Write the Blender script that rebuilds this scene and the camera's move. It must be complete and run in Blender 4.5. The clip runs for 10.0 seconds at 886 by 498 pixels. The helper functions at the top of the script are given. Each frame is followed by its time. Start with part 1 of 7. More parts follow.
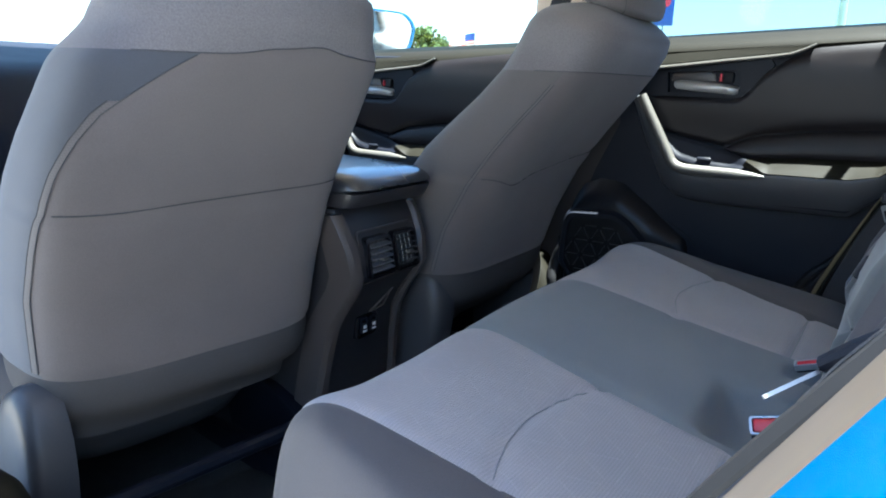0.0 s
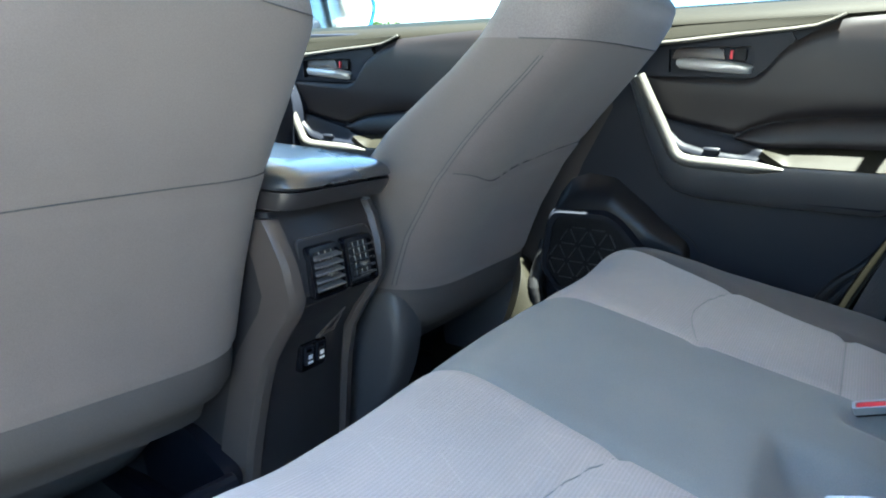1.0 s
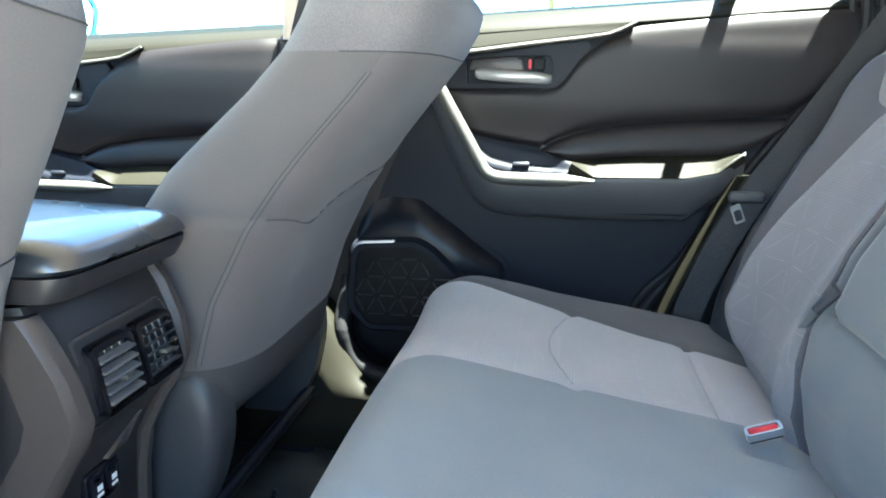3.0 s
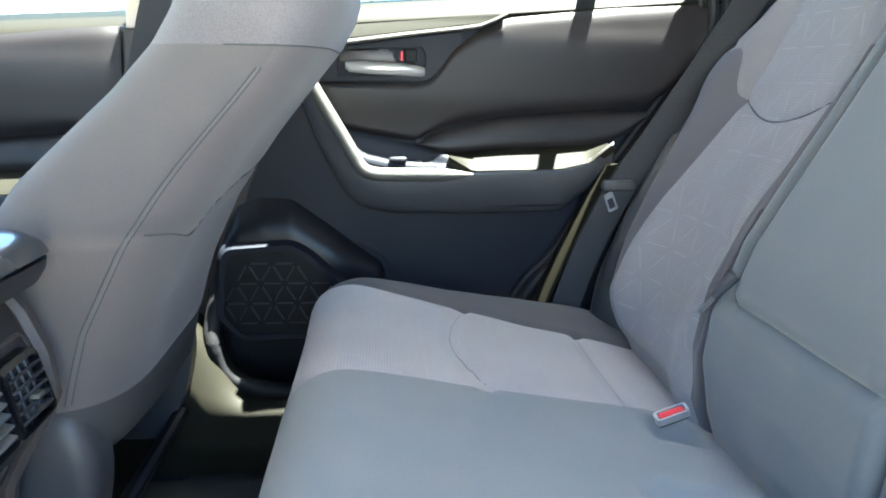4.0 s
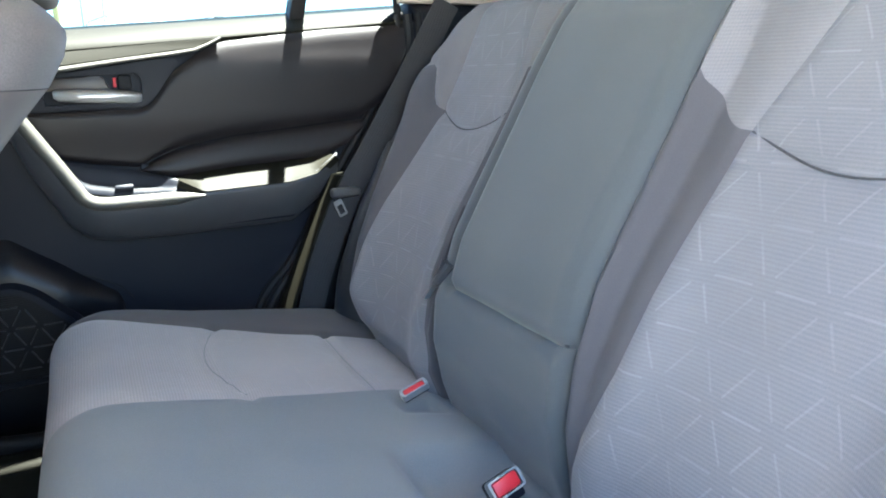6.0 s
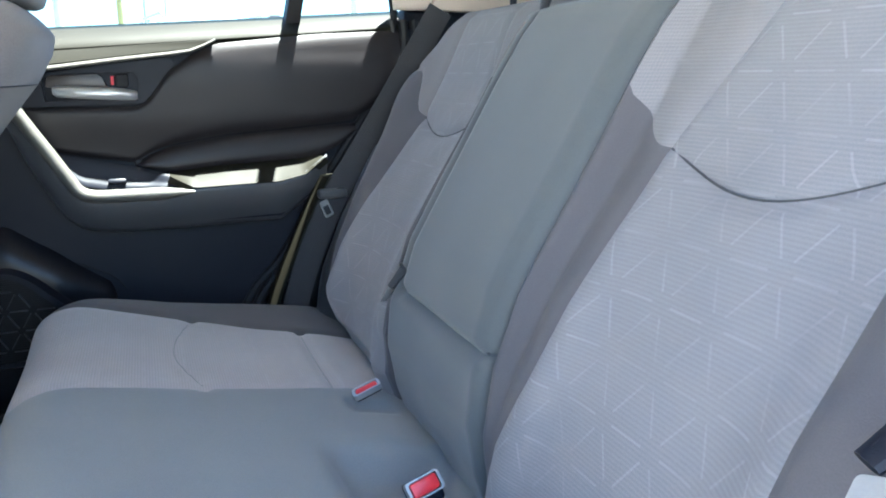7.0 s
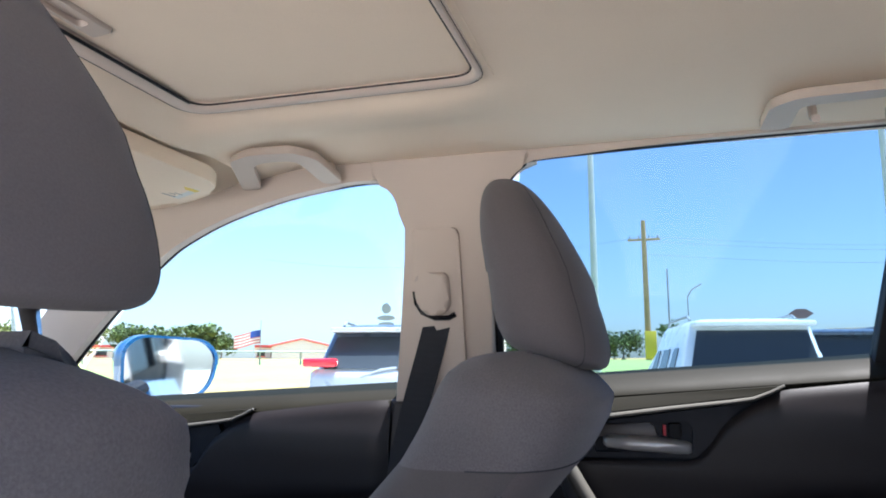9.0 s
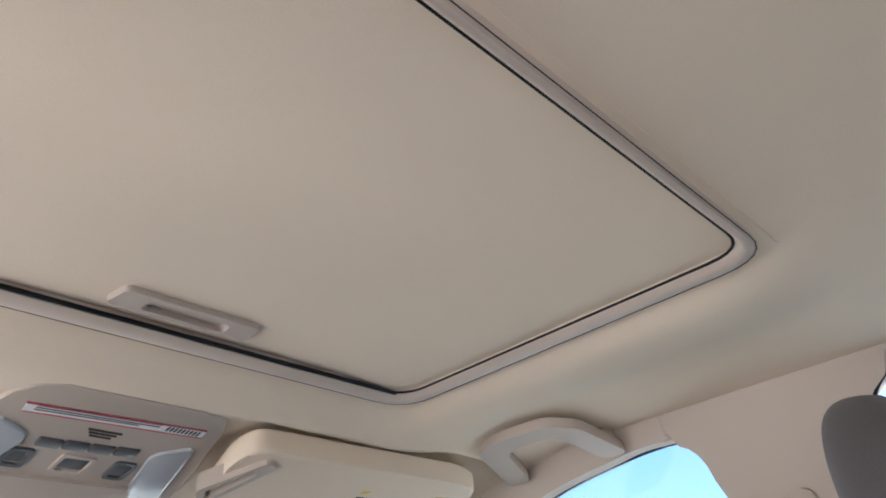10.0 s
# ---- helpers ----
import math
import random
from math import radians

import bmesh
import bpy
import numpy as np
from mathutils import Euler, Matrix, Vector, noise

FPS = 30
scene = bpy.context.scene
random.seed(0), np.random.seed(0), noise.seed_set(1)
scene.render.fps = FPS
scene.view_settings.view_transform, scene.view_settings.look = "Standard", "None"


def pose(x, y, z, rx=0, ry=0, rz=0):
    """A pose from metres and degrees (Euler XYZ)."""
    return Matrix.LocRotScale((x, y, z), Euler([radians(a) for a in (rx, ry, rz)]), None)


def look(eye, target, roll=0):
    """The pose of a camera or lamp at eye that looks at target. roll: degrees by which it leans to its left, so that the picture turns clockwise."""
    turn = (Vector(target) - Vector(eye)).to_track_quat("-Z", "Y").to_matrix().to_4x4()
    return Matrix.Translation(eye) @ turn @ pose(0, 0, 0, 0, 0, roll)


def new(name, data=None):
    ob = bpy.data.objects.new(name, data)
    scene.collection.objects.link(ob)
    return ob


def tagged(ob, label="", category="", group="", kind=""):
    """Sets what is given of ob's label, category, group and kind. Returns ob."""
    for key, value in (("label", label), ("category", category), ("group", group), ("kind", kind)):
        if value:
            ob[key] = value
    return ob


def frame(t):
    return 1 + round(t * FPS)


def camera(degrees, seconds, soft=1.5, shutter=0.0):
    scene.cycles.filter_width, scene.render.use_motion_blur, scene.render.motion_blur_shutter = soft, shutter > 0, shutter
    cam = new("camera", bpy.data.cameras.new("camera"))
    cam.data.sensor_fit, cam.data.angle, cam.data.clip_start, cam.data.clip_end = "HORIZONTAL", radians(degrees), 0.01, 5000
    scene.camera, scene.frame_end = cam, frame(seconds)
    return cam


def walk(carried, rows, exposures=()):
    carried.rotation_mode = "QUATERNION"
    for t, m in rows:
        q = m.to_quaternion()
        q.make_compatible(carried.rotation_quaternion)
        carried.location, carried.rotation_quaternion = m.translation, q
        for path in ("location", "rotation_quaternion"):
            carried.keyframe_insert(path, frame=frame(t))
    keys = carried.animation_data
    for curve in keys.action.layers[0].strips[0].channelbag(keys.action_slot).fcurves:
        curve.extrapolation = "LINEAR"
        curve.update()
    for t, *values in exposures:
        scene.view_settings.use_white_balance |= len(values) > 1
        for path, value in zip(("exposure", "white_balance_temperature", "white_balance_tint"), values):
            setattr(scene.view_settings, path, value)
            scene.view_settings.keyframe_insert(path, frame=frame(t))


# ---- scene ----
cam = camera(62.0, 10.0, soft=1.9)

PATH = [
    (0, (-1.006, -0.298, 0.986), (0.648, 0.728, 0.524), 2.3),
    (0.5, (-0.884, -0.223, 0.963), (0.789, 0.77, 0.5), 2.7),
    (1, (-0.792, -0.173, 0.948), (0.904, 0.779, 0.481), 2.5),
    (1.5, (-0.75, -0.143, 0.94), (0.987, 0.732, 0.472), 2.1),
    (2, (-0.722, -0.079, 0.953), (1.092, 0.623, 0.487), 1.7),
    (2.5, (-0.688, -0.013, 0.962), (1.197, 0.469, 0.501), 1.3),
    (2.7, (-0.677, -0.003, 0.96), (1.23, 0.405, 0.517), 1.1),
    (4, (-0.618, 0.102, 0.969), (1.322, -0.061, 0.512), 0.7),
    (4.5, (-0.631, 0.12, 0.98), (1.284, -0.243, 0.531), -0.1),
    (5, (-0.658, 0.139, 0.993), (1.204, -0.443, 0.551), -0.9),
    (5.5, (-0.685, 0.14, 1.001), (1.105, -0.635, 0.558), -1.9),
    (6.8, (-0.744, 0.05, 1.009), (0.998, -0.807, 0.528), -1.5),
    (7, (-0.764, 0.024, 1.01), (1.042, -0.701, 0.549), -0.2),
    (7.5, (-0.809, -0.053, 1.014), (1.144, -0.238, 0.625), 3.4),
    (8, (-0.749, -0.092, 0.991), (1.215, 0.22, 0.775), 4.6),
    (8.5, (-0.661, -0.041, 1.021), (1.276, 0.459, 1.015), 4.0),
    (9, (-0.566, 0.07, 1.097), (1.33, 0.62, 1.421), -0.1),
    (9.3, (-0.489, 0.152, 1.139), (1.322, 0.768, 1.712), -2.2),
    (9.5, (-0.426, 0.175, 1.144), (1.261, 0.9, 1.937), -3.5),
    (10, (-0.268, 0.111, 1.17), (1.013, 1.244, 2.207), -5.3),
]
# exposure follows the phone's metering: open for the cabin, closed down for the windows
EXPOSURES = [(0.0, 3.5, 5500, 5), (0.5, 4.15, 5600, 0), (1.0, 4.5, 5750, -2), (2.5, 4.87, 5800, -2), (4.1, 4.97, 5850, 1), (5.0, 4.84, 5900, 3), (7.0, 4.43, 5600, 3), (7.5, 4.43, 5800, 5), (8.2, 4.33, 5850, 6),
             (8.6, 3.33, 5750, 19), (9.0, 2.57, 5650, 17), (9.5, 2.15, 7050, 21), (10.0, 2.38, 5500, 15)]
walk(cam, [(t, look(eye, target, roll)) for t, eye, target, roll in PATH], EXPOSURES)

# ---- world and sun ----
SUN_FROM = Vector((0.04, -0.225, 1.0)).normalized()
world = bpy.data.worlds.new("clear_sky")
scene.world = world
world.use_nodes = True
wn = world.node_tree
wn.nodes.clear()
w_out = wn.nodes.new("ShaderNodeOutputWorld")
w_bg = wn.nodes.new("ShaderNodeBackground")
w_sky = wn.nodes.new("ShaderNodeTexSky")
w_sky.sky_type = "NISHITA"
w_sky.sun_disc = False
w_sky.sun_elevation = math.asin(SUN_FROM.z)
w_sky.sun_rotation = math.atan2(SUN_FROM.x, SUN_FROM.y)
w_sky.dust_density = 1.6
w_sky.ozone_density = 1.1
w_bg.inputs["Strength"].default_value = 0.08
wn.links.new(w_sky.outputs[0], w_bg.inputs["Color"])
wn.links.new(w_bg.outputs[0], w_out.inputs["Surface"])
sun_data = bpy.data.lights.new("sun", "SUN")
sun_data.energy, sun_data.angle, sun_data.color = 5.0, radians(0.6), (1.0, 0.94, 0.80)
sun = new("sun", sun_data)
sun.matrix_world = look(SUN_FROM * 40, (0, 0, 0))

# ---- mesh helpers ----
def part(name, bm, mat, parent=None, label="", sharp=35):
    """One mesh object out of a bmesh, under a thing or a part."""
    bmesh.ops.recalc_face_normals(bm, faces=bm.faces)
    me = bpy.data.meshes.new(name)
    bm.to_mesh(me)
    bm.free()
    me.polygons.foreach_set("use_smooth", [True] * len(me.polygons))
    me.set_sharp_from_angle(angle=radians(sharp))
    me.materials.append(mat)
    ob = new(name, me)
    if parent is not None:
        ob.parent = parent
        root = parent if parent.parent is None else parent.parent
        if parent.type == "EMPTY":
            ob.matrix_parent_inverse = Matrix.Translation(-parent.location)
    if label:
        ob["label"] = label
    return ob


def thing(name, base, label, category, group="", kind=""):
    ob = new(name)
    ob.empty_display_size = 0.05
    ob.location = base
    return tagged(ob, label, category, group, kind)


def solid(name, bm, mat, label, category, group="", kind=""):
    return tagged(part(name, bm, mat), label, category, group, kind)


def interp(pts, s):
    """Value at s of a polyline of (s, value), smoothed."""
    if s <= pts[0][0]:
        return pts[0][1]
    for (a, va), (b, vb) in zip(pts, pts[1:]):
        if s <= b:
            k = (s - a) / (b - a)
            return va + (vb - va) * k
    return pts[-1][1]


def sstep(a, b, x):
    k = min(1.0, max(0.0, (x - a) / (b - a)))
    return k * k * (3 - 2 * k)


def catmull(pts, n=5, closed=True):
    """A smooth curve through points of any size."""
    pts = [Vector(p) for p in pts]
    out, m = [], len(pts)
    for i in range(m if closed else m - 1):
        if closed:
            a, b, c, d = pts[i - 1], pts[i], pts[(i + 1) % m], pts[(i + 2) % m]
        else:
            a, b, c, d = pts[max(0, i - 1)], pts[i], pts[i + 1], pts[min(m - 1, i + 2)]
        for k in range(n):
            t = k / n
            out.append(0.5 * (2 * b + (c - a) * t + (2 * a - 5 * b + 4 * c - d) * t * t + (3 * b - a - 3 * c + d) * t ** 3))
    if not closed:
        out.append(pts[-1])
    return out


def rounded(pts, r=0.01, n=4):
    """A polygon with its corners rounded."""
    pts = [Vector(p) for p in pts]
    out, m = [], len(pts)
    for i in range(m):
        p, a, b = pts[i], pts[i - 1], pts[(i + 1) % m]
        k1 = min(0.45, r / max(1e-6, (a - p).length))
        k2 = min(0.45, r / max(1e-6, (b - p).length))
        q1, q2 = p.lerp(a, k1), p.lerp(b, k2)
        for j in range(n + 1):
            t = j / n
            out.append(q1 * (1 - t) ** 2 + p * 2 * t * (1 - t) + q2 * t * t)
    return out


def prism(bm, poly, a, b, axis="x", bev=0.0, seg=2, shape=None):
    """A polygon drawn out along an axis from a to b; the edge at b is bevelled. poly holds the two other axes in order."""
    def at(p, h):
        v = {"x": (h, p[0], p[1]), "y": (p[0], h, p[1]), "z": (p[0], p[1], h)}[axis]
        return Vector(v)
    low = [bm.verts.new(at(p, a)) for p in poly]
    top = [bm.verts.new(at(p, b)) for p in poly]
    m = len(poly)
    bm.faces.new(low)
    cap = bm.faces.new(top)
    for i in range(m):
        bm.faces.new((low[i], low[(i + 1) % m], top[(i + 1) % m], top[i]))
    verts = low + top
    if bev > 0:
        got = bmesh.ops.bevel(bm, geom=list(cap.edges), offset=bev, segments=seg, profile=0.5, affect="EDGES", clamp_overlap=True)
        verts = [v for v in set(verts) | set(got["verts"]) if v.is_valid]
    if shape:
        for v in verts:
            v.co = shape(v.co)
    return bm


def ring_prism(bm, outer, inner, a, b, axis="x", shape=None):
    """A frame between two outlines of equal count."""
    def at(p, h):
        return Vector({"x": (h, p[0], p[1]), "y": (p[0], h, p[1]), "z": (p[0], p[1], h)}[axis])
    rows = [[bm.verts.new(at(p, h)) for p in poly] for poly, h in ((outer, a), (outer, b), (inner, b), (inner, a))]
    m = len(outer)
    for k in range(4):
        r, q = rows[k], rows[(k + 1) % 4]
        for i in range(m):
            bm.faces.new((r[i], r[(i + 1) % m], q[(i + 1) % m], q[i]))
    if shape:
        for row in rows:
            for v in row:
                v.co = shape(v.co)
    return bm


def loft(bm, rings, cap=True, closed=True):
    rows = [[bm.verts.new(p) for p in ring] for ring in rings]
    m = len(rows[0])
    for r, q in zip(rows, rows[1:]):
        for i in range(m if closed else m - 1):
            bm.faces.new((r[i], r[(i + 1) % m], q[(i + 1) % m], q[i]))
    if cap and closed:
        bm.faces.new(rows[0])
        bm.faces.new(rows[-1])
    return bm


def tube(bm, pts, r, n=8, flat=1.0, up=(0, 0, 1)):
    """A round or flattened bar along points."""
    pts = [Vector(p) for p in pts]
    rings = []
    side = None
    for i, p in enumerate(pts):
        t = (pts[min(i + 1, len(pts) - 1)] - pts[max(i - 1, 0)]).normalized()
        u = Vector(up)
        s = t.cross(u)
        if s.length < 1e-3:
            s = t.cross(Vector((1, 0, 0)))
        s.normalize()
        if side is not None and s.dot(side) < 0:
            s = -s
        side = s
        w = s.cross(t)
        rr = r(i / max(1, len(pts) - 1)) if callable(r) else r
        rings.append([p + s * (math.cos(k * math.tau / n) * rr) + w * (math.sin(k * math.tau / n) * rr * flat) for k in range(n)])
    return loft(bm, rings)


def block(bm, c, s, bev=0.004, seg=2, turn=None):
    """A box with rounded edges, centre and full size."""
    got = bmesh.ops.create_cube(bm, size=1.0)
    vs = got["verts"]
    for v in vs:
        v.co = Vector((v.co.x * s[0], v.co.y * s[1], v.co.z * s[2]))
    if bev > 0:
        es = list({e for v in vs for e in v.link_edges})
        b = bmesh.ops.bevel(bm, geom=es, offset=bev, segments=seg, profile=0.5, affect="EDGES", clamp_overlap=True)
        vs = [v for v in set(vs) | set(b["verts"]) if v.is_valid]
    m = Matrix.Translation(c) @ (turn or Matrix())
    for v in vs:
        v.co = m @ v.co
    return bm


def superring(cx, cy, z, a, b, n, count, tilt=None):
    """A rounded-rectangle ring at height z."""
    out = []
    for k in range(count):
        t = k * math.tau / count
        c, s = math.cos(t), math.sin(t)
        out.append(Vector((cx + a * math.copysign(abs(c) ** (2 / n), c), cy + b * math.copysign(abs(s) ** (2 / n), s), z)))
    return out


def skin(P, nu, nv, region, thick=0.006, wrap=False):
    """A surface of nu x nv cells, cut into shells by region(i, j); returns a bmesh for each."""
    grid = [[P(i, j) for j in range(nv + 1)] for i in range(nu if wrap else nu + 1)]
    cols = len(grid)
    normal = [[None] * (nv + 1) for _ in range(cols)]
    for i in range(cols):
        for j in range(nv + 1):
            i0, i1 = ((i - 1) % cols, (i + 1) % cols) if wrap else (max(i - 1, 0), min(i + 1, cols - 1))
            d1 = grid[i1][j] - grid[i0][j]
            d2 = grid[i][min(j + 1, nv)] - grid[i][max(j - 1, 0)]
            n = d1.cross(d2)
            normal[i][j] = n.normalized() if n.length > 1e-12 else Vector((0, 0, 0))
    cells = {}
    for i in range(nu):
        for j in range(nv):
            cells.setdefault(region(i, j), set()).add((i, j))
    out = {}
    for name, mine in cells.items():
        if name is None:
            continue
        bm = bmesh.new()
        up, down = {}, {}
        def corner(i, j):
            i = i % cols if wrap else i
            if (i, j) not in up:
                up[i, j] = bm.verts.new(grid[i][j])
                down[i, j] = bm.verts.new(grid[i][j] - normal[i][j] * thick)
            return i, j
        for i, j in sorted(mine):
            c = [corner(i, j), corner(i + 1, j), corner(i + 1, j + 1), corner(i, j + 1)]
            bm.faces.new([up[k] for k in c])
            bm.faces.new([down[k] for k in reversed(c)])
            for (di, dj), (p, q) in {(0, -1): (0, 1), (1, 0): (1, 2), (0, 1): (2, 3), (-1, 0): (3, 0)}.items():
                ni = (i + di) % nu if wrap else i + di
                if (ni, j + dj) not in mine:
                    try:
                        bm.faces.new((up[c[p]], down[c[p]], down[c[q]], up[c[q]]))
                    except ValueError:
                        pass
        out[name] = bm
    return out


# ---- materials ----
def mat_base(name):
    m = bpy.data.materials.new(name)
    m.use_nodes = True
    nt = m.node_tree
    b = nt.nodes["Principled BSDF"]
    return m, nt, b


def node(nt, kind, ins=None, **props):
    n = nt.nodes.new(kind)
    for k, v in props.items():
        setattr_ok(n, k, v)
    for k, v in (ins or {}).items():
        if isinstance(v, bpy.types.NodeSocket):
            nt.links.new(v, n.inputs[k])
        else:
            n.inputs[k].default_value = v
    return n


def setattr_ok(n, k, v):
    if k == "operation":
        n.operation = v
    elif k == "wave_type":
        n.wave_type = v
    elif k == "bands_direction":
        n.bands_direction = v
    elif k == "data_type":
        n.data_type = v
    elif k == "blend_type":
        n.blend_type = v
    elif k == "feature":
        n.feature = v


def surface(name, col, rough=0.6, metal=0.0, var=0.12, big=6.0, grain=400.0, bump=0.15, dist=0.0006, spec=0.5, coat=0.0, sheen=0.0):
    """Paint, plastic, cloth: a base colour with wide and fine variation and a fine relief."""
    m, nt, b = mat_base(name)
    tc = node(nt, "ShaderNodeTexCoord")
    n1 = node(nt, "ShaderNodeTexNoise", {"Vector": tc.outputs["Object"], "Scale": big, "Detail": 4.0})
    n2 = node(nt, "ShaderNodeTexNoise", {"Vector": tc.outputs["Object"], "Scale": grain, "Detail": 2.0})
    mix = node(nt, "ShaderNodeMath", {0: n1.outputs["Fac"], 1: n2.outputs["Fac"]}, operation="ADD")
    mr = node(nt, "ShaderNodeMapRange", {"Value": mix.outputs[0], "From Min": 0.6, "From Max": 1.4, "To Min": 1 - var, "To Max": 1 + var})
    hsv = node(nt, "ShaderNodeHueSaturation", {"Color": (*col, 1), "Value": mr.outputs[0]})
    nt.links.new(hsv.outputs[0], b.inputs["Base Color"])
    rr = node(nt, "ShaderNodeMapRange", {"Value": n1.outputs["Fac"], "From Min": 0.3, "From Max": 0.7, "To Min": max(0.02, rough - 0.06), "To Max": min(1, rough + 0.06)})
    nt.links.new(rr.outputs[0], b.inputs["Roughness"])
    b.inputs["Metallic"].default_value = metal
    b.inputs["Specular IOR Level"].default_value = spec
    b.inputs["Coat Weight"].default_value = coat
    b.inputs["Sheen Weight"].default_value = sheen
    b.inputs["Sheen Roughness"].default_value = 0.6
    if bump:
        bp = node(nt, "ShaderNodeBump", {"Height": n2.outputs["Fac"], "Strength": bump, "Distance": dist})
        nt.links.new(bp.outputs[0], b.inputs["Normal"])
    return m


def weave(name, col, axes, rib=0.0035, strokes=0.0, fine=0.0016, depth=0.0004, rough=0.9, dark=0.35, stretch=1.0):
    """Woven seat cloth: ribs, a crossing thread and, where asked, a net of short raised strokes. axes: the two axes of its plane."""
    m, nt, b = mat_base(name)
    tc = node(nt, "ShaderNodeTexCoord")
    sep = node(nt, "ShaderNodeSeparateXYZ", {0: tc.outputs["Object"]})
    p, q = (sep.outputs["XYZ".index(a)] for a in axes)
    def math_(op, a, c=0.0, d=0.0):
        n = nt.nodes.new("ShaderNodeMath")
        n.operation = op
        for k, v in enumerate((a, c, d)):
            if isinstance(v, bpy.types.NodeSocket):
                nt.links.new(v, n.inputs[k])
            else:
                n.inputs[k].default_value = v
        return n.outputs[0]
    ribs = math_("SINE", math_("MULTIPLY", q, math.tau / rib))
    thread = math_("SINE", math_("MULTIPLY", p, math.tau / fine))
    cloth = math_("ADD", math_("MULTIPLY", ribs, 0.6), math_("MULTIPLY", thread, 0.4))
    n1 = node(nt, "ShaderNodeTexNoise", {"Vector": tc.outputs["Object"], "Scale": 7.0, "Detail": 5.0})
    n2 = node(nt, "ShaderNodeTexNoise", {"Vector": tc.outputs["Object"], "Scale": 900.0, "Detail": 2.0})
    v = math_("ADD", math_("MULTIPLY", cloth, 0.10), math_("MULTIPLY", n1.outputs["Fac"], 0.30))
    v = math_("ADD", v, math_("MULTIPLY", n2.outputs["Fac"], dark))
    v = math_("ADD", v, 1 - 0.15 - dark / 2)
    height = math_("ADD", cloth, math_("MULTIPLY", n2.outputs["Fac"], 1.2))
    if strokes:
        side = 0.060
        step = side * math.sqrt(3) / 2
        qs = math_("MULTIPLY", q, stretch)
        marks = None
        for ang, shift in ((0, -0.5), (60, 0.5), (120, -0.5)):
            a = radians(ang)
            along = math_("DIVIDE", math_("ADD", math_("MULTIPLY", p, math.cos(a)), math_("MULTIPLY", qs, math.sin(a))), side)
            across = math_("DIVIDE", math_("ADD", math_("MULTIPLY", p, -math.sin(a)), math_("MULTIPLY", qs, math.cos(a))), step)
            row = math_("FLOOR", math_("ADD", across, 0.5))
            line = math_("LESS_THAN", math_("ABSOLUTE", math_("SUBTRACT", across, row)), 0.020)
            # each side of the triangles is a dash that stops short of the corners
            f = math_("ABSOLUTE", math_("SUBTRACT", math_("FRACT", math_("ADD", along, math_("MULTIPLY", row, shift))), 0.5))
            one = math_("MULTIPLY", line, math_("LESS_THAN", f, 0.31))
            marks = one if marks is None else math_("MAXIMUM", marks, one)
        n3 = node(nt, "ShaderNodeTexNoise", {"Vector": tc.outputs["Object"], "Scale": 13.0, "Detail": 1.0})
        fade = node(nt, "ShaderNodeMapRange", {"Value": n3.outputs["Fac"], "From Min": 0.36, "From Max": 0.56, "To Min": 0.35, "To Max": 1.0})
        marks = math_("MULTIPLY", marks, fade.outputs[0])
        v = math_("ADD", v, math_("MULTIPLY", marks, strokes))
        height = math_("ADD", height, math_("MULTIPLY", marks, -1.5))
    hsv = node(nt, "ShaderNodeHueSaturation", {"Color": (*col, 1), "Value": v})
    nt.links.new(hsv.outputs[0], b.inputs["Base Color"])
    b.inputs["Roughness"].default_value = rough
    b.inputs["Specular IOR Level"].default_value = 0.25
    b.inputs["Sheen Weight"].default_value = 0.15
    bp = node(nt, "ShaderNodeBump", {"Height": height, "Strength": 0.35, "Distance": depth})
    nt.links.new(bp.outputs[0], b.inputs["Normal"])
    return m


def glass(name, tint=(0.93, 0.97, 0.96), gloss=1.0):
    """Thin window glass: lets light through, with a Fresnel gloss."""
    m, nt, b = mat_base(name)
    nt.nodes.remove(b)
    out = nt.nodes["Material Output"]
    tr = node(nt, "ShaderNodeBsdfTransparent", {"Color": (*tint, 1)})
    gl = node(nt, "ShaderNodeBsdfGlossy", {"Color": (1, 1, 1, 1), "Roughness": 0.02})
    fr = node(nt, "ShaderNodeFresnel", {"IOR": 1.45})
    fac = node(nt, "ShaderNodeMath", {0: fr.outputs[0], 1: gloss * 0.25}, operation="MULTIPLY")
    mix = node(nt, "ShaderNodeMixShader", {0: fac.outputs[0], 1: tr.outputs[0], 2: gl.outputs[0]})
    nt.links.new(mix.outputs[0], out.inputs["Surface"])
    return m


CLOTH = surface("grey_backrest_cloth", (0.102, 0.089, 0.088), 0.92, var=0.14, big=9, grain=700, bump=0.3, dist=0.0005, spec=0.2, sheen=0.12)
HEAD_CLOTH = surface("dark_grey_headrest_cloth", (0.098, 0.086, 0.087), 0.92, var=0.14, big=9, grain=700, bump=0.3, dist=0.0005, spec=0.2, sheen=0.12)
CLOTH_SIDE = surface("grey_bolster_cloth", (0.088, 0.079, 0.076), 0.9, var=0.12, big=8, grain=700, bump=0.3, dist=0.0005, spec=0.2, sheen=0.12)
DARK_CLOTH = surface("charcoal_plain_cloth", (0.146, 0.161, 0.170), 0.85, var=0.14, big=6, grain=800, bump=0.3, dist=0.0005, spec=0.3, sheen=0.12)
BOLSTER = surface("dark_bolster_cloth", (0.062, 0.057, 0.058), 0.88, var=0.14, big=6, grain=800, bump=0.3, dist=0.0005, spec=0.25, sheen=0.1)
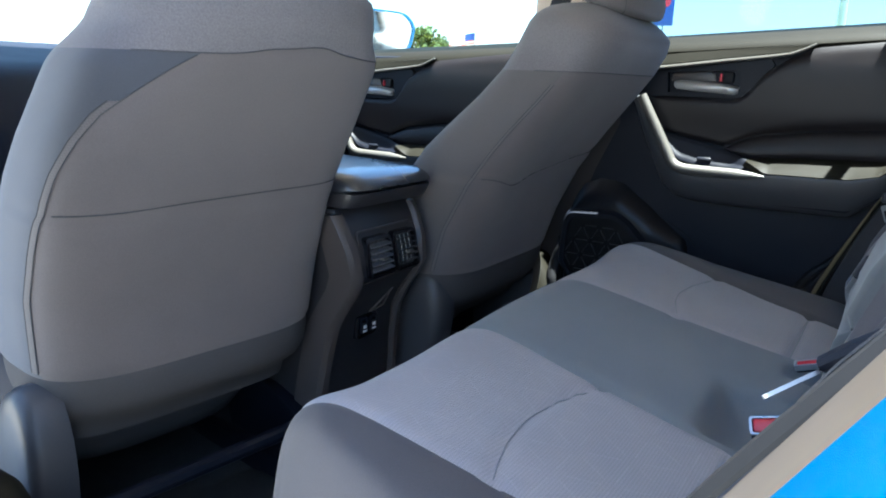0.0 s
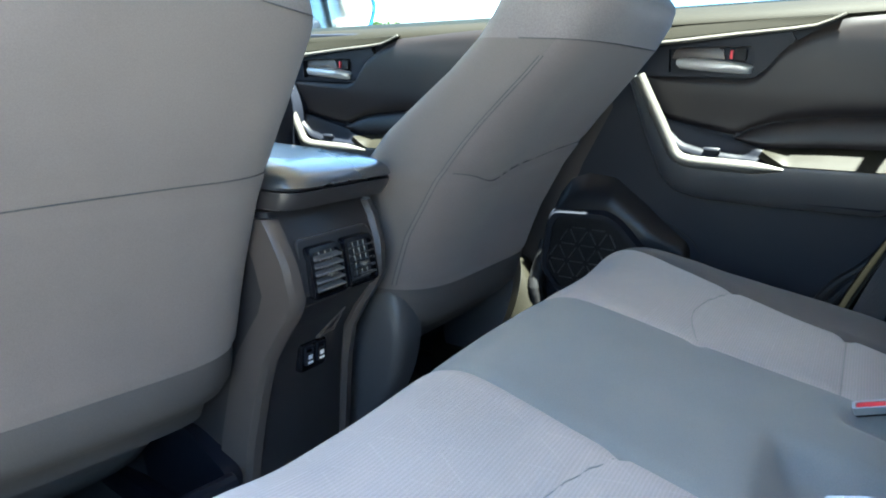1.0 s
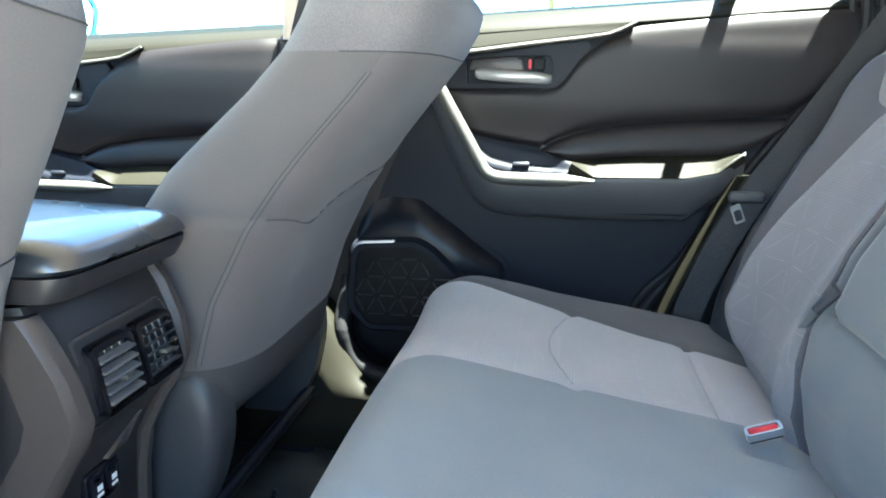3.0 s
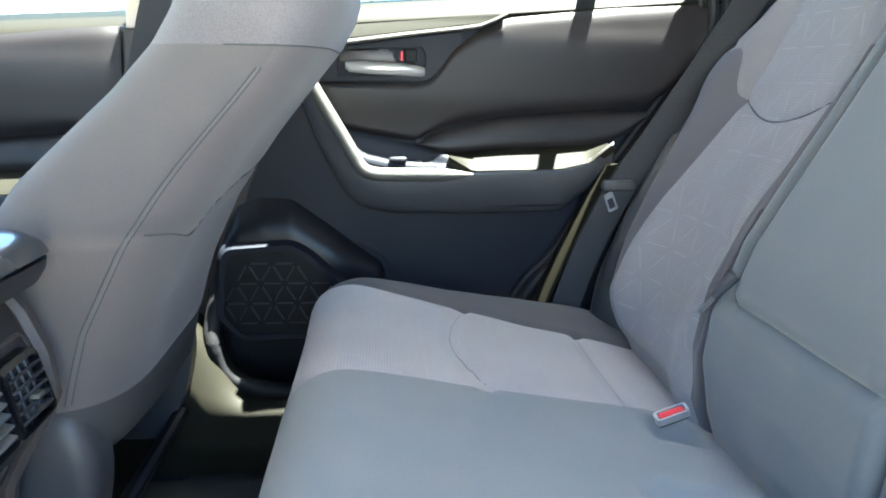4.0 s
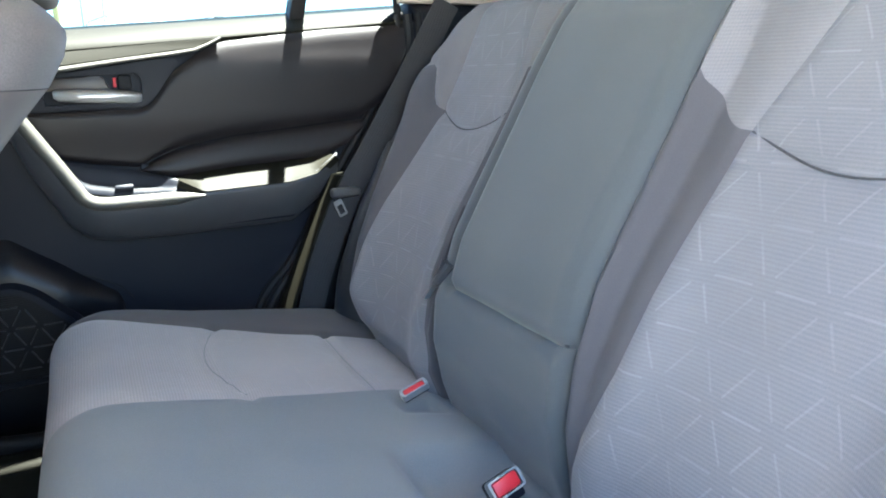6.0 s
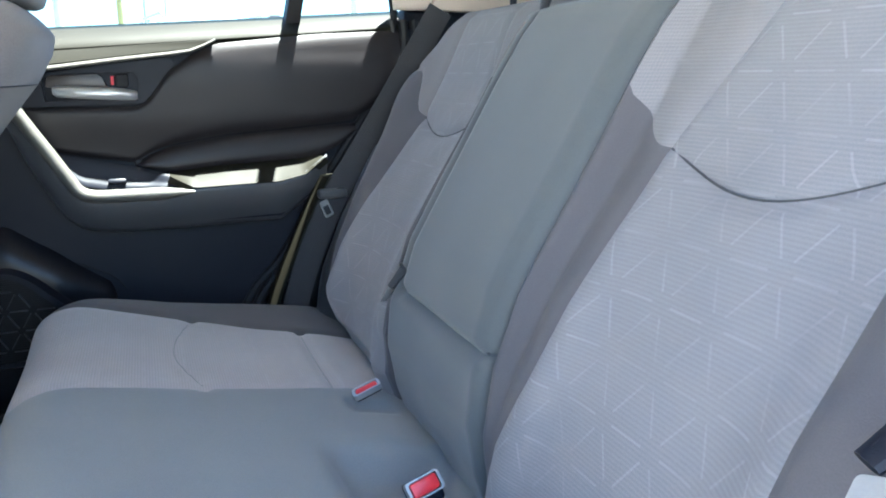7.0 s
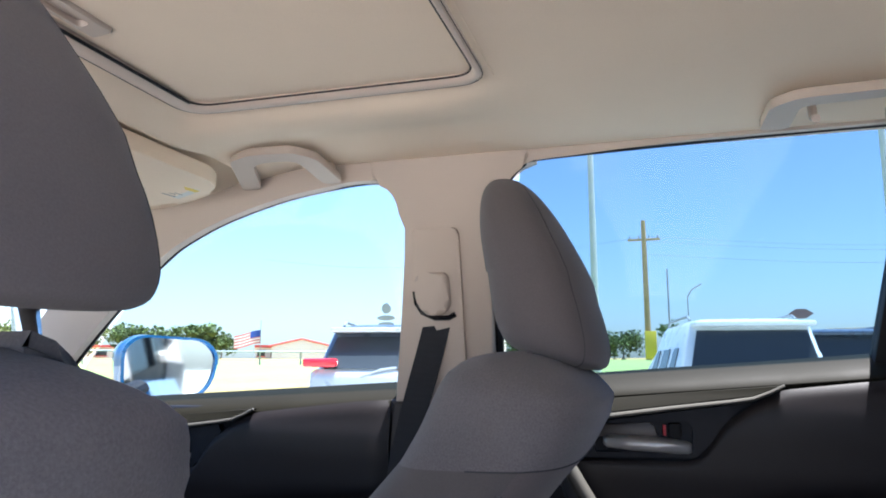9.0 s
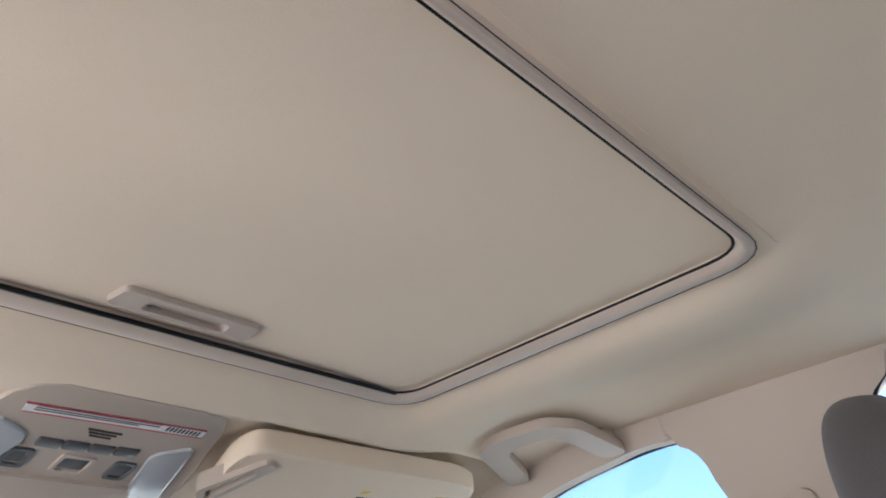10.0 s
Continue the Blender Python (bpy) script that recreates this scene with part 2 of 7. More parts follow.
BOLSTER_UP = surface("charcoal_bolster_cloth", (0.064, 0.061, 0.068), 0.88, var=0.14, big=6, grain=800, bump=0.3, dist=0.0005, spec=0.25, sheen=0.1)
MESH_CLOTH = surface("grey_mesh_cloth", (0.122, 0.112, 0.115), 0.92, var=0.26, big=8, grain=480, bump=0.6, dist=0.0007, spec=0.2, sheen=0.12)
# one insert cloth: lit tone for the seat, shaded tone for the backrest
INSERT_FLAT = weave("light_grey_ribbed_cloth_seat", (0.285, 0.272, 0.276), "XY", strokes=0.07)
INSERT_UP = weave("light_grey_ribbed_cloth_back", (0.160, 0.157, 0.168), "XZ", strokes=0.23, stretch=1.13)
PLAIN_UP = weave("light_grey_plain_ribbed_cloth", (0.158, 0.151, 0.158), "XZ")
APRON = surface("dark_grey_apron_cloth", (0.055, 0.052, 0.052), 0.9, var=0.14, big=9, grain=700, bump=0.3, dist=0.0005, spec=0.2)
ZIP = weave("dark_zip_tape", (0.104, 0.094, 0.092), "YZ", rib=0.003, fine=0.003)
SEAM = surface("dark_seam_thread", (0.055, 0.054, 0.058), 0.85, bump=0, spec=0.2)
BLACK = surface("black_grained_plastic", (0.0064, 0.0078, 0.0130), 0.5, var=0.15, big=5, grain=900, bump=0.35, dist=0.0004, spec=0.17)
SOFT_BLACK = surface("black_soft_touch_trim", (0.0112, 0.0096, 0.0110), 0.46, var=0.15, big=4, grain=700, bump=0.25, dist=0.0004, spec=0.25)
VINYL = surface("black_smooth_vinyl", (0.022, 0.025, 0.03), 0.30, var=0.1, big=7, grain=500, bump=0.25, dist=0.0005, spec=0.6)
GLOSS = surface("glossy_black_plastic", (0.006, 0.006, 0.008), 0.24, bump=0, spec=0.45)
SILVER = surface("satin_silver_trim", (0.088, 0.084, 0.074), 0.5, metal=0.35, var=0.05, bump=0.05)
CHROME = surface("chrome", (0.8, 0.8, 0.8), 0.12, metal=1.0, var=0.02, bump=0)
STEEL = surface("brushed_steel", (0.34, 0.34, 0.34), 0.3, metal=0.5, var=0.06, bump=0.1)
RUBBER = surface("black_rubber_seal", (0.007, 0.007, 0.008), 0.6, var=0.1, bump=0.1, spec=0.25)
CARPET = surface("black_floor_carpet", (0.044, 0.046, 0.045), 0.95, var=0.4, big=20, grain=1200, bump=0.8, dist=0.002, spec=0.1)
LINER = surface("beige_grey_headliner", (0.84, 0.70, 0.545), 0.95, var=0.05, big=5, grain=1000, bump=0.2, dist=0.0004, spec=0.2)
TRIM = surface("beige_grey_plastic", (0.50, 0.418, 0.348), 0.6, var=0.04, big=5, grain=900, bump=0.15, dist=0.0003)
BEAD = surface("beige_satin_trim_bead", (0.64, 0.53, 0.44), 0.55, var=0.04, big=5, grain=900, bump=0.1, dist=0.0003)
BELT = weave("black_belt_webbing", (0.016, 0.0165, 0.020), "XZ", rib=0.002, fine=0.0012, rough=0.6)
RED = surface("red_button_plastic", (0.50, 0.02, 0.03), 0.4, bump=0, var=0.04)
WHITE = surface("white_print", (0.8, 0.8, 0.8), 0.6, bump=0, var=0.03)
BLUE = surface("blue_car_paint", (0.008, 0.11, 0.27), 0.25, metal=0.3, var=0.05, bump=0, coat=1.0)
# tan paint kept dark in place of a bystander's shadow on the jamb
JAMB = surface("tan_primer_paint", (0.085, 0.069, 0.055), 0.4, var=0.06, bump=0, coat=0.5)
GREY_SHELL = surface("dark_grey_grained_plastic", (0.042, 0.043, 0.047), 0.40, var=0.12, big=5, grain=900, bump=0.3, dist=0.0004, spec=0.35)
POD = surface("black_moulded_plastic", (0.0040, 0.0048, 0.0078), 0.34, var=0.1, big=5, grain=900, bump=0.15, dist=0.0003, spec=0.24)
BROWN_BLACK = surface("brownish_black_plastic", (0.026, 0.0215, 0.0205), 0.5, var=0.12, big=5, grain=900, bump=0.3, dist=0.0004, spec=0.3)
SHOULDER = surface("warm_grey_shoulder_cloth", (0.150, 0.138, 0.140), 0.9, var=0.12, big=8, grain=700, bump=0.3, dist=0.0005, spec=0.2, sheen=0.12)
CORNER = surface("brown_grey_satin_plastic", (0.056, 0.048, 0.045), 0.36, var=0.1, big=5, grain=900, bump=0.2, dist=0.0003, spec=0.4)
# side cover cloth of the driver's seat, darkened and blued for the shade there
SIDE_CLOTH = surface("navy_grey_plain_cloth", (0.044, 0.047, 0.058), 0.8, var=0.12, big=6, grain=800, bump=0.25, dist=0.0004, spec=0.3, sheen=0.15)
SHELF = surface("black_soft_armrest_top", (0.0088, 0.0081, 0.0051), 0.6, var=0.12, big=6, grain=700, bump=0.25, dist=0.0004, spec=0.1)
# charcoal of the centre place with the backrest's shade put into the colour
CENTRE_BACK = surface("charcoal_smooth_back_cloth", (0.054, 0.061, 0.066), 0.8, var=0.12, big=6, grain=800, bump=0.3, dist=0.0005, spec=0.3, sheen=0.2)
PAD = surface("black_leatherette_pad", (0.02, 0.024, 0.03), 0.27, var=0.08, big=7, grain=500, bump=0.04, dist=0.0002, spec=1.0, coat=0.4)
CONSOLE = surface("brownish_black_satin_plastic", (0.0235, 0.0225, 0.0245), 0.42, var=0.12, big=5, grain=900, bump=0.25, dist=0.0003, spec=0.42)
GLASS = glass("side_window_glass", (0.74, 0.81, 0.84))
REAR_GLASS = glass("tinted_rear_window_glass", (0.50, 0.60, 0.66))
SCREEN = glass("green_tinted_windscreen_glass", (0.84, 0.90, 0.89))
CARGO_GLASS = glass("dark_privacy_glass", (0.22, 0.26, 0.28))
SLAT = surface("dark_grey_vent_plastic", (0.035, 0.035, 0.038), 0.3, var=0.05, bump=0)
LAMP_LENS = surface("frosted_lamp_plastic", (0.42, 0.43, 0.44), 0.25, var=0.04, bump=0)
GREY_KEY = surface("dark_grey_switch_plastic", (0.085, 0.085, 0.09), 0.5, var=0.05, bump=0.1)
PRINT = surface("black_print", (0.03, 0.03, 0.03), 0.7, var=0.02, bump=0)
STICKER = surface("pale_grey_sticker", (0.62, 0.62, 0.58), 0.5, var=0.03, bump=0)
YELLOW = surface("yellow_print", (0.75, 0.55, 0.05), 0.5, var=0.03, bump=0)

# ---- the car's shell: floor, roof lining, pillars ----
FLOOR_Z = 0.27
ROOF_Z = 1.457


def side_x(z):
    """Half width of the cabin wall at height z above the window sill."""
    return 0.715 - 0.27 * max(0.0, z - 1.06)


def lean(sign):
    def f(co):
        return Vector((sign * (co.x + side_x(co.z)), co.y, co.z))
    return f


def roof_z(x, y):
    k = min(1.0, abs(x) / 0.64)
    z = ROOF_Z + 0.012 - 0.016 * k ** 3
    z -= 0.055 * sstep(0.64, 1.0, y) + 0.05 * sstep(1.0, 1.25, y)
    z -= 0.05 * sstep(-0.6, -1.3, y)
    # the lining swells beside the sunroof bead
    dx, dy_ = abs(x) - 0.304, max(y - 0.698, 0.268 - y)
    d = math.hypot(max(dx, 0.0), max(dy_, 0.0)) if max(dx, dy_) > 0 else 0.0
    z -= 0.017 * sstep(0.004, 0.050, d) * sstep(0.19, 0.07, d) * sstep(0.20, 0.36, y) * sstep(0.52, 0.40, abs(x))
    # shallow recesses for the sun visors
    z += 0.020 * sstep(0.768, 0.784, y) * sstep(0.13, 0.17, abs(x)) * sstep(0.60, 0.57, abs(x))
    return z


SR_X, SR_Y0, SR_Y1 = 0.292, 0.273, 0.687
xs = [0.306, 0.315, 0.325, 0.338, 0.352, 0.37, 0.39, 0.41, 0.44, 0.47, 0.50, 0.53, 0.58, 0.62, 0.632, 0.640]
xs = [-v for v in reversed(xs)] + [-SR_X + (2 * SR_X) * k / 12 for k in range(13)] + xs
ys = [-1.25 + k * 0.0761 for k in range(20)] + [SR_Y0 + (SR_Y1 - SR_Y0) * k / 12 for k in range(13)] + [0.23, 0.25, 0.70, 0.71, 0.722, 0.735, 0.75, 0.76, 0.768, 0.773, 0.779, 0.784, 0.79, 0.82] + [0.85 + 0.05 * k for k in range(9)]
ys = sorted(set(round(v, 4) for v in ys))


def liner_point(i, j):
    return Vector((xs[i], ys[j], roof_z(xs[i], ys[j])))


def liner_region(i, j):
    x, y = (xs[i] + xs[i + 1]) / 2, (ys[j] + ys[j + 1]) / 2
    return None if abs(x) < SR_X and SR_Y0 < y < SR_Y1 else "ceiling"


for nm, b_ in skin(liner_point, len(xs) - 1, len(ys) - 1, liner_region, -0.012).items():
    tagged(part("ceiling", b_, LINER, sharp=60), "beige-grey woven fabric headliner with a sunroof opening", "ceiling", kind="structure")

# roof panel above the lining
bm = bmesh.new()
prism(bm, [(-0.628, 1.466), (-0.615, 1.492), (-0.55, 1.515), (0.0, 1.528), (0.55, 1.515), (0.615, 1.492), (0.628, 1.466), (0.60, 1.484), (-0.60, 1.484)], -1.32, 1.10, "y")
tagged(part("roof_panel", bm, BLUE), "blue painted steel roof panel", "roof", kind="structure")

# carpeted floor and the seat riser under the bench
bm = bmesh.new()
def floor_point(i, j):
    x, y = -0.70 + 1.40 * i / 40, -0.60 + 2.2 * j / 44
    z = FLOOR_Z + 0.05 * math.exp(-(x / 0.13) ** 4) + 0.012 * noise.noise((x * 9, y * 9, 0)) * 0.4
    z += 0.05 * sstep(0.60, 0.68, abs(x))
    return Vector((x, y, z))
tagged(part("floor", skin(floor_point, 40, 44, lambda i, j: "floor", 0.02)["floor"], CARPET), "black carpeted car floor with a low tunnel", "floor", kind="structure")
bm = bmesh.new()
prism(bm, [(-0.60, 0.20), (0.13, 0.20), (0.13, 0.47), (-0.30, 0.47), (-0.60, 0.60)], -0.69, 0.69, "x")
tagged(part("seat_riser", bm, CARPET), "black carpeted riser under the rear bench", "floor", kind="structure")

# floor mat on the carpet
bm = bmesh.new()
prism(bm, rounded([(0.16, 0.27), (0.62, 0.27), (0.62, 0.60), (0.16, 0.60)], 0.04), FLOOR_Z + 0.004, FLOOR_Z + 0.016, "z", 0.004)
solid("floor_mat", bm, CARPET, "black carpet mat lying on the rear floor", "mat", "floor mats")
bm = bmesh.new()
prism(bm, rounded([(-0.62, 0.27), (-0.16, 0.27), (-0.16, 0.62), (-0.62, 0.62)], 0.04), FLOOR_Z + 0.004, FLOOR_Z + 0.016, "z", 0.004)
solid("floor_mat", bm, CARPET, "black carpet mat lying on the rear floor", "mat", "floor mats")

for sign in (1, -1):
    # sill plate and body sill below the door
    bm = bmesh.new()
    prism(bm, rounded([(0.595, 0.26), (0.60, 0.345), (0.625, 0.368), (0.71, 0.372), (0.80, 0.36), (0.82, 0.20), (0.60, 0.20)], 0.012), -0.5, 1.35, "y",
          shape=lambda co, s=sign: Vector((s * co.x, co.y, co.z)))
    tagged(part("door_sill", bm, BLACK if sign > 0 else BLUE), "dark door sill between floor and door", "sill", kind="structure")
    bm = bmesh.new()
    prism(bm, rounded([(0.575, 0.27), (0.58, 0.33), (0.60, 0.358), (0.66, 0.377), (0.665, 0.365), (0.62, 0.34), (0.605, 0.27)], 0.006), -0.15, 0.42, "y",
          shape=lambda co, s=sign: Vector((s * co.x, co.y, co.z)))
    tagged(part("scuff_plate", bm, BLACK), "black plastic scuff plate along the sill", "trim", kind="structure")

    # moulded sill cover that rises into the foot of the pillar
    def sill_point(i, j, s=sign):
        y = 0.10 + 0.50 * i / 110
        k = j / 30
        rise = 0.15 * sstep(0.33, 0.47, y)
        prof = [(0.0, 0.562, 0.30), (0.18, 0.564, 0.342), (0.26, 0.567, 0.350), (0.34, 0.574, 0.357), (0.60, 0.614, 0.393), (0.80, 0.668, 0.397), (1.0, 0.715, 0.40)]
        x = interp([(q[0], q[1]) for q in prof], k)
        z = interp([(q[0], q[2]) for q in prof], k) + rise * sstep(0.590, 0.650, x)
        return Vector((s * x, y, z))
    tagged(part("sill_cover", skin(sill_point, 110, 30, lambda i, j: 0, 0.008 * sign)[0], SHELF, sharp=60), "black moulded plastic sill cover at the pillar foot", "trim", kind="structure")

    # upper pillars in pale trim
    tall = [(0.345, 1.04), (0.338, 1.25), (0.331, 1.345), (0.324, 1.378), (0.313, 1.403), (0.298, 1.422), (0.279, 1.4355), (0.255, 1.4435), (0.255, 1.472), (0.545, 1.47), (0.545, 1.428), (0.521, 1.424), (0.507, 1.416), (0.496, 1.404), (0.489, 1.388), (0.485, 1.367), (0.486, 1.34), (0.491, 1.29), (0.508, 1.17), (0.530, 1.04)]
    pillar = thing("pillar_trim", (sign * 0.7, 0.43, 1.04), "beige-grey plastic trim of the centre door pillar", "pillar", kind="structure")
    bm = bmesh.new()
    prism(bm, tall, 0.040, -0.010, "x", 0.010, 3, lean(sign))
    part("upper_cover", bm, TRIM, pillar)
    bm = bmesh.new()
    prism(bm, [(0.40, 0.36), (0.34, 0.7), (0.26, 0.86), (0.27, 1.045), (0.54, 1.045), (0.56, 0.7), (0.56, 0.36)], 0.06, -0.008 if sign > 0 else 0.018, "x", 0.010, 3,
          lambda co, s=sign: Vector((s * (co.x + 0.715), co.y, co.z)))
    part("lower_cover", bm, BROWN_BLACK, pillar, "black plastic lower pillar cover")
    bm = bmesh.new()
    prism(bm, rounded([(0.392, 1.02), (0.389, 1.338), (0.474, 1.338), (0.482, 1.02)], 0.014), -0.005, -0.016, "x", 0.004, 2, lean(sign))
    part("slider_cover", bm, TRIM, pillar)

    # front pillar beside the windscreen
    edge = catmull([Vector(p) for p in [(0.545, 1.4255), (0.58, 1.4255), (0.62, 1.421), (0.72, 1.407), (0.84, 1.377), (0.93, 1.343), (0.99, 1.310), (1.12, 1.215), (1.30, 1.06)]], 4, closed=False)
    front = [(0.524, 1.47), (0.524, 1.425)] + [(p[0], p[1]) for p in edge] + [(1.45, 1.04), (1.38, 1.12), (1.20, 1.29), (1.05, 1.40), (0.90, 1.46), (0.75, 1.475)]
    bm = bmesh.new()
    prism(bm, front, 0.022, -0.009, "x", 0.012, 3, lean(sign))
    tagged(part("front_pillar", bm, TRIM), "beige-grey trim of the windscreen pillar and roof rail", "pillar", kind="structure")

    # roof rail above the rear door, rear pillar round the quarter glass
    bm = bmesh.new()
    prism(bm, [(0.300, 1.475), (0.300, 1.4235), (0.280, 1.4375), (0.256, 1.4455), (0.0, 1.450), (-0.30, 1.452), (-0.36, 1.442), (-0.383, 1.40), (-0.411, 1.331), (-0.435, 1.235), (-0.458, 1.135),
               (-0.53, 1.135), (-0.545, 1.17), (-0.535, 1.23), (-0.505, 1.33), (-0.515, 1.37), (-0.56, 1.385), (-0.60, 1.385), (-0.60, 1.475)], 0.012, -0.009, "x", 0.008, 3, lean(sign))
    tagged(part("rear_pillar", bm, TRIM), "beige-grey trim of the rear pillar and roof rail", "pillar", kind="structure")
    bm = bmesh.new()
    prism(bm, [(-0.53, 1.135), (-0.545, 1.17), (-0.58, 1.185), (-1.0, 1.20), (-1.05, 1.24), (-1.02, 1.36), (-0.97, 1.385), (-0.60, 1.385), (-0.60, 1.46), (-1.25, 1.44), (-1.3, 1.12)], 0.06, -0.012, "x", 0.008, 2, lean(sign))
    tagged(part("quarter_trim", bm, TRIM), "beige-grey trim round the rear quarter window", "pillar", kind="structure")
    # wheel-arch and lower quarter trim
    bm = bmesh.new()
    sh_ = 0.0 if sign > 0 else 0.085
    prism(bm, [(-0.478 + sh_, 1.136), (-0.475 + sh_, 1.04), (-0.43 + sh_, 0.955), (-0.335 + sh_, 0.812), (-0.24 + sh_, 0.655), (-0.17 + sh_, 0.55), (-0.12, 0.36), (-0.6, 0.3), (-1.3, 0.3), (-1.3, 1.136)], 0.06, -0.02, "x", 0.02, 3,
          lambda co, s=sign: Vector((s * (co.x + 0.705), co.y, co.z)))
    tagged(part("quarter_panel", bm, BLACK), "black plastic quarter trim beside the rear seat", "trim", kind="structure")

# tailgate, dashboard and outer plates that close the car
bm = bmesh.new()
prism(bm, [(-1.36, 0.25), (-1.30, 0.25), (-1.24, 1.10), (-1.30, 1.10)], -0.74, 0.74, "x")
tagged(part("tailgate", bm, BLACK), "black lined lower tailgate", "tailgate", kind="structure")
bm = bmesh.new()
prism(bm, rounded([(1.10, 0.27), (1.06, 0.55), (1.08, 0.86), (1.16, 0.97), (1.40, 1.02), (1.75, 1.02), (1.75, 0.27)], 0.05), -0.71, 0.71, "x")
tagged(part("dashboard", bm, BLACK), "black plastic dashboard under the windscreen", "dashboard", kind="structure")
bm = bmesh.new()
block(bm, (0, 0.05, 0.19), (1.44, 2.9, 0.05), 0.01)
tagged(part("underbody", bm, BLACK), "black underbody plate", "underbody", kind="structure")
bm = bmesh.new()
block(bm, (0, -0.93, 0.50), (1.36, 0.70, 0.04), 0.01)
tagged(part("cargo_floor", bm, CARPET), "black carpeted cargo floor behind the bench", "floor", kind="structure")

# windscreen and quarter glass
bm = bmesh.new()
loft(bm, [[Vector((x, 1.06 + 0.02 * (1 - (x / 0.62) ** 2), 1.425)), Vector((x, 1.72 + 0.05 * (1 - (x / 0.62) ** 2), 1.02)), Vector((x, 1.725 + 0.05 * (1 - (x / 0.62) ** 2), 1.024)), Vector((x, 1.065 + 0.02 * (1 - (x / 0.62) ** 2), 1.43))] for x in [-0.66 + 0.11 * k for k in range(13)]])
ws = tagged(part("windscreen", bm, SCREEN), "clear sloping windscreen", "windscreen", kind="structure")
ws.visible_shadow = False
for sign in (1, -1):
    bm = bmesh.new()
    prism(bm, [(-0.50, 1.13), (-1.08, 1.17), (-1.05, 1.41), (-0.48, 1.41)], 0.035, 0.031, "x", 0, 2, lean(sign))
    qg = tagged(part("quarter_window", bm, CARGO_GLASS), "dark privacy rear quarter window", "window", kind="structure")
    qg.visible_shadow = False
bm = bmesh.new()
prism(bm, [(-0.60, 1.10), (0.60, 1.10), (0.56, 1.42), (-0.56, 1.42)], -1.26, -1.255, "y")
rg = tagged(part("rear_window", bm, CARGO_GLASS), "dark privacy tailgate window", "window", kind="structure")
rg.visible_shadow = False

# ---- front seats ----
REAR = [(0.46, 0.415), (0.52, 0.405), (0.60, 0.385), (0.66, 0.368), (0.70, 0.355), (0.79, 0.312), (0.88, 0.25), (0.95, 0.195), (1.0, 0.157), (1.04, 0.135), (1.08, 0.128), (1.12, 0.14)]
FRONT = [(0.46, 0.64), (0.52, 0.64), (0.60, 0.642), (0.70, 0.608), (0.80, 0.548), (0.85, 0.512), (0.95, 0.412), (1.0, 0.360), (1.05, 0.312), (1.09, 0.272), (1.12, 0.255)]
HALF = [(0.46, 0.210), (0.60, 0.238), (0.70, 0.246), (0.80, 0.243), (0.90, 0.235), (1.0, 0.219), (1.04, 0.212), (1.07, 0.185), (1.09, 0.15), (1.12, 0.10)]


# fuller shoulders of the passenger seat
REAR_P = [q for q in REAR if q[0] < 1.05] + [(1.08, 0.128), (1.13, 0.132)]
FRONT_P = [q for q in FRONT if q[0] < 0.94] + [(0.95, 0.404), (1.0, 0.360), (1.05, 0.332), (1.09, 0.306), (1.13, 0.292)]
HALF_P = [q for q in HALF if q[0] < 1.05] + [(1.07, 0.205), (1.095, 0.188), (1.115, 0.165), (1.13, 0.14)]


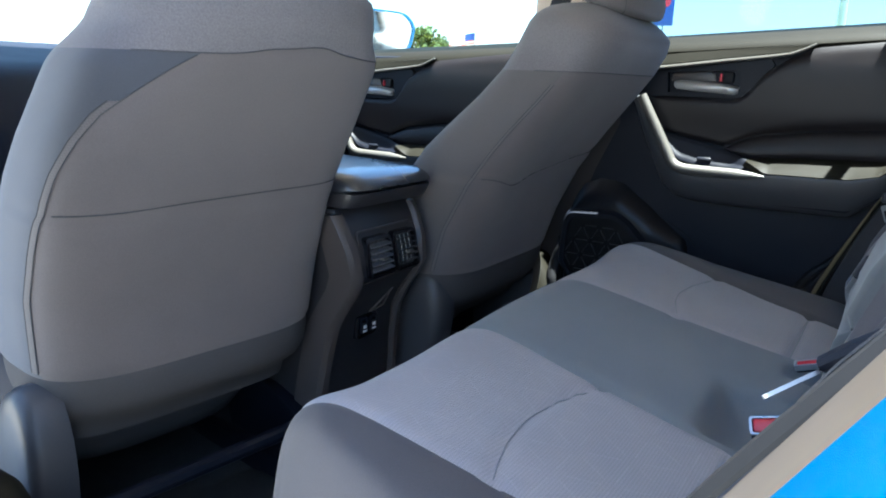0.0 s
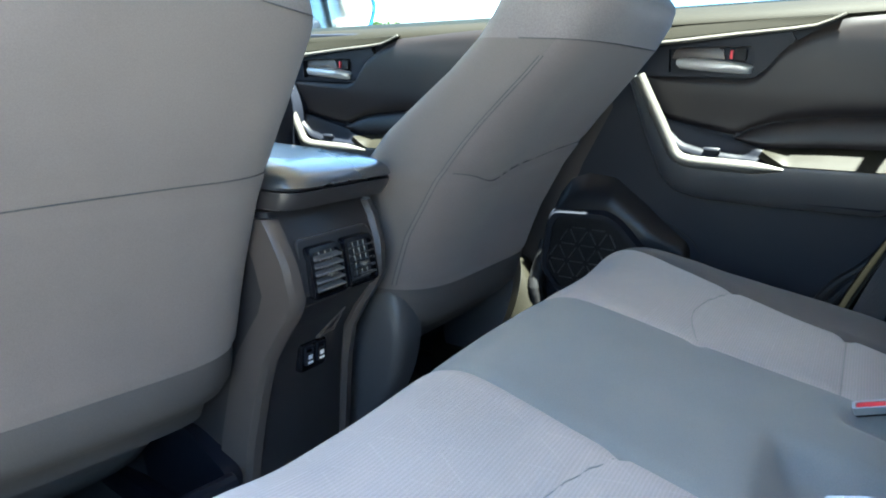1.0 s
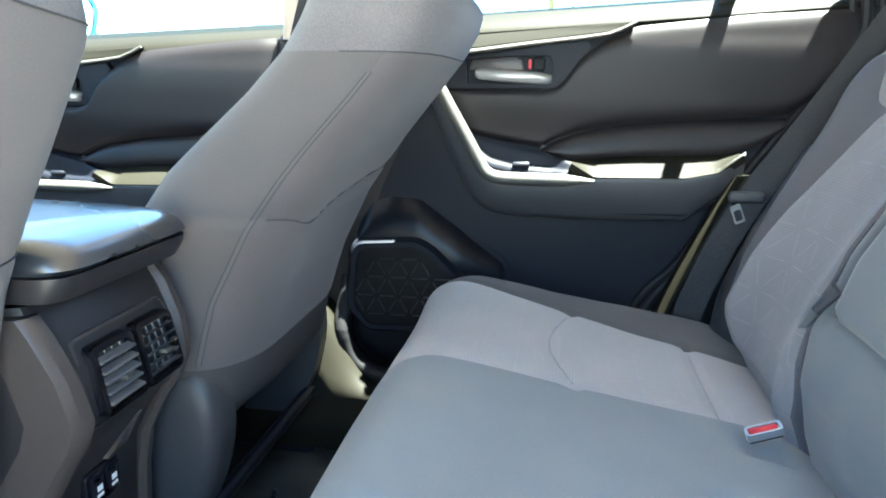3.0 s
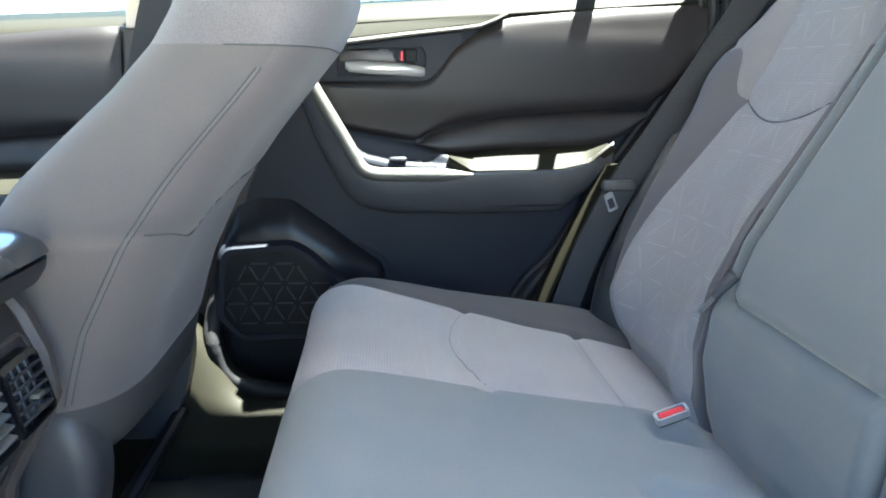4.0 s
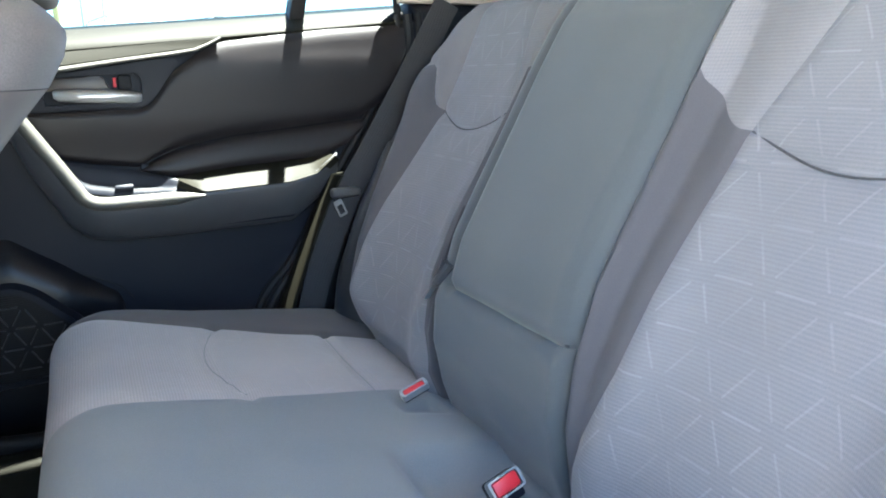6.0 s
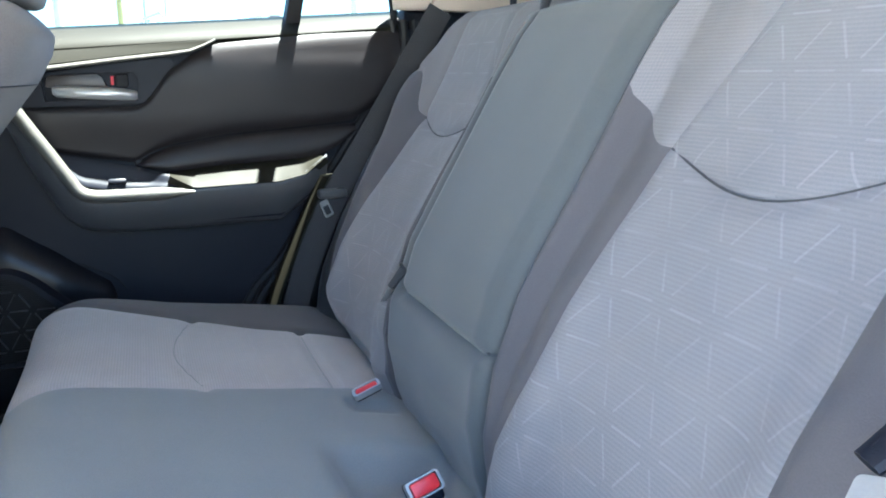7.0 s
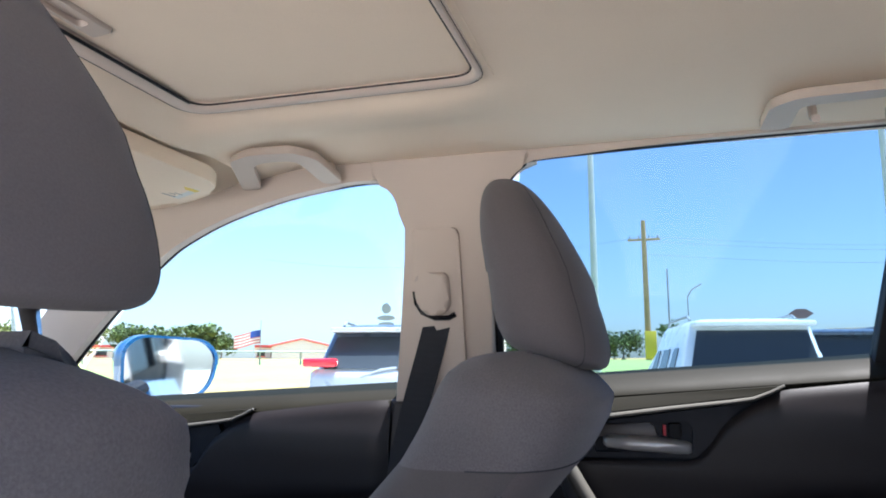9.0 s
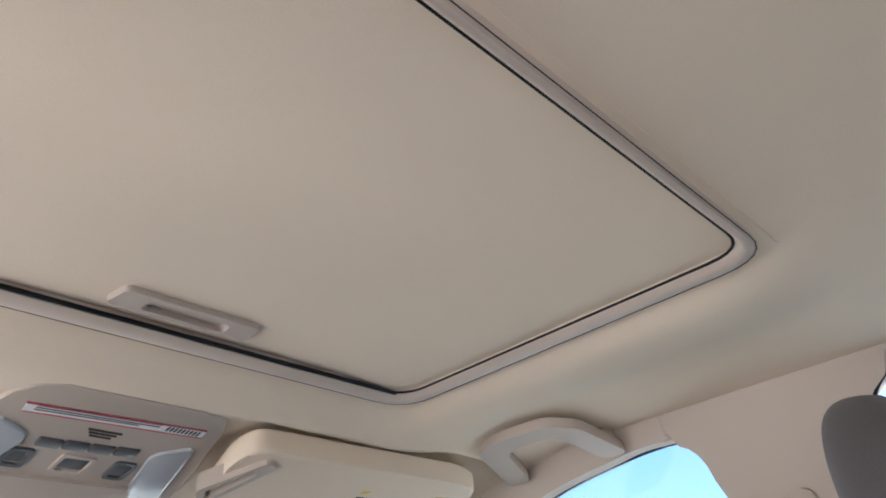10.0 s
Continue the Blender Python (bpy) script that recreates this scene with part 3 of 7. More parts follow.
def front_seat(cx, dy, label, pocket):
    rear_, front_, half_, turn_, round_, tilt_ = (REAR_P, FRONT_P, HALF_P, 1.072, 0.0505, 0.22) if pocket else (REAR, FRONT, HALF, 1.06, 0.0515, 0.0)
    seat = thing("front_seat", (cx, 0.55 + dy, FLOOR_Z), label, "car seat", "front seats")
    apron = 0.606 if pocket else 0.590
    zs = sorted({0.49, 0.51, 0.53, 0.55, 0.57, apron} | {round(0.585 + 0.0075 * k, 4) for k in range(56)} | {0.995, 1.0, 1.005, 1.012, 1.02, 1.03, 1.04, 1.05, 1.06, 1.07, 1.08, 1.09, 1.098, 1.104, 1.108, 1.11} | ({1.1135, 1.1165, 1.119, 1.1212} if pocket else set()))
    zs = [q for k, q in enumerate(zs) if k == 0 or q - zs[k - 1] > 0.0025 or q == apron]
    nu, nv = 96, len(zs) - 1

    def seam_z(x):
        if pocket:
            return 0.803 - 0.017 * math.exp(-((x + 0.145) / 0.045) ** 2) + 0.03 * sstep(-0.13, 0.2, x)
        return 0.81 + 0.03 * (x + 0.25)

    def at(i, j, off=0.0):
        z = zs[j]
        c = math.cos(i / nu * math.tau)
        if math.sin(i / nu * math.tau) > -0.05:
            rise = 0.0 if pocket else 0.013 * math.exp(-((c + 0.10) / 0.42) ** 2)
            z += rise * math.exp(-((z - 1.0) / 0.03) ** 2)
        if not pocket:
            # the side panel reaches further round the back towards the shoulder
            w = min((i - 20) / 23, (62 - i) / 19)
            if w > 0:
                i -= w * interp([(0.76, 0.0), (0.82, 0.7), (0.86, 1.2), (0.90, 3.0), (0.93, 5.0), (0.957, 8.5), (0.98, 11.5), (1.0, 14.0), (1.03, 10.0), (1.06, 0.0)], z)
        return at_z(i, z, off)

    def at_z(i, z, off=0.0):
        r, f, a = interp(rear_, z), interp(front_, z), interp(half_, z)
        k = 1.0
        if z > turn_:
            k = math.sqrt(max(0.0, 1 - ((z - turn_) / round_) ** 2))
        t = i / nu * math.tau
        c, s = math.cos(t), math.sin(t)
        n = 3.4
        x = a * (0.35 + 0.65 * k) * math.copysign(abs(c) ** (2 / n), c)
        half = (f - r) / 2 * k
        tuck = sstep(0.545, 0.50, z)
        x *= 1 - 0.12 * tuck
        y = (r + f) / 2 + half * -math.copysign(abs(s) ** (2 / n), s)
        if s > 0:
            y += 0.05 * tuck * s
        # the rear panel is slightly hollow between its side rolls
        if s > 0:
            y += 0.012 * math.exp(-(x / 0.13) ** 4) * sstep(0.55, 0.7, z) * sstep(1.02, 0.9, z)
        # front bolsters stand forward of the middle
        else:
            y -= 0.03 * math.exp(-(x / 0.12) ** 4) * sstep(0.5, 0.7, z)
        groove = 0.004 * math.exp(-((z - apron) / 0.006) ** 2)
        if s > 0:
            lip = z - seam_z(x)
            groove += (0.005 if pocket else 0.002) * math.exp(-(lip / (0.010 if lip > 0 else 0.004)) ** 2)
        d = Vector((x, y - (r + f) / 2, 0))
        d = d.normalized() if d.length > 1e-6 else d
        p = Vector((cx + x, y + dy, z + tilt_ * (y - 0.21) * sstep(1.03, 1.10, z))) - d * (groove + off)
        return p

    def region(i, j):
        z = (zs[j] + zs[j + 1]) / 2
        s = math.sin((i + 0.5) / nu * math.tau)
        x = at(i, j).x - cx
        if z > 1.0:
            return "shoulder_cover"
        if z < apron:
            return "lower_apron"
        if s > 0 and 4 <= i < 43:
            return "back_panel"
        return "side_cover"

    # both seats wear one side cloth; the driver's has its shade in the colour
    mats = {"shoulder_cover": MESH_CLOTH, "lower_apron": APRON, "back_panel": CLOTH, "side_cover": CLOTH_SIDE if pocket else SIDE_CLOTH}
    tags = {"shoulder_cover": "lighter grey mesh cloth over the shoulders", "lower_apron": "darker grey cloth apron", "back_panel": "plain grey cloth back", "side_cover": ""}
    for name, b_ in skin(at, nu, nv, region, -0.008, wrap=True).items():
        part(name, b_, mats[name], seat, tags[name], 60)
    # stitched seams: round the shoulders, a zip down one side, the pocket or back seam
    row = lambda z: min(range(len(zs)), key=lambda q: abs(zs[q] - z))
    bm = bmesh.new()
    tube(bm, [at(i, row(1.0), -0.0006) for i in range(0, nu // 2 + 1)], 0.0008, 6)
    part("shoulder_seam", bm, SEAM, seat)
    bm = bmesh.new()
    za, zb_ = row(apron + 0.012), row(0.985 if pocket else 0.955)
    z0, z1 = (42.7, 43.5) if pocket else (43.0, 44.3)
    loft(bm, [[at(z0, j, 0.001), at(z0, j, -0.0012), at((z0 + z1) / 2, j, -0.002), at(z1, j, -0.0012), at(z1, j, 0.001)] for j in range(za, zb_)])
    part("zip_flap", bm, ZIP, seat, "dark woven zip flap")
    for i in (z0, z1):
        bm = bmesh.new()
        tube(bm, [at(i, j, -0.0012) for j in range(za, zb_ if i == z1 or pocket else row(1.0))], 0.0008, 5)
        part("zip_stitch", bm, SEAM, seat)
    bm = bmesh.new()
    tube(bm, [at(4, j, -0.0004) for j in range(za, row(0.99))], 0.0009, 5)
    part("side_seam", bm, SEAM, seat)
    bm = bmesh.new()
    pts = []
    for i in range(6, 42):
        xx = at_z(i, 0.8).x - cx
        pts.append(at_z(i, seam_z(xx), -0.0012))
    tube(bm, pts, 0.0010 if pocket else 0.0008, 6)
    part("pocket_seam" if pocket else "back_seam", bm, SEAM, seat)

    # headrest on two posts
    bm = bmesh.new()
    rings = []
    prof = [(1.107, 0.075, 0.022, 0.196), (1.109, 0.098, 0.042, 0.195), (1.114, 0.113, 0.055, 0.195), (1.124, 0.123, 0.063, 0.195), (1.146, 0.129, 0.068, 0.198), (1.186, 0.127, 0.067, 0.205), (1.226, 0.119, 0.062, 0.215), (1.262, 0.107, 0.055, 0.226), (1.292, 0.093, 0.047, 0.235), (1.315, 0.077, 0.037, 0.242), (1.330, 0.056, 0.025, 0.246), (1.337, 0.032, 0.010, 0.247)]
    for z, a, b_, yc in catmull([Vector(q) for q in prof], 3, closed=False):
        a += 0.020 * sstep(1.19, 1.27, z) * (1 if pocket else 0)
        rings.append([p + Vector((0, 0, 0.30 * (p.y - yc - dy) * (1 if z < 1.2 else 0.3))) for p in superring(cx, yc + dy, z, a, b_, 2.8, 48)])
    loft(bm, rings)
    hr = part("headrest", bm, HEAD_CLOTH, seat, "dark grey cloth headrest", 60)
    for sx in (-1, 1):
        bm = bmesh.new()
        tube(bm, [rings[k][43 if sx > 0 else 29] for k in range(1, len(rings) - 1)], 0.0006, 6)
        part("headrest_seam", bm, SEAM, hr)
    for sx in (-1, 1):
        bm = bmesh.new()
        tube(bm, [Vector((cx + sx * 0.065, 0.205 + dy, 1.06)), Vector((cx + sx * 0.065, 0.203 + dy, 1.09)), Vector((cx + sx * 0.065, 0.203 + dy, 1.13))], 0.0085, 12)
        post = part("headrest_post", bm, CHROME, seat, "chrome headrest post")
        bm = bmesh.new()
        block(bm, (cx + sx * 0.065, 0.212 + dy, 1.092), (0.024, 0.020, 0.012), 0.004)
        part("post_sleeve", bm, BLACK, seat)

    # cushion, side shields and base
    bm = bmesh.new()
    rings = []
    for z, a, y0, y1 in [(0.40, 0.20, 0.58, 0.98), (0.43, 0.235, 0.56, 1.02), (0.48, 0.245, 0.55, 1.04), (0.53, 0.24, 0.56, 1.03), (0.555, 0.215, 0.58, 1.0), (0.56, 0.16, 0.60, 0.95)]:
        rings.append(superring(cx, (y0 + y1) / 2 + dy, z, a, (y1 - y0) / 2, 3.5, 40))
    loft(bm, rings)
    part("seat_cushion", bm, APRON, seat, "", 60)
    low = 0.0 if pocket else 0.028
    for sx in (-1, 1) if pocket else (-1,):
        bm = bmesh.new()
        rings = []
        for h, k in ((-0.03, 1.0), (0.008, 1.0), (0.019, 0.96), (0.025, 0.88), (0.028, 0.74), (0.029, 0.4)):
            rings.append([Vector((cx + sx * (0.212 + h + low), 0.500 + dy + k * (0.072 * math.cos(t) - 0.035 * math.sin(t)), 0.470 - low + k * (0.140 * math.sin(t)))) for t in [q * math.tau / 32 for q in range(32)]])
        loft(bm, rings)
        part("hinge_cover", bm, GREY_SHELL, seat, "black moulded plastic hinge cover", 50)
    for sx in (-1, 1):
        bm = bmesh.new()
        prism(bm, rounded([(0.50, 0.30), (0.46, 0.40), (0.55, 0.44), (0.95, 0.44), (1.0, 0.36), (0.9, 0.30)], 0.02), sx * 0.20, sx * 0.232, "x", 0.006, 2,
              lambda co, c=cx, d=dy: Vector((co.x + c, co.y + d, co.z)))
        part("side_shield", bm, BLACK, seat)
        bm = bmesh.new()
        block(bm, (cx + sx * 0.19, 0.72 + dy, 0.30), (0.035, 0.55, 0.05), 0.006)
        block(bm, (cx + sx * 0.19, 0.46 + dy, 0.30), (0.028, 0.05, 0.03), 0.004)
        part("rail", bm, BLACK, seat, "black steel seat rail")
    bm = bmesh.new()
    tube(bm, [Vector((cx - 0.2, 0.45 + dy, 0.40)), Vector((cx + 0.2, 0.45 + dy, 0.40))], 0.012, 10)
    tube(bm, [Vector((cx - 0.16, 0.47 + dy, 0.40)), Vector((cx - 0.16, 0.44 + dy, 0.34)), Vector((cx - 0.10, 0.42 + dy, 0.31)), Vector((cx - 0.08, 0.41 + dy, 0.36))], 0.004, 6)
    part("frame", bm, BLACK, seat)
    return seat


front_seat(0.385, 0.0, "grey cloth front passenger seat with a rear map pocket", True)
driver = front_seat(0.0, 0.0, "grey cloth driver's seat with a plain rear panel", False)
# the driver's seat stands further forward, more upright and turned a little
for ob in driver.children_recursive:
    for v in ob.data.vertices:
        x, y, z = v.co.x * 0.93, v.co.y - 0.45, v.co.z
        if ob.name.split(".")[0] in ("headrest", "headrest_post", "headrest_seam", "post_sleeve"):
            # the headrest is pulled up a notch
            x = 0.030 + x * (1 - 0.30 * sstep(1.12, 1.36, z))
            if ob.name.startswith(("headrest.", "headrest_seam")) or ob.name == "headrest" or "post." in ob.name and z > 1.10:
                z += 0.028
            if z > 1.14:
                z = 1.14 + (z - 1.14) * 0.89
        else:
            x *= 1 - 0.13 * sstep(0.98, 1.04, z) + 0.17 * sstep(1.03, 1.10, z)
        y += 0.167 * (min(z, 1.16) - 0.6)
        a_ = -0.134
        v.co = (x * math.cos(a_) - y * math.sin(a_) - 0.327, x * math.sin(a_) + y * math.cos(a_) + 0.45 + 0.104, z)
    ob.matrix_parent_inverse = Matrix()
driver.location = (-0.327, 0.66, FLOOR_Z)
for ob in driver.children:
    ob.matrix_parent_inverse = Matrix.Translation((0.327, -0.66, -FLOOR_Z))

# ---- rear bench ----
bench = thing("rear_bench", (0, -0.05, 0.45), "three-place rear bench in charcoal and light grey cloth", "car seat")
CUSH = [(-0.33, 0.545), (-0.285, 0.560), (-0.24, 0.574), (-0.19, 0.585), (-0.10, 0.602), (0.0, 0.622), (0.07, 0.638), (0.12, 0.648), (0.155, 0.651), (0.185, 0.642), (0.205, 0.622), (0.214, 0.59), (0.214, 0.54), (0.205, 0.48), (0.19, 0.44)]
cush_line = catmull([Vector((p[0], p[1], 0)) for p in CUSH], 9, closed=False)
edges_x = lambda s: [-(0.625 - 0.07 * s), -(0.435 + 0.045 * s), -(0.19 - 0.035 * s), 0.19 - 0.035 * s, 0.435 + 0.045 * s, 0.625 - 0.07 * s]
steps_x = [20, 34, 36, 34, 20]


def band_x(i, s, edges, steps):
    for e0, e1, n in zip(edges, edges[1:], steps):
        if i <= n:
            return e0 + (e1 - e0) * i / n
        i -= n
    return edges[-1]


def cushion_point(i, j):
    p = cush_line[j]
    s = min(1.0, max(0.0, (p.x + 0.2) / 0.4))
    x = band_x(i, s, edges_x(s), steps_x)
    y, z = p.x, p.y
    a = abs(x)
    rim = edges_x(s)[-1]
    lift = 0.009 * math.exp(-((a - rim + 0.085) / 0.06) ** 2) - 0.07 * sstep(rim - 0.06, rim, a) ** 2 - 0.003 * math.exp(-((a - 0.33) / 0.10) ** 2)
    lift += 0.004 * math.exp(-(x / 0.12) ** 2)
    y_in = 0.035 * sstep(rim - 0.09, rim, a) * sstep(0.0, 0.2, y)
    edge = edges_x(s)
    g = 0.0
    for e in edge[1:-1]:
        g += 0.0035 * math.exp(-((x - e) / 0.007) ** 2)
    if edge[3] - 0.01 < a < edge[4] + 0.002:
        k = (a - edge[3]) / (edge[4] - edge[3])
        arc = -0.018 + 0.030 * math.sin(min(1, max(0, k)) * math.pi) + 0.0
        g += 0.006 * math.exp(-((y - arc) / 0.007) ** 2)
        g += 0.007 * math.exp(-((y + 0.192) / 0.008) ** 2)
    top = sstep(0.48, 0.58, z)
    # hollow round the buckles
    dip = 0.045 * math.exp(-((x + 0.088) / 0.078) ** 8 - ((y + 0.218) / 0.078) ** 8) + 0.014 * math.exp(-((x - 0.124) / 0.024) ** 6 - ((y + 0.228) / 0.030) ** 6)
    return Vector((x, y - y_in - (g if z < 0.62 and y > 0.2 else 0), z + (lift - g - dip) * top + 0.0015 * noise.noise((x * 14, y * 14, 3.0))))


def cushion_region(i, j):
    for k, n in enumerate(steps_x):
        if i < n:
            return ("bolster", "insert", "centre_cushion", "insert.001", "bolster.001")[k]
        i -= n


for name, b_ in skin(cushion_point, sum(steps_x), len(cush_line) - 1, cushion_region, 0.012).items():
    base = name.split(".")[0]
    lab = {"bolster": "charcoal cloth side bolster", "insert": "light grey ribbed cloth seat insert", "centre_cushion": "charcoal cloth centre place"}[base]
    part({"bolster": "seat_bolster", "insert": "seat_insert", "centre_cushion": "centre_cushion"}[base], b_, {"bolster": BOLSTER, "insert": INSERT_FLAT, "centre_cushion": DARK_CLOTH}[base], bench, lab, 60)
bm = bmesh.new()
prism(bm, [(-0.30, 0.45), (0.17, 0.45), (0.185, 0.53), (0.14, 0.575), (-0.28, 0.50)], -0.545, 0.545, "x", 0.01)
part("cushion_core", bm, DARK_CLOTH, bench)


def on_cushion(x, y, up=0.0):
    """A point on the cushion's upper face."""
    j = min(range(len(cush_line)), key=lambda q: abs(cush_line[q].x - y) + (10 if cush_line[q].y < 0.54 else 0))
    i = min(range(sum(steps_x) + 1), key=lambda q: abs(cushion_point(q, j).x - x))
    p = cushion_point(i, j)
    return Vector((x, y, p.z + (y - p.y) * 0.2 + up))


for sx in (-1, 1):
    bm = bmesh.new()
    tube(bm, [on_cushion(sx * (0.185 + (0.452 - 0.185) * k / 24), -0.018 + 0.030 * math.sin(k / 24 * math.pi), 0.0012) for k in range(25)], 0.0007, 6)
    part("arc_seam", bm, DARK_CLOTH, bench)
    bm = bmesh.new()
    tube(bm, [on_cushion(sx * x, -0.192, 0.0006) for x in [0.195 + 0.0125 * k for k in range(20)]], 0.0007, 6)
    part("cross_seam", bm, DARK_CLOTH, bench)

# backrest: profile of the outer places and of the centre, as (z, y)
OUT_Y = [(0.55, -0.285), (0.60, -0.268), (0.66, -0.275), (0.73, -0.300), (0.80, -0.335), (0.88, -0.384), (0.94, -0.420), (1.0, -0.452), (1.06, -0.482), (1.10, -0.505), (1.118, -0.53), (1.122, -0.56)]
MID_Y = [(0.55, -0.290), (0.60, -0.272), (0.66, -0.262), (0.73, -0.268), (0.80, -0.290), (0.88, -0.335), (0.94, -0.370), (1.0, -0.404), (1.06, -0.440), (1.09, -0.465), (1.10, -0.50), (1.105, -0.56)]
out_x = lambda z: interp([(0.55, 0.53), (0.62, 0.545), (0.70, 0.56), (0.80, 0.585), (0.90, 0.61), (1.0, 0.64), (1.12, 0.66)], z)
right_x = lambda z: out_x(z) - interp([(0.55, 0.036), (0.90, 0.040), (1.0, 0.026), (1.10, 0.010)], z)
back_edges = lambda z: [-out_x(z), -interp([(0.55, 0.485), (0.64, 0.487), (0.73, 0.482), (0.94, 0.468), (1.02, 0.465), (1.12, 0.465)], z), -interp([(0.55, 0.165), (0.62, 0.165), (0.73, 0.20), (0.94, 0.215), (1.08, 0.265), (1.12, 0.27)], z), -0.148,
                        0.145, interp([(0.55, 0.165), (0.62, 0.17), (0.73, 0.20), (0.94, 0.215), (1.08, 0.265), (1.12, 0.27)], z), interp([(0.55, 0.45), (0.64, 0.448), (0.73, 0.437), (0.94, 0.425), (1.02, 0.43), (1.12, 0.44)], z), right_x(z)]
back_steps = [18, 30, 14, 60, 14, 30, 18]
ROWS_LOW, ROWS_UP = 60, 26


def split_z(x):
    """Height of the seam between lower and upper cloth."""
    a = abs(x)
    if a < 0.215:
        return 0.945 + 0.068 * min(1.0, (0.215 - a) / 0.067) ** 2
    k = min(1.0, (a - 0.215) / 0.225)
    if a <= 0.44:
        return 0.945 - 0.030 * math.sin(k * math.pi)
    return 0.945 + 0.075 * sstep(0.44, 0.52, a)


def back_point(i, j):
    z0 = 0.55 + (1.122 - 0.55) * j / (ROWS_LOW + ROWS_UP)
    z = z0
    for _ in range(4):
        x = band_x(i, 0, back_edges(z), back_steps)
        zs_ = split_z(x)
        z = 0.55 + (zs_ - 0.55) * j / ROWS_LOW if j <= ROWS_LOW else zs_ + (1.122 - zs_) * (j - ROWS_LOW) / ROWS_UP
    a = abs(x)
    e = back_edges(z)
    rim = e[-1] if x > 0 else -e[0]
    mid = sstep(0.175, 0.148, x) if x > 0 else sstep(0.175, 0.148, -x)
    y = interp(OUT_Y, z) * (1 - mid) + interp(MID_Y, z) * mid
    # bolsters
    y += 0.034 * math.exp(-((a - rim + 0.085) / 0.05) ** 2) * sstep(1.12, 0.95, z) * sstep(0.56, 0.66, z)
    y += (0.018 - 0.010 * sstep(0.80, 0.95, z)) * math.exp(-((a - 0.198) / 0.042) ** 2) * sstep(1.13, 1.01, z)
    y -= 0.09 * sstep(rim - 0.065, rim, a)
    # the outer corners fall away at the top
    z -= 0.075 * sstep(0.48, 0.66, a) * sstep(0.95, 1.12, z)
    g = 0.0
    for q in e[1:-1]:
        g += 0.004 * math.exp(-((x - q) / 0.007) ** 2)
    for q in (e[3], e[4]):
        g += 0.013 * math.exp(-((x - q) / 0.007) ** 2)
    if a > 0.2:
        g += 0.006 * sstep(0.205, 0.25, a) * math.exp(-((z - zs_) / 0.007) ** 2)
    # fold-down armrest above a lower block
    if e[3] < x < e[4]:
        g += 0.010 * math.exp(-((z - 0.738) / 0.005) ** 2) * sstep(0.128, 0.112, x)
        # the armrest panel stands proud of a narrow surround
        up_ = sstep(0.728, 0.748, z)
        g += 0.007 * math.exp(-((x - 0.112) / 0.006) ** 2) * up_ - 0.007 * up_ * sstep(0.112, 0.098, x) * sstep(-0.140, -0.118, x)
        if z < 0.738:
            g -= 0.006 * sstep(0.738, 0.715, z)
    return Vector((x, y - g + 0.0015 * noise.noise((x * 12, 5.0, z * 12)), z))


def back_region(i, j):
    lower = j < ROWS_LOW
    z = back_point(i, j).z
    for k, n in enumerate(back_steps):
        if i < n:
            break
        i -= n
    if k == 3:
        return "armrest_panel" if z > 0.735 else "lower_block"
    side = "a" if k < 3 else "b"
    if k in (1, 5):
        return ("back_insert " if lower else "upper_insert ") + side
    return ("back_bolster " if lower else "outer_shoulder " if k in (0, 6) else "shoulder_cover ") + side + str(k)


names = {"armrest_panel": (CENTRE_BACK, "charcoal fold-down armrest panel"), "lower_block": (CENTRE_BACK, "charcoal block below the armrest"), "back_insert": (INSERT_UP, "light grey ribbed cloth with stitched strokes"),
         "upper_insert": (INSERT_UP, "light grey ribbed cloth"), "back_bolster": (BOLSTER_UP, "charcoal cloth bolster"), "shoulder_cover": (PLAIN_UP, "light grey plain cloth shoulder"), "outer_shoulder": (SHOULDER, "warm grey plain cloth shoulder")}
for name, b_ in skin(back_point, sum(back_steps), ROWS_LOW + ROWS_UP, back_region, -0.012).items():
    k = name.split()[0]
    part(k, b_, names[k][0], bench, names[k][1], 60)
bm = bmesh.new()
prism(bm, [(-0.33, 0.54), (-0.40, 0.78), (-0.50, 1.0), (-0.575, 1.08), (-0.62, 1.08), (-0.60, 0.54)], -0.56, 0.56, "x", 0.01)
part("back_shell", bm, BLACK, bench)
for x in (-0.148, 0.145):
    bm = bmesh.new()
    tube(bm, [Vector((x, interp(MID_Y, z) * 0.5 + interp(OUT_Y, z) * 0.5 - 0.004, z)) for z in [0.57 + 0.02 * k for k in range(26)]], 0.002, 6)
    part("gap", bm, SEAM, bench)
bm = bmesh.new()
tube(bm, [Vector((-0.14 + 0.025 * k, interp(MID_Y, 0.738) - 0.006, 0.738)) for k in range(11)], 0.0014, 6)
part("gap", bm, SEAM, bench)
# smile-shaped seams of the outer places
for sx in (-1, 1):
    bm = bmesh.new()
    tube(bm, [Vector((sx * a, interp(OUT_Y, split_z(a)) + 0.009 * math.exp(-((a - 0.198) / 0.042) ** 2) - 0.005, split_z(a))) for a in [0.218 + 0.0135 * k for k in range(17)]], 0.0010, 6)
    part("smile_seam", bm, SEAM, bench)
# moulded side panels between the backrest and the doors
for sx in (-1, 1):
    bm = bmesh.new()
    loft(bm, [[Vector((sx * (0.632 + 0.052 * math.cos(q * math.tau / 20)), y + 0.045 * math.sin(q * math.tau / 20) - 0.045, z)) for q in range(20)] for z, y in [(0.50, -0.280), (0.56, -0.288), (0.62, -0.297), (0.70, -0.314), (0.78, -0.346), (0.86, -0.388), (0.94, -0.432), (1.0, -0.468), (1.05, -0.50)]])
    part("side_panel", bm, VINYL, bench, "black smooth side panel", 60)
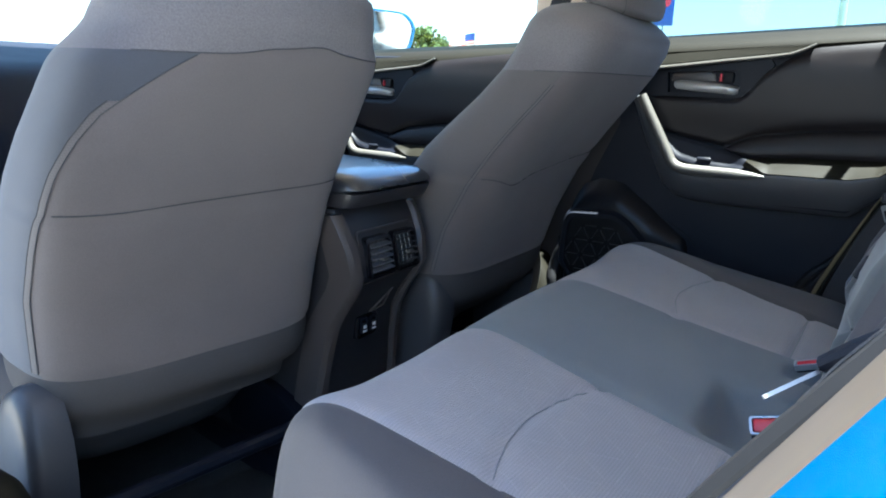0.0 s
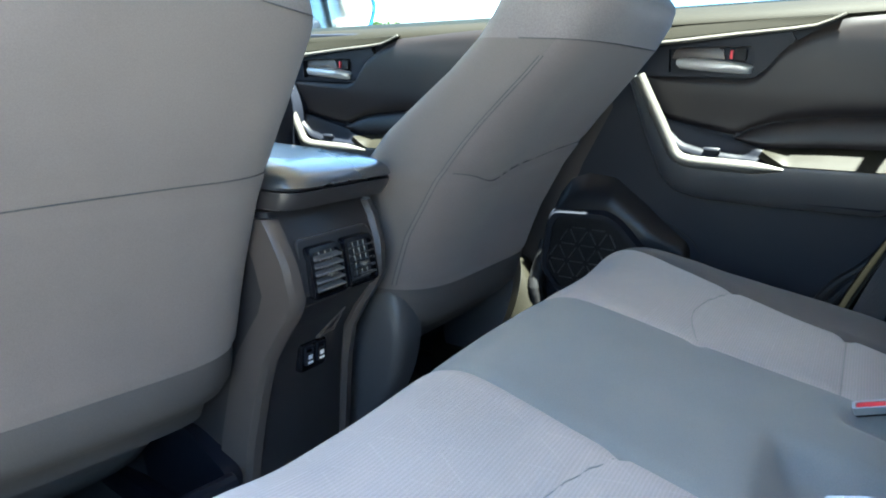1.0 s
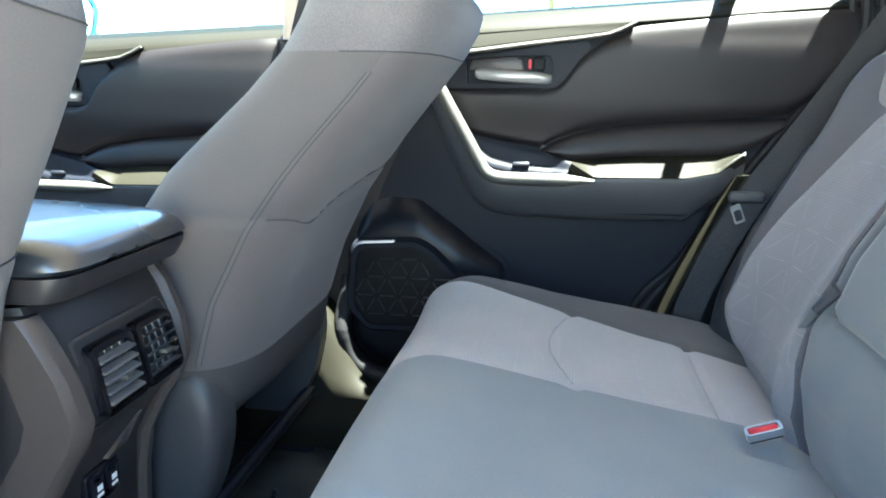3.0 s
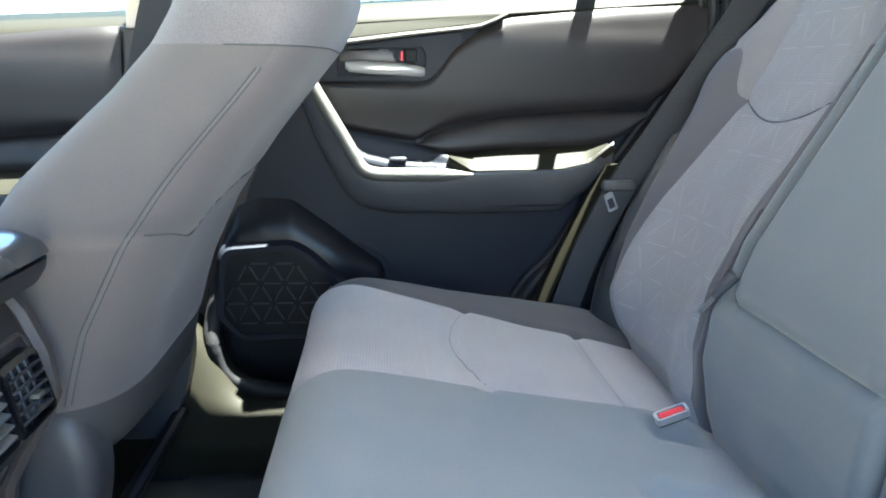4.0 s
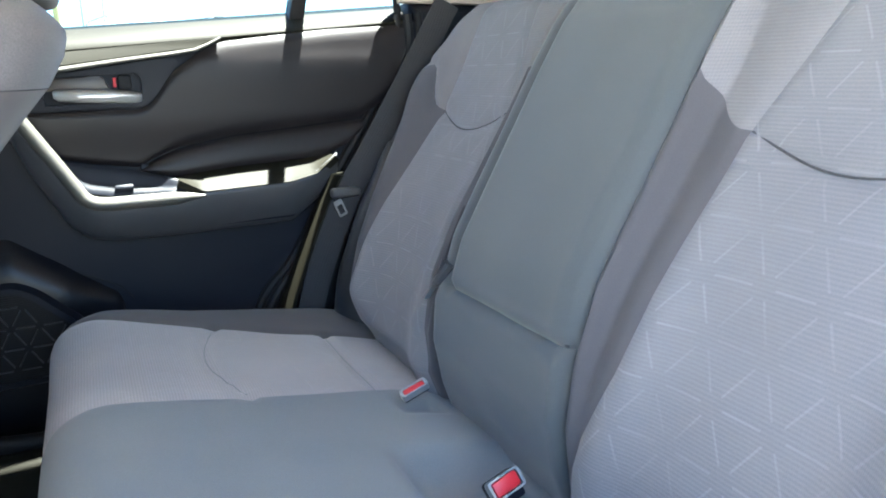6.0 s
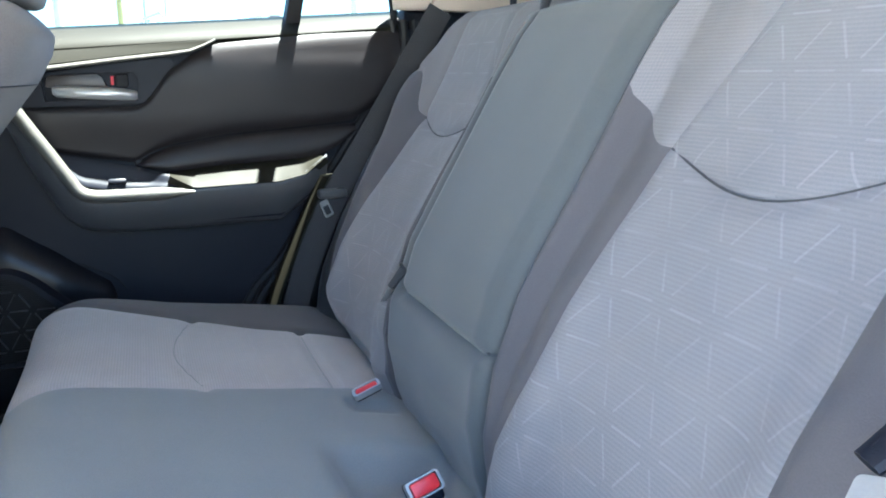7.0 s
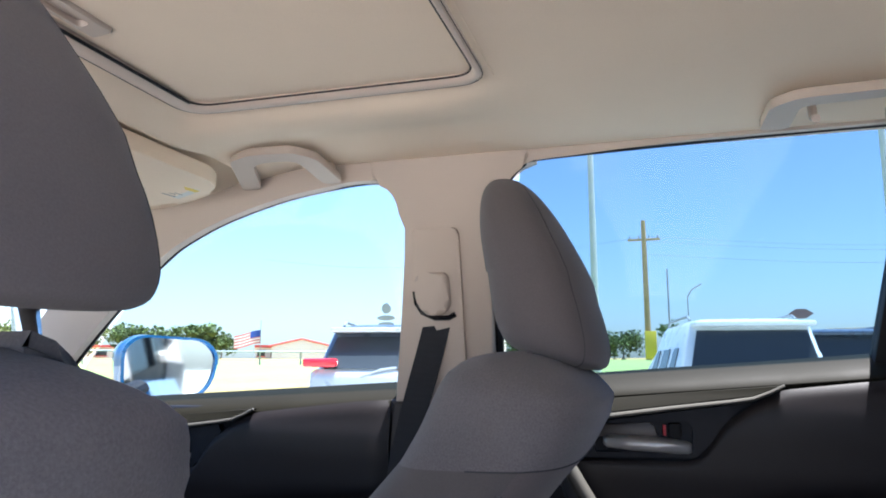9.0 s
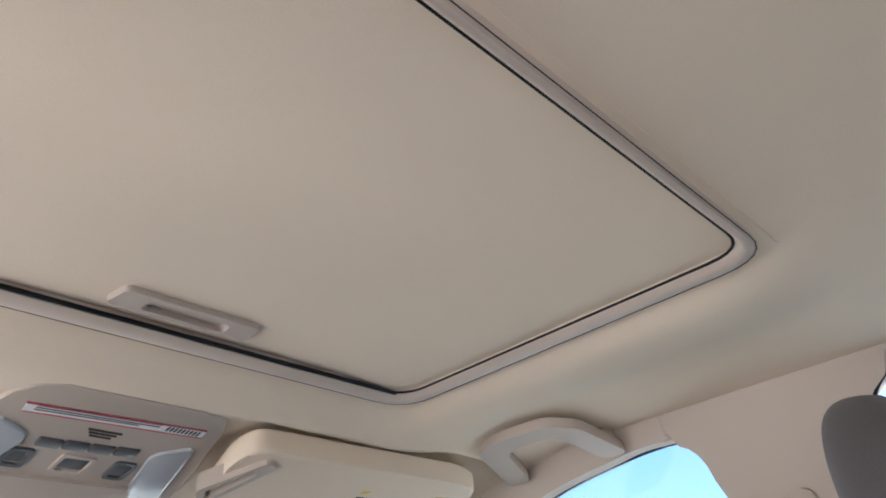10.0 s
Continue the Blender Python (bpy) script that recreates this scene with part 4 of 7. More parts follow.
# vinyl roll beside the bolster, over the lower end of the belt
bm = bmesh.new()
roll = catmull([Vector(q) for q in [(0.50, 0.548, -0.245, 0.054), (0.56, 0.549, -0.247, 0.050), (0.62, 0.550, -0.254, 0.045), (0.70, 0.553, -0.279, 0.036), (0.78, 0.561, -0.318, 0.026), (0.84, 0.570, -0.352, 0.016), (0.88, 0.577, -0.378, 0.008)]], 4, closed=False)
loft(bm, [[Vector((xc + w * math.cos(q * math.tau / 24), yf - 0.05 + 0.05 * math.sin(q * math.tau / 24) + 0.004 * math.sin(z * 60) * math.cos(q * math.tau / 24), z)) for q in range(24)] for z, xc, yf, w in roll])
part("side_roll", bm, VINYL, bench, "black smooth vinyl side roll", 60)
# headrest of the outer place
bm = bmesh.new()
rings = []
for z, a, b_, yc in [(1.150, 0.10, 0.03, -0.575), (1.153, 0.122, 0.05, -0.575), (1.17, 0.13, 0.06, -0.578), (1.21, 0.13, 0.062, -0.585), (1.26, 0.126, 0.055, -0.595), (1.30, 0.115, 0.04, -0.603), (1.32, 0.09, 0.02, -0.607)]:
    rings.append(superring(0.345, yc, z, a, b_, 3.2, 40))
loft(bm, rings)
hr2 = part("headrest", bm, HEAD_CLOTH, bench, "dark grey cloth headrest", 60)
for sx in (-1, 1):
    bm = bmesh.new()
    tube(bm, [Vector((0.345 + sx * 0.06, -0.575, 1.08)), Vector((0.345 + sx * 0.06, -0.575, 1.16))], 0.006, 10)
    part("post", bm, BLACK, hr2)
# release strap on top of the backrest
bm = bmesh.new()
tube(bm, [Vector((0.150, -0.520, 1.145)), Vector((0.142, -0.500, 1.137)), Vector((0.137, -0.488, 1.112)), Vector((0.139, -0.482, 1.085))], 0.012, 10, 0.35)
part("release_strap", bm, BELT, bench, "black webbing release strap")

# ---- centre console ----
con = thing("centre_console", (0, 0.6, FLOOR_Z), "black plastic centre console with rear vents and padded armrest", "console")
bm = bmesh.new()
rings = []
for z, w, y in [(0.27, 0.118, 0.505), (0.40, 0.112, 0.500), (0.50, 0.106, 0.492), (0.56, 0.100, 0.484), (0.60, 0.098, 0.462), (0.635, 0.100, 0.436), (0.655, 0.104, 0.428), (0.70, 0.110, 0.436), (0.745, 0.114, 0.458), (0.765, 0.114, 0.468)]:
    rings.append([Vector((-w, 1.2, z)), Vector((-w - 0.004, y + 0.06, z)), Vector((-w, y + 0.028, z)), Vector((-w + 0.012, y + 0.006, z)), Vector((-w + 0.03, y, z)), Vector((0, y, z)),
                  Vector((w - 0.03, y, z)), Vector((w - 0.012, y + 0.006, z)), Vector((w, y + 0.028, z)), Vector((w + 0.004, y + 0.06, z)), Vector((w, 1.2, z))])
loft(bm, rings)
part("body", bm, CONSOLE, con, "", 30)
# satin strips along the rear corners
for sx in (-1, 1):
    bm = bmesh.new()
    loft(bm, [[Vector((sx * (w + 0.001), y + 0.004, z)), Vector((sx * (w - 0.006), y - 0.003, z)), Vector((sx * (w - 0.020), y - 0.005, z)), Vector((sx * (w - 0.026), y + 0.002, z)), Vector((sx * (w - 0.006), y + 0.05, z)), Vector((sx * (w + 0.003), y + 0.05, z))]
              for z, w, y in [(0.28, 0.122, 0.503), (0.36, 0.120, 0.501), (0.44, 0.115, 0.496), (0.51, 0.108, 0.488), (0.56, 0.104, 0.478), (0.60, 0.102, 0.456), (0.628, 0.102, 0.438), (0.655, 0.106, 0.427), (0.70, 0.112, 0.435), (0.74, 0.116, 0.453), (0.758, 0.116, 0.465)]])
    part("corner_strip", bm, CORNER, con, "brownish satin corner moulding")
# armrest lid
bm = bmesh.new()
rings = []
for z, k, y0 in [(0.768, 0.90, 0.452), (0.772, 0.98, 0.432), (0.785, 1.0, 0.424), (0.795, 1.0, 0.422)]:
    rings.append([Vector((x, y, z)) for x, y in rounded([(-0.116 * k, y0), (0.116 * k, y0), (0.116 * k, 0.82), (-0.116 * k, 0.82)], 0.03, 5)])
loft(bm, rings)
lid = part("armrest_base", bm, CONSOLE, con)
bm = bmesh.new()
rings = []
for z, k, y0 in [(0.797, 0.995, 0.424), (0.802, 1.01, 0.418), (0.812, 1.0, 0.424), (0.820, 0.95, 0.438), (0.824, 0.85, 0.460), (0.825, 0.5, 0.52)]:
    rings.append([Vector((x, y, z + 0.02 * (y - 0.45))) for x, y in rounded([(-0.116 * k, y0), (0.116 * k, y0), (0.116 * k, 0.82), (-0.116 * k, 0.82)], 0.035, 5)])
loft(bm, rings)
part("armrest_pad", bm, PAD, con, "black leatherette armrest pad", 50)


def face_y(z):
    return interp([(0.635, 0.436), (0.655, 0.428), (0.70, 0.436), (0.745, 0.458)], z)


def on_face(x, z, out=0.0):
    return Vector((x, face_y(z) - out, z))


# two air vents with slats
for vx in (-0.037, 0.037):
    hw, z0, z1 = 0.030, 0.655, 0.711
    bm = bmesh.new()
    outer = rounded([(vx - hw - 0.005, z0 - 0.005), (vx + hw + 0.005, z0 - 0.005), (vx + hw + 0.003, z1 + 0.006), (vx - hw - 0.003, z1 + 0.006)], 0.008, 3)
    inner = rounded([(vx - hw, z0), (vx + hw, z0), (vx + hw - 0.002, z1), (vx - hw + 0.002, z1)], 0.006, 3)
    ring_prism(bm, outer, inner, 0.02, -0.011, "y", lambda co: Vector((co.x, co.y + face_y(co.z), co.z)))
    vent = part("air_vent", bm, GLOSS, con, "black slatted air vent")
    bm = bmesh.new()
    prism(bm, inner, 0.020, -0.0015, "y", 0, 2, lambda co: Vector((co.x, co.y + face_y(co.z), co.z)))
    part("throat", bm, SEAM, vent)
    for k in range(5):
        z = z0 + 0.008 + k * 0.0100
        bm = bmesh.new()
        block(bm, on_face(vx, z, 0.0085), (2 * hw - 0.003, 0.010 if vx < 0 else 0.008, 0.0030), 0.0008, 1, Matrix.Rotation(radians(14 if vx < 0 else -18), 4, "X"))
        # left slats get a paler grey that stands in for the light they reflect
        part("slat", bm, GREY_KEY if vx < 0 else SLAT, vent)
    for k in range(4):
        x = vx - hw + 0.011 + k * 0.0128
        bm = bmesh.new()
        tube(bm, [on_face(x, z0 + 0.003, 0.003), on_face(x, (z0 + z1) / 2, 0.003), on_face(x, z1 - 0.003, 0.003)], 0.0018, 6)
        part("blade", bm, SLAT, vent)
    bm = bmesh.new()
    block(bm, on_face(vx + 0.002, 0.680, 0.013), (0.014, 0.010, 0.005), 0.0015)
    part("vane_knob", bm, SILVER, vent)
bm = bmesh.new()
tube(bm, [on_face(-0.001, 0.662, 0.002), on_face(-0.001, 0.682, 0.003), on_face(-0.001, 0.705, 0.002)], 0.0035, 8)
part("vent_wheel", bm, GLOSS, con)
# charging sockets in a hooded recess
bm = bmesh.new()
ring_prism(bm, rounded([(-0.083, 0.640), (0.083, 0.640), (0.080, 0.728), (-0.080, 0.728)], 0.010, 3), rounded([(-0.0815, 0.6425), (0.0815, 0.6425), (0.0785, 0.7255), (-0.0785, 0.7255)], 0.008, 3), 0.004, -0.0035, "y", lambda co: Vector((co.x, co.y + face_y(co.z), co.z)))
part("vent_surround", bm, CORNER, con, "thin satin frame round the vents")
bm = bmesh.new()
prism(bm, rounded([(-0.030, 0.518), (0.028, 0.518), (0.028, 0.560), (-0.030, 0.560)], 0.006, 3), 0.50, 0.479, "y", 0.003)
part("socket_panel", bm, GLOSS, con, "glossy black socket panel")
# slanting finger recess above the sockets
bm = bmesh.new()
ring_prism(bm, rounded([(0.004, 0.562), (0.044, 0.566), (0.046, 0.606)], 0.004, 2), rounded([(0.010, 0.566), (0.041, 0.569), (0.0425, 0.598)], 0.003, 2), 0.49, 0.4725, "y", lambda co: Vector((co.x, co.y + 0.30 * max(0.0, 0.575 - co.z) - 0.55 * max(0.0, co.z - 0.575), co.z)))
part("hood", bm, CORNER, con, "slanting satin hood over the sockets")
for sx in (-0.013, 0.013):
    bm = bmesh.new()
    ring_prism(bm, rounded([(sx - 0.010, 0.528), (sx + 0.010, 0.528), (sx + 0.010, 0.556), (sx - 0.010, 0.556)], 0.003, 2), rounded([(sx - 0.007, 0.546), (sx + 0.007, 0.546), (sx + 0.007, 0.552), (sx - 0.007, 0.552)], 0.001, 2), 0.479, 0.476, "y")
    sock = part("usb_socket", bm, BLACK, con)
    bm = bmesh.new()
    block(bm, (sx, 0.4753, 0.540), (0.008, 0.001, 0.006), 0)
    block(bm, (sx, 0.4753, 0.532), (0.010, 0.001, 0.003), 0)
    part("print", bm, WHITE, sock, "small white socket print")

# ---- doors ----
def panel_between(name, bottom, top, xf, mat, parent, nu=40, nv=14, lip=0.008, width=0.14, label="", move=(0, 0, 0), y0=None, y1=None):
    """A moulded panel between two lines given as (y, z), its inner face at xf(y, z, k); its rim turns outward by lip."""
    bottom, top = sorted(bottom), sorted(top)
    a = max(bottom[0][0], top[0][0]) if y0 is None else y0
    b = min(bottom[-1][0], top[-1][0]) if y1 is None else y1
    def P(i, j):
        y = a + (b - a) * i / nu
        k = j / nv
        z = interp(bottom, y) * (1 - k) + interp(top, y) * k
        edge = min(k, 1 - k) / width
        e2 = min(i, nu - i) / nu / 0.06
        r = lip * (1 - math.sin(min(1, edge) * math.pi / 2)) + lip * (1 - math.sin(min(1, e2) * math.pi / 2))
        return Vector((xf(y, z, k) + r + move[0], y + move[1], z + move[2]))
    return part(name, skin(P, nu, nv, lambda i, j: 0, -0.012)[0], mat, parent, label, 60)


def car_door(rear, label):
    dx, dy, dz = (0.0, 0.0, 0.0) if rear else (0.022, 0.918, -0.047)
    mv = (dx, dy, dz)
    def sh(co):
        return Vector((co.x + dx, co.y + dy, co.z + dz))
    door = thing("rear_door" if rear else "front_door", (0.74, 0.0 if rear else 0.95, 0.38), label, "car door", "doors")
    # main lining and outer skin
    if rear:
        outline = [(0.315, 1.06), (0.275, 0.89), (0.335, 0.777), (0.40, 0.58), (0.414, 0.506), (0.393, 0.44), (0.343, 0.399), (0.25, 0.387), (0.05, 0.39), (-0.09, 0.44), (-0.165, 0.587), (-0.228, 0.658), (-0.326, 0.816), (-0.422, 0.958), (-0.466, 1.047), (-0.468, 1.105)]
    else:
        outline = [(0.535, 1.04), (0.535, 0.6), (0.56, 0.42), (0.62, 0.39), (1.30, 0.39), (1.36, 0.5), (1.36, 1.02)]
    bm = bmesh.new()
    prism(bm, outline, 0.745 + dx, 0.698 + dx, "x", 0.008, 3)
    part("lining", bm, BLACK, door)
    bm = bmesh.new()
    yr = (-0.50, 0.40) if rear else (0.42, 1.45)
    loft(bm, [[Vector((0.76, y, 0.30)), Vector((0.83, y, 0.34)), Vector((0.88, y, 0.62)), Vector((0.865, y, 0.93)), Vector((0.80, y, 1.06 - (0 if rear else 0.07))), Vector((0.775, y, 1.065 - (0 if rear else 0.07))), Vector((0.755, y, 0.95))] for y in (yr[0], (yr[0] + yr[1]) / 2, yr[1])])
    part("outer_skin", bm, BLUE, door, "blue painted outer skin")
    # soft upper panel
    top = [(-0.466, 1.096), (-0.31, 1.087), (-0.112, 1.066), (-0.065, 1.044), (-0.022, 1.014), (0.012, 0.965), (0.035, 0.956), (0.21, 0.956), (0.30, 0.955)]
    bot = [(-0.466, 1.045), (-0.425, 0.96), (-0.36, 0.922), (-0.24, 0.911), (-0.12, 0.902), (-0.02, 0.886), (0.019, 0.871), (0.044, 0.856), (0.117, 0.868), (0.184, 0.883), (0.212, 0.943), (0.30, 0.945)]
    def upper_x(y, z, k):
        return 0.672 + 0.004 * sstep(1.03, 1.06, z) + 0.005 * sstep(1.055, 1.092, z) + 0.012 * (1 - sstep(0.86, 0.95, z)) - 0.002 * math.exp(-((z - 1.0) / 0.03) ** 2)
    panel_between("upper_panel", bot, top, upper_x, SOFT_BLACK, door, 60, 20, 0.007, 0.10, "black soft-touch upper panel", mv, y0=-0.466 if rear else -0.38, y1=0.225)
    # window sill
    bm = bmesh.new()
    rings = []
    y_a, y_b = (-0.472, 0.335) if rear else (0.53, 1.42)
    for k in range(13):
        y = y_a + (y_b - y_a) * k / 12
        zb = interp([(-0.475, 1.101), (-0.10, 1.072), (0.33, 1.040)], y) if rear else interp([(0.53, 1.034), (1.42, 0.985)], y)
        rise = interp([(-0.475, 0.034), (0.33, 0.040)], y)
        rings.append([Vector((0.702 + dx, y, zb - 0.010)), Vector((0.690 + dx, y, zb - 0.0035)), Vector((0.6875 + dx, y, zb + 0.001)), Vector((0.691 + dx, y, zb + rise * 0.20)), Vector((0.703 + dx, y, zb + rise * 0.46)), Vector((0.726 + dx, y, zb + rise * 0.80)), Vector((0.752 + dx, y, zb + rise + 0.002)), Vector((0.755 + dx, y, zb - 0.02))])
    loft(bm, rings)
    part("window_sill", bm, SHELF, door, "black padded window sill", 50)
    # grey strip with a bright lower edge
    bm = bmesh.new()
    prism(bm, [(0.30, 1.012), (0.154, 1.030), (0.058, 1.042), (-0.066, 1.056), (-0.108, 1.0725), (0.153, 1.0515), (0.30, 1.0405)], 0.70, 0.672, "x", 0.002, 2,
          lambda co: sh(Vector((co.x + 0.72 * max(0.0, co.z - interp([(-0.108, 1.070), (-0.066, 1.056), (0.058, 1.042), (0.154, 1.030), (0.30, 1.012)], co.y)), co.y, co.z))))
    part("sill_strip", bm, SHELF, door)
    bm = bmesh.new()
    tube(bm, [sh(Vector((0.672, y, z))) for y, z in [(0.30, 1.006), (0.154, 1.0235), (0.058, 1.0365), (-0.03, 1.047), (-0.066, 1.0525), (-0.09, 1.062), (-0.111, 1.0725)]], lambda k: 0.0048 - 0.002 * k, 8, 0.9)
    part("bright_strip", bm, SILVER, door, "silver accent strip")
    # handle bezel, recess, lever and lock
    outer = [(0.225, 0.957), (0.022, 0.9615), (-0.008, 0.990), (-0.038, 1.030), (-0.03, 1.0415), (0.058, 1.030), (0.154, 1.016), (0.225, 1.008)]
    inner = [(0.176, 0.9665), (0.032, 0.970), (0.026, 0.980), (0.0255, 1.005), (0.033, 1.0165), (0.077, 1.0155), (0.154, 1.012), (0.180, 1.008)]
    bm = bmesh.new()
    ring_prism(bm, outer, inner, 0.71, 0.682, "x", sh)
    bez = part("handle_bezel", bm, BLACK, door, "black handle surround")
    bm = bmesh.new()
    prism(bm, inner, 0.718, 0.706, "x", 0, 2, sh)
    part("recess", bm, GLOSS, bez)
    bm = bmesh.new()
    prism(bm, rounded([(0.075, 0.990), (0.176, 0.990), (0.17, 1.010), (0.085, 1.013)], 0.006, 3), 0.708, 0.693, "x", 0.004, 2, sh)
    part("finger_cup", bm, CORNER, bez, "brown-grey finger cup")
    bm = bmesh.new()
    loft(bm, [[sh(Vector((0.70 - b_, y, z - h))), sh(Vector((0.677 - b_, y, z - h))), sh(Vector((0.671 - b_, y, z - h * 0.6))), sh(Vector((0.670 - b_, y, z + h * 0.3))), sh(Vector((0.676 - b_, y, z + h * 0.85))), sh(Vector((0.70 - b_, y, z + h)))]
              for y, z, h, b_ in [(0.163, 0.985, 0.006, -0.006), (0.156, 0.9838, 0.0100, 0.0), (0.12, 0.9818, 0.0112, 0.002), (0.08, 0.980, 0.0112, 0.002), (0.05, 0.9775, 0.0104, 0.001), (0.034, 0.976, 0.009, 0.0), (0.028, 0.976, 0.007, -0.006)]])
    part("lever", bm, STEEL, bez, "silver door lever", 50)
    bm = bmesh.new()
    prism(bm, rounded([(0.041, 0.990), (0.062, 0.990), (0.062, 1.013), (0.041, 1.013)], 0.005, 3), 0.70, 0.686, "x", 0.003, 2, sh)
    part("lock_knob", bm, RUBBER, bez, "black rocker lock knob")
    bm = bmesh.new()
    block(bm, sh(Vector((0.692, 0.0675, 1.0015))), (0.010, 0.005, 0.016), 0.001)
    part("lock_mark", bm, RED, bez, "red unlocked mark")
    # armrest: pad, shelf, body and accent
    shelf_top = [(-0.295, 0.8575), (-0.256, 0.851), (-0.116, 0.8455), (-0.013, 0.8365), (0.044, 0.8515)]
    panel_between("armrest_pad", [(-0.37, 0.90), (-0.33, 0.872)] + shelf_top, [(-0.37, 0.917), (-0.24, 0.908), (-0.12, 0.899), (-0.02, 0.883), (0.019, 0.868), (0.044, 0.853)],
                  lambda y, z, k: 0.677 + 0.011 * k - 0.004 * math.sin(k * math.pi), SOFT_BLACK, door, 40, 10, 0.004, 0.2, "black padded armrest", mv)
    panel_between("armrest_shelf", [(-0.295, 0.856), (-0.257, 0.826), (-0.207, 0.815), (-0.117, 0.813), (-0.053, 0.8115), (-0.013, 0.834)], shelf_top[:4], lambda y, z, k: 0.632 + 0.048 * k, SHELF, door, 30, 6, 0.003, 0.3, "black soft armrest top", mv)
    panel_between("armrest_body", [(-0.30, 0.80), (-0.213, 0.736), (-0.041, 0.732), (0.089, 0.733), (0.138, 0.743), (0.167, 0.768), (0.213, 0.860), (0.243, 0.945)],
                  [(-0.30, 0.862), (-0.257, 0.830), (-0.207, 0.818), (-0.117, 0.816), (-0.053, 0.814), (-0.03, 0.806), (0.113, 0.804), (0.136, 0.820), (0.173, 0.884), (0.215, 0.957), (0.243, 0.958)],
                  lambda y, z, k: 0.636 + 0.030 * (1 - k) ** 2.5, GREY_SHELL, door, 60, 14, 0.005, 0.08, "black moulded armrest body", mv)
    bm = bmesh.new()
    prism(bm, [(-0.28, 0.79), (-0.21, 0.745), (0.09, 0.742), (0.135, 0.752), (0.16, 0.775), (0.225, 0.93), (0.215, 0.95), (0.14, 0.81), (0.11, 0.798), (-0.05, 0.80), (-0.20, 0.806), (-0.28, 0.84)], 0.70, 0.655, "x", 0.004, 2, sh)
    part("armrest_core", bm, BLACK, door)
    bm = bmesh.new()
    path = catmull([Vector((0.633, y, z)) for y, z in [(0.219, 0.957), (0.197, 0.919), (0.174, 0.880), (0.150, 0.838), (0.136, 0.816), (0.113, 0.806), (0.06, 0.8045), (-0.053, 0.8045)]], 4, closed=False)
    tube(bm, [sh(p) for p in path], lambda k: 0.0115 * (1 - 0.8 * sstep(0.93, 1.0, k)), 12, 1.0, (1, 0, 0))
    part("pull_trim", bm, SILVER, door, "satin silver trim round the door pull")
    panel_between("switch_panel", [(-0.045, 0.8125), (0.08, 0.812), (0.132, 0.823), (0.184, 0.878)], [(-0.045, 0.826), (-0.014, 0.834), (0.04, 0.850), (0.117, 0.867), (0.184, 0.881)], lambda y, z, k: 0.650 - 0.013 * sstep(0.03, -0.02, y) + 0.008 * sstep(0.0, 0.4, k) + 0.011 * k, BLACK, door, 24, 10, 0.002, 0.2, "black window switch panel", mv)
    bm = bmesh.new()
    block(bm, sh(Vector((0.655, 0.075, 0.827))), (0.012, 0.030, 0.008), 0.003, 2, Matrix.Rotation(radians(35), 4, "Y"))
    part("window_switch", bm, BLACK, door)
    # lower pod with the loudspeaker
    if rear:
        ptop = [(0.09, 0.646), (0.168, 0.686), (0.215, 0.718), (0.262, 0.752), (0.319, 0.756), (0.357, 0.740), (0.395, 0.68)]
        pbot = [(0.09, 0.40), (0.25, 0.392), (0.33, 0.405), (0.38, 0.445), (0.395, 0.49)]
        panel_between("speaker_pod", pbot, ptop, lambda y, z, k: 0.664 + 0.02 * sstep(0.20, 0.09, y), POD, door, 40, 24, 0.034, 0.17, "black moulded loudspeaker pod")
        spk = [(0.374, 0.672), (0.262, 0.680), (0.231, 0.663), (0.170, 0.603), (0.205, 0.512), (0.353, 0.506), (0.392, 0.548), (0.384, 0.650)]
        small = [(0.362, 0.664), (0.265, 0.671), (0.238, 0.656), (0.182, 0.601), (0.213, 0.520), (0.349, 0.515), (0.381, 0.552), (0.374, 0.645)]
        bm = bmesh.new()
        ring_prism(bm, rounded(spk, 0.014, 3), rounded(small, 0.010, 3), 0.70, 0.647, "x")
        rim_ = rounded(spk, 0.014, 3)
        oy, oz = 0.285, 0.592
        loft(bm, [[Vector((x, oy + (p[0] - oy) * k, oz + (p[1] - oz) * k)) for p in rim_] for x, k in ((0.668, 1.09), (0.660, 1.075), (0.652, 1.02), (0.6485, 1.0))], cap=False)
        grille = part("speaker_frame", bm, BLACK, door, "glossy black loudspeaker frame")
        bm = bmesh.new()
        prism(bm, rounded(small, 0.010, 3), 0.70, 0.654, "x", 0, 2)
        part("grille", bm, MESH_METAL, grille, "perforated black loudspeaker grille")
        def inside(y, z):
            n, c = len(small), False
            for q in range(n):
                (y1, z1), (y2, z2) = small[q], small[q - 1]
                if (z1 > z) != (z2 > z) and y < (y2 - y1) * (z - z1) / (z2 - z1) + y1:
                    c = not c
            return c
        side, low_ = 0.042, 0.500
        step = side * math.sqrt(3) / 2
        for row in range(-1, 7):
            for col in range(-4, 9):
                vy, vz = 0.17 + col * side + (row % 2) * side / 2, low_ + row * step
                for ang in (0, 60, 120):
                    cy, cz = vy + 0.5 * side * math.cos(radians(ang)), vz + 0.5 * side * math.sin(radians(ang))
                    ey, ez = 0.40 * side * math.cos(radians(ang)), 0.40 * side * math.sin(radians(ang))
                    if not (inside(cy - ey, cz - ez) and inside(cy + ey, cz + ez)):
                        continue
                    bm = bmesh.new()
                    block(bm, (0.6530, cy, cz), (0.005, 0.70 * side, 0.0022), 0.0008, 1, Matrix.Rotation(radians(ang), 4, "X"))
                    # ribs are paler than the grille: their gloss highlights are put into the colour
                    part("grille_rib", bm, SLAT, grille)
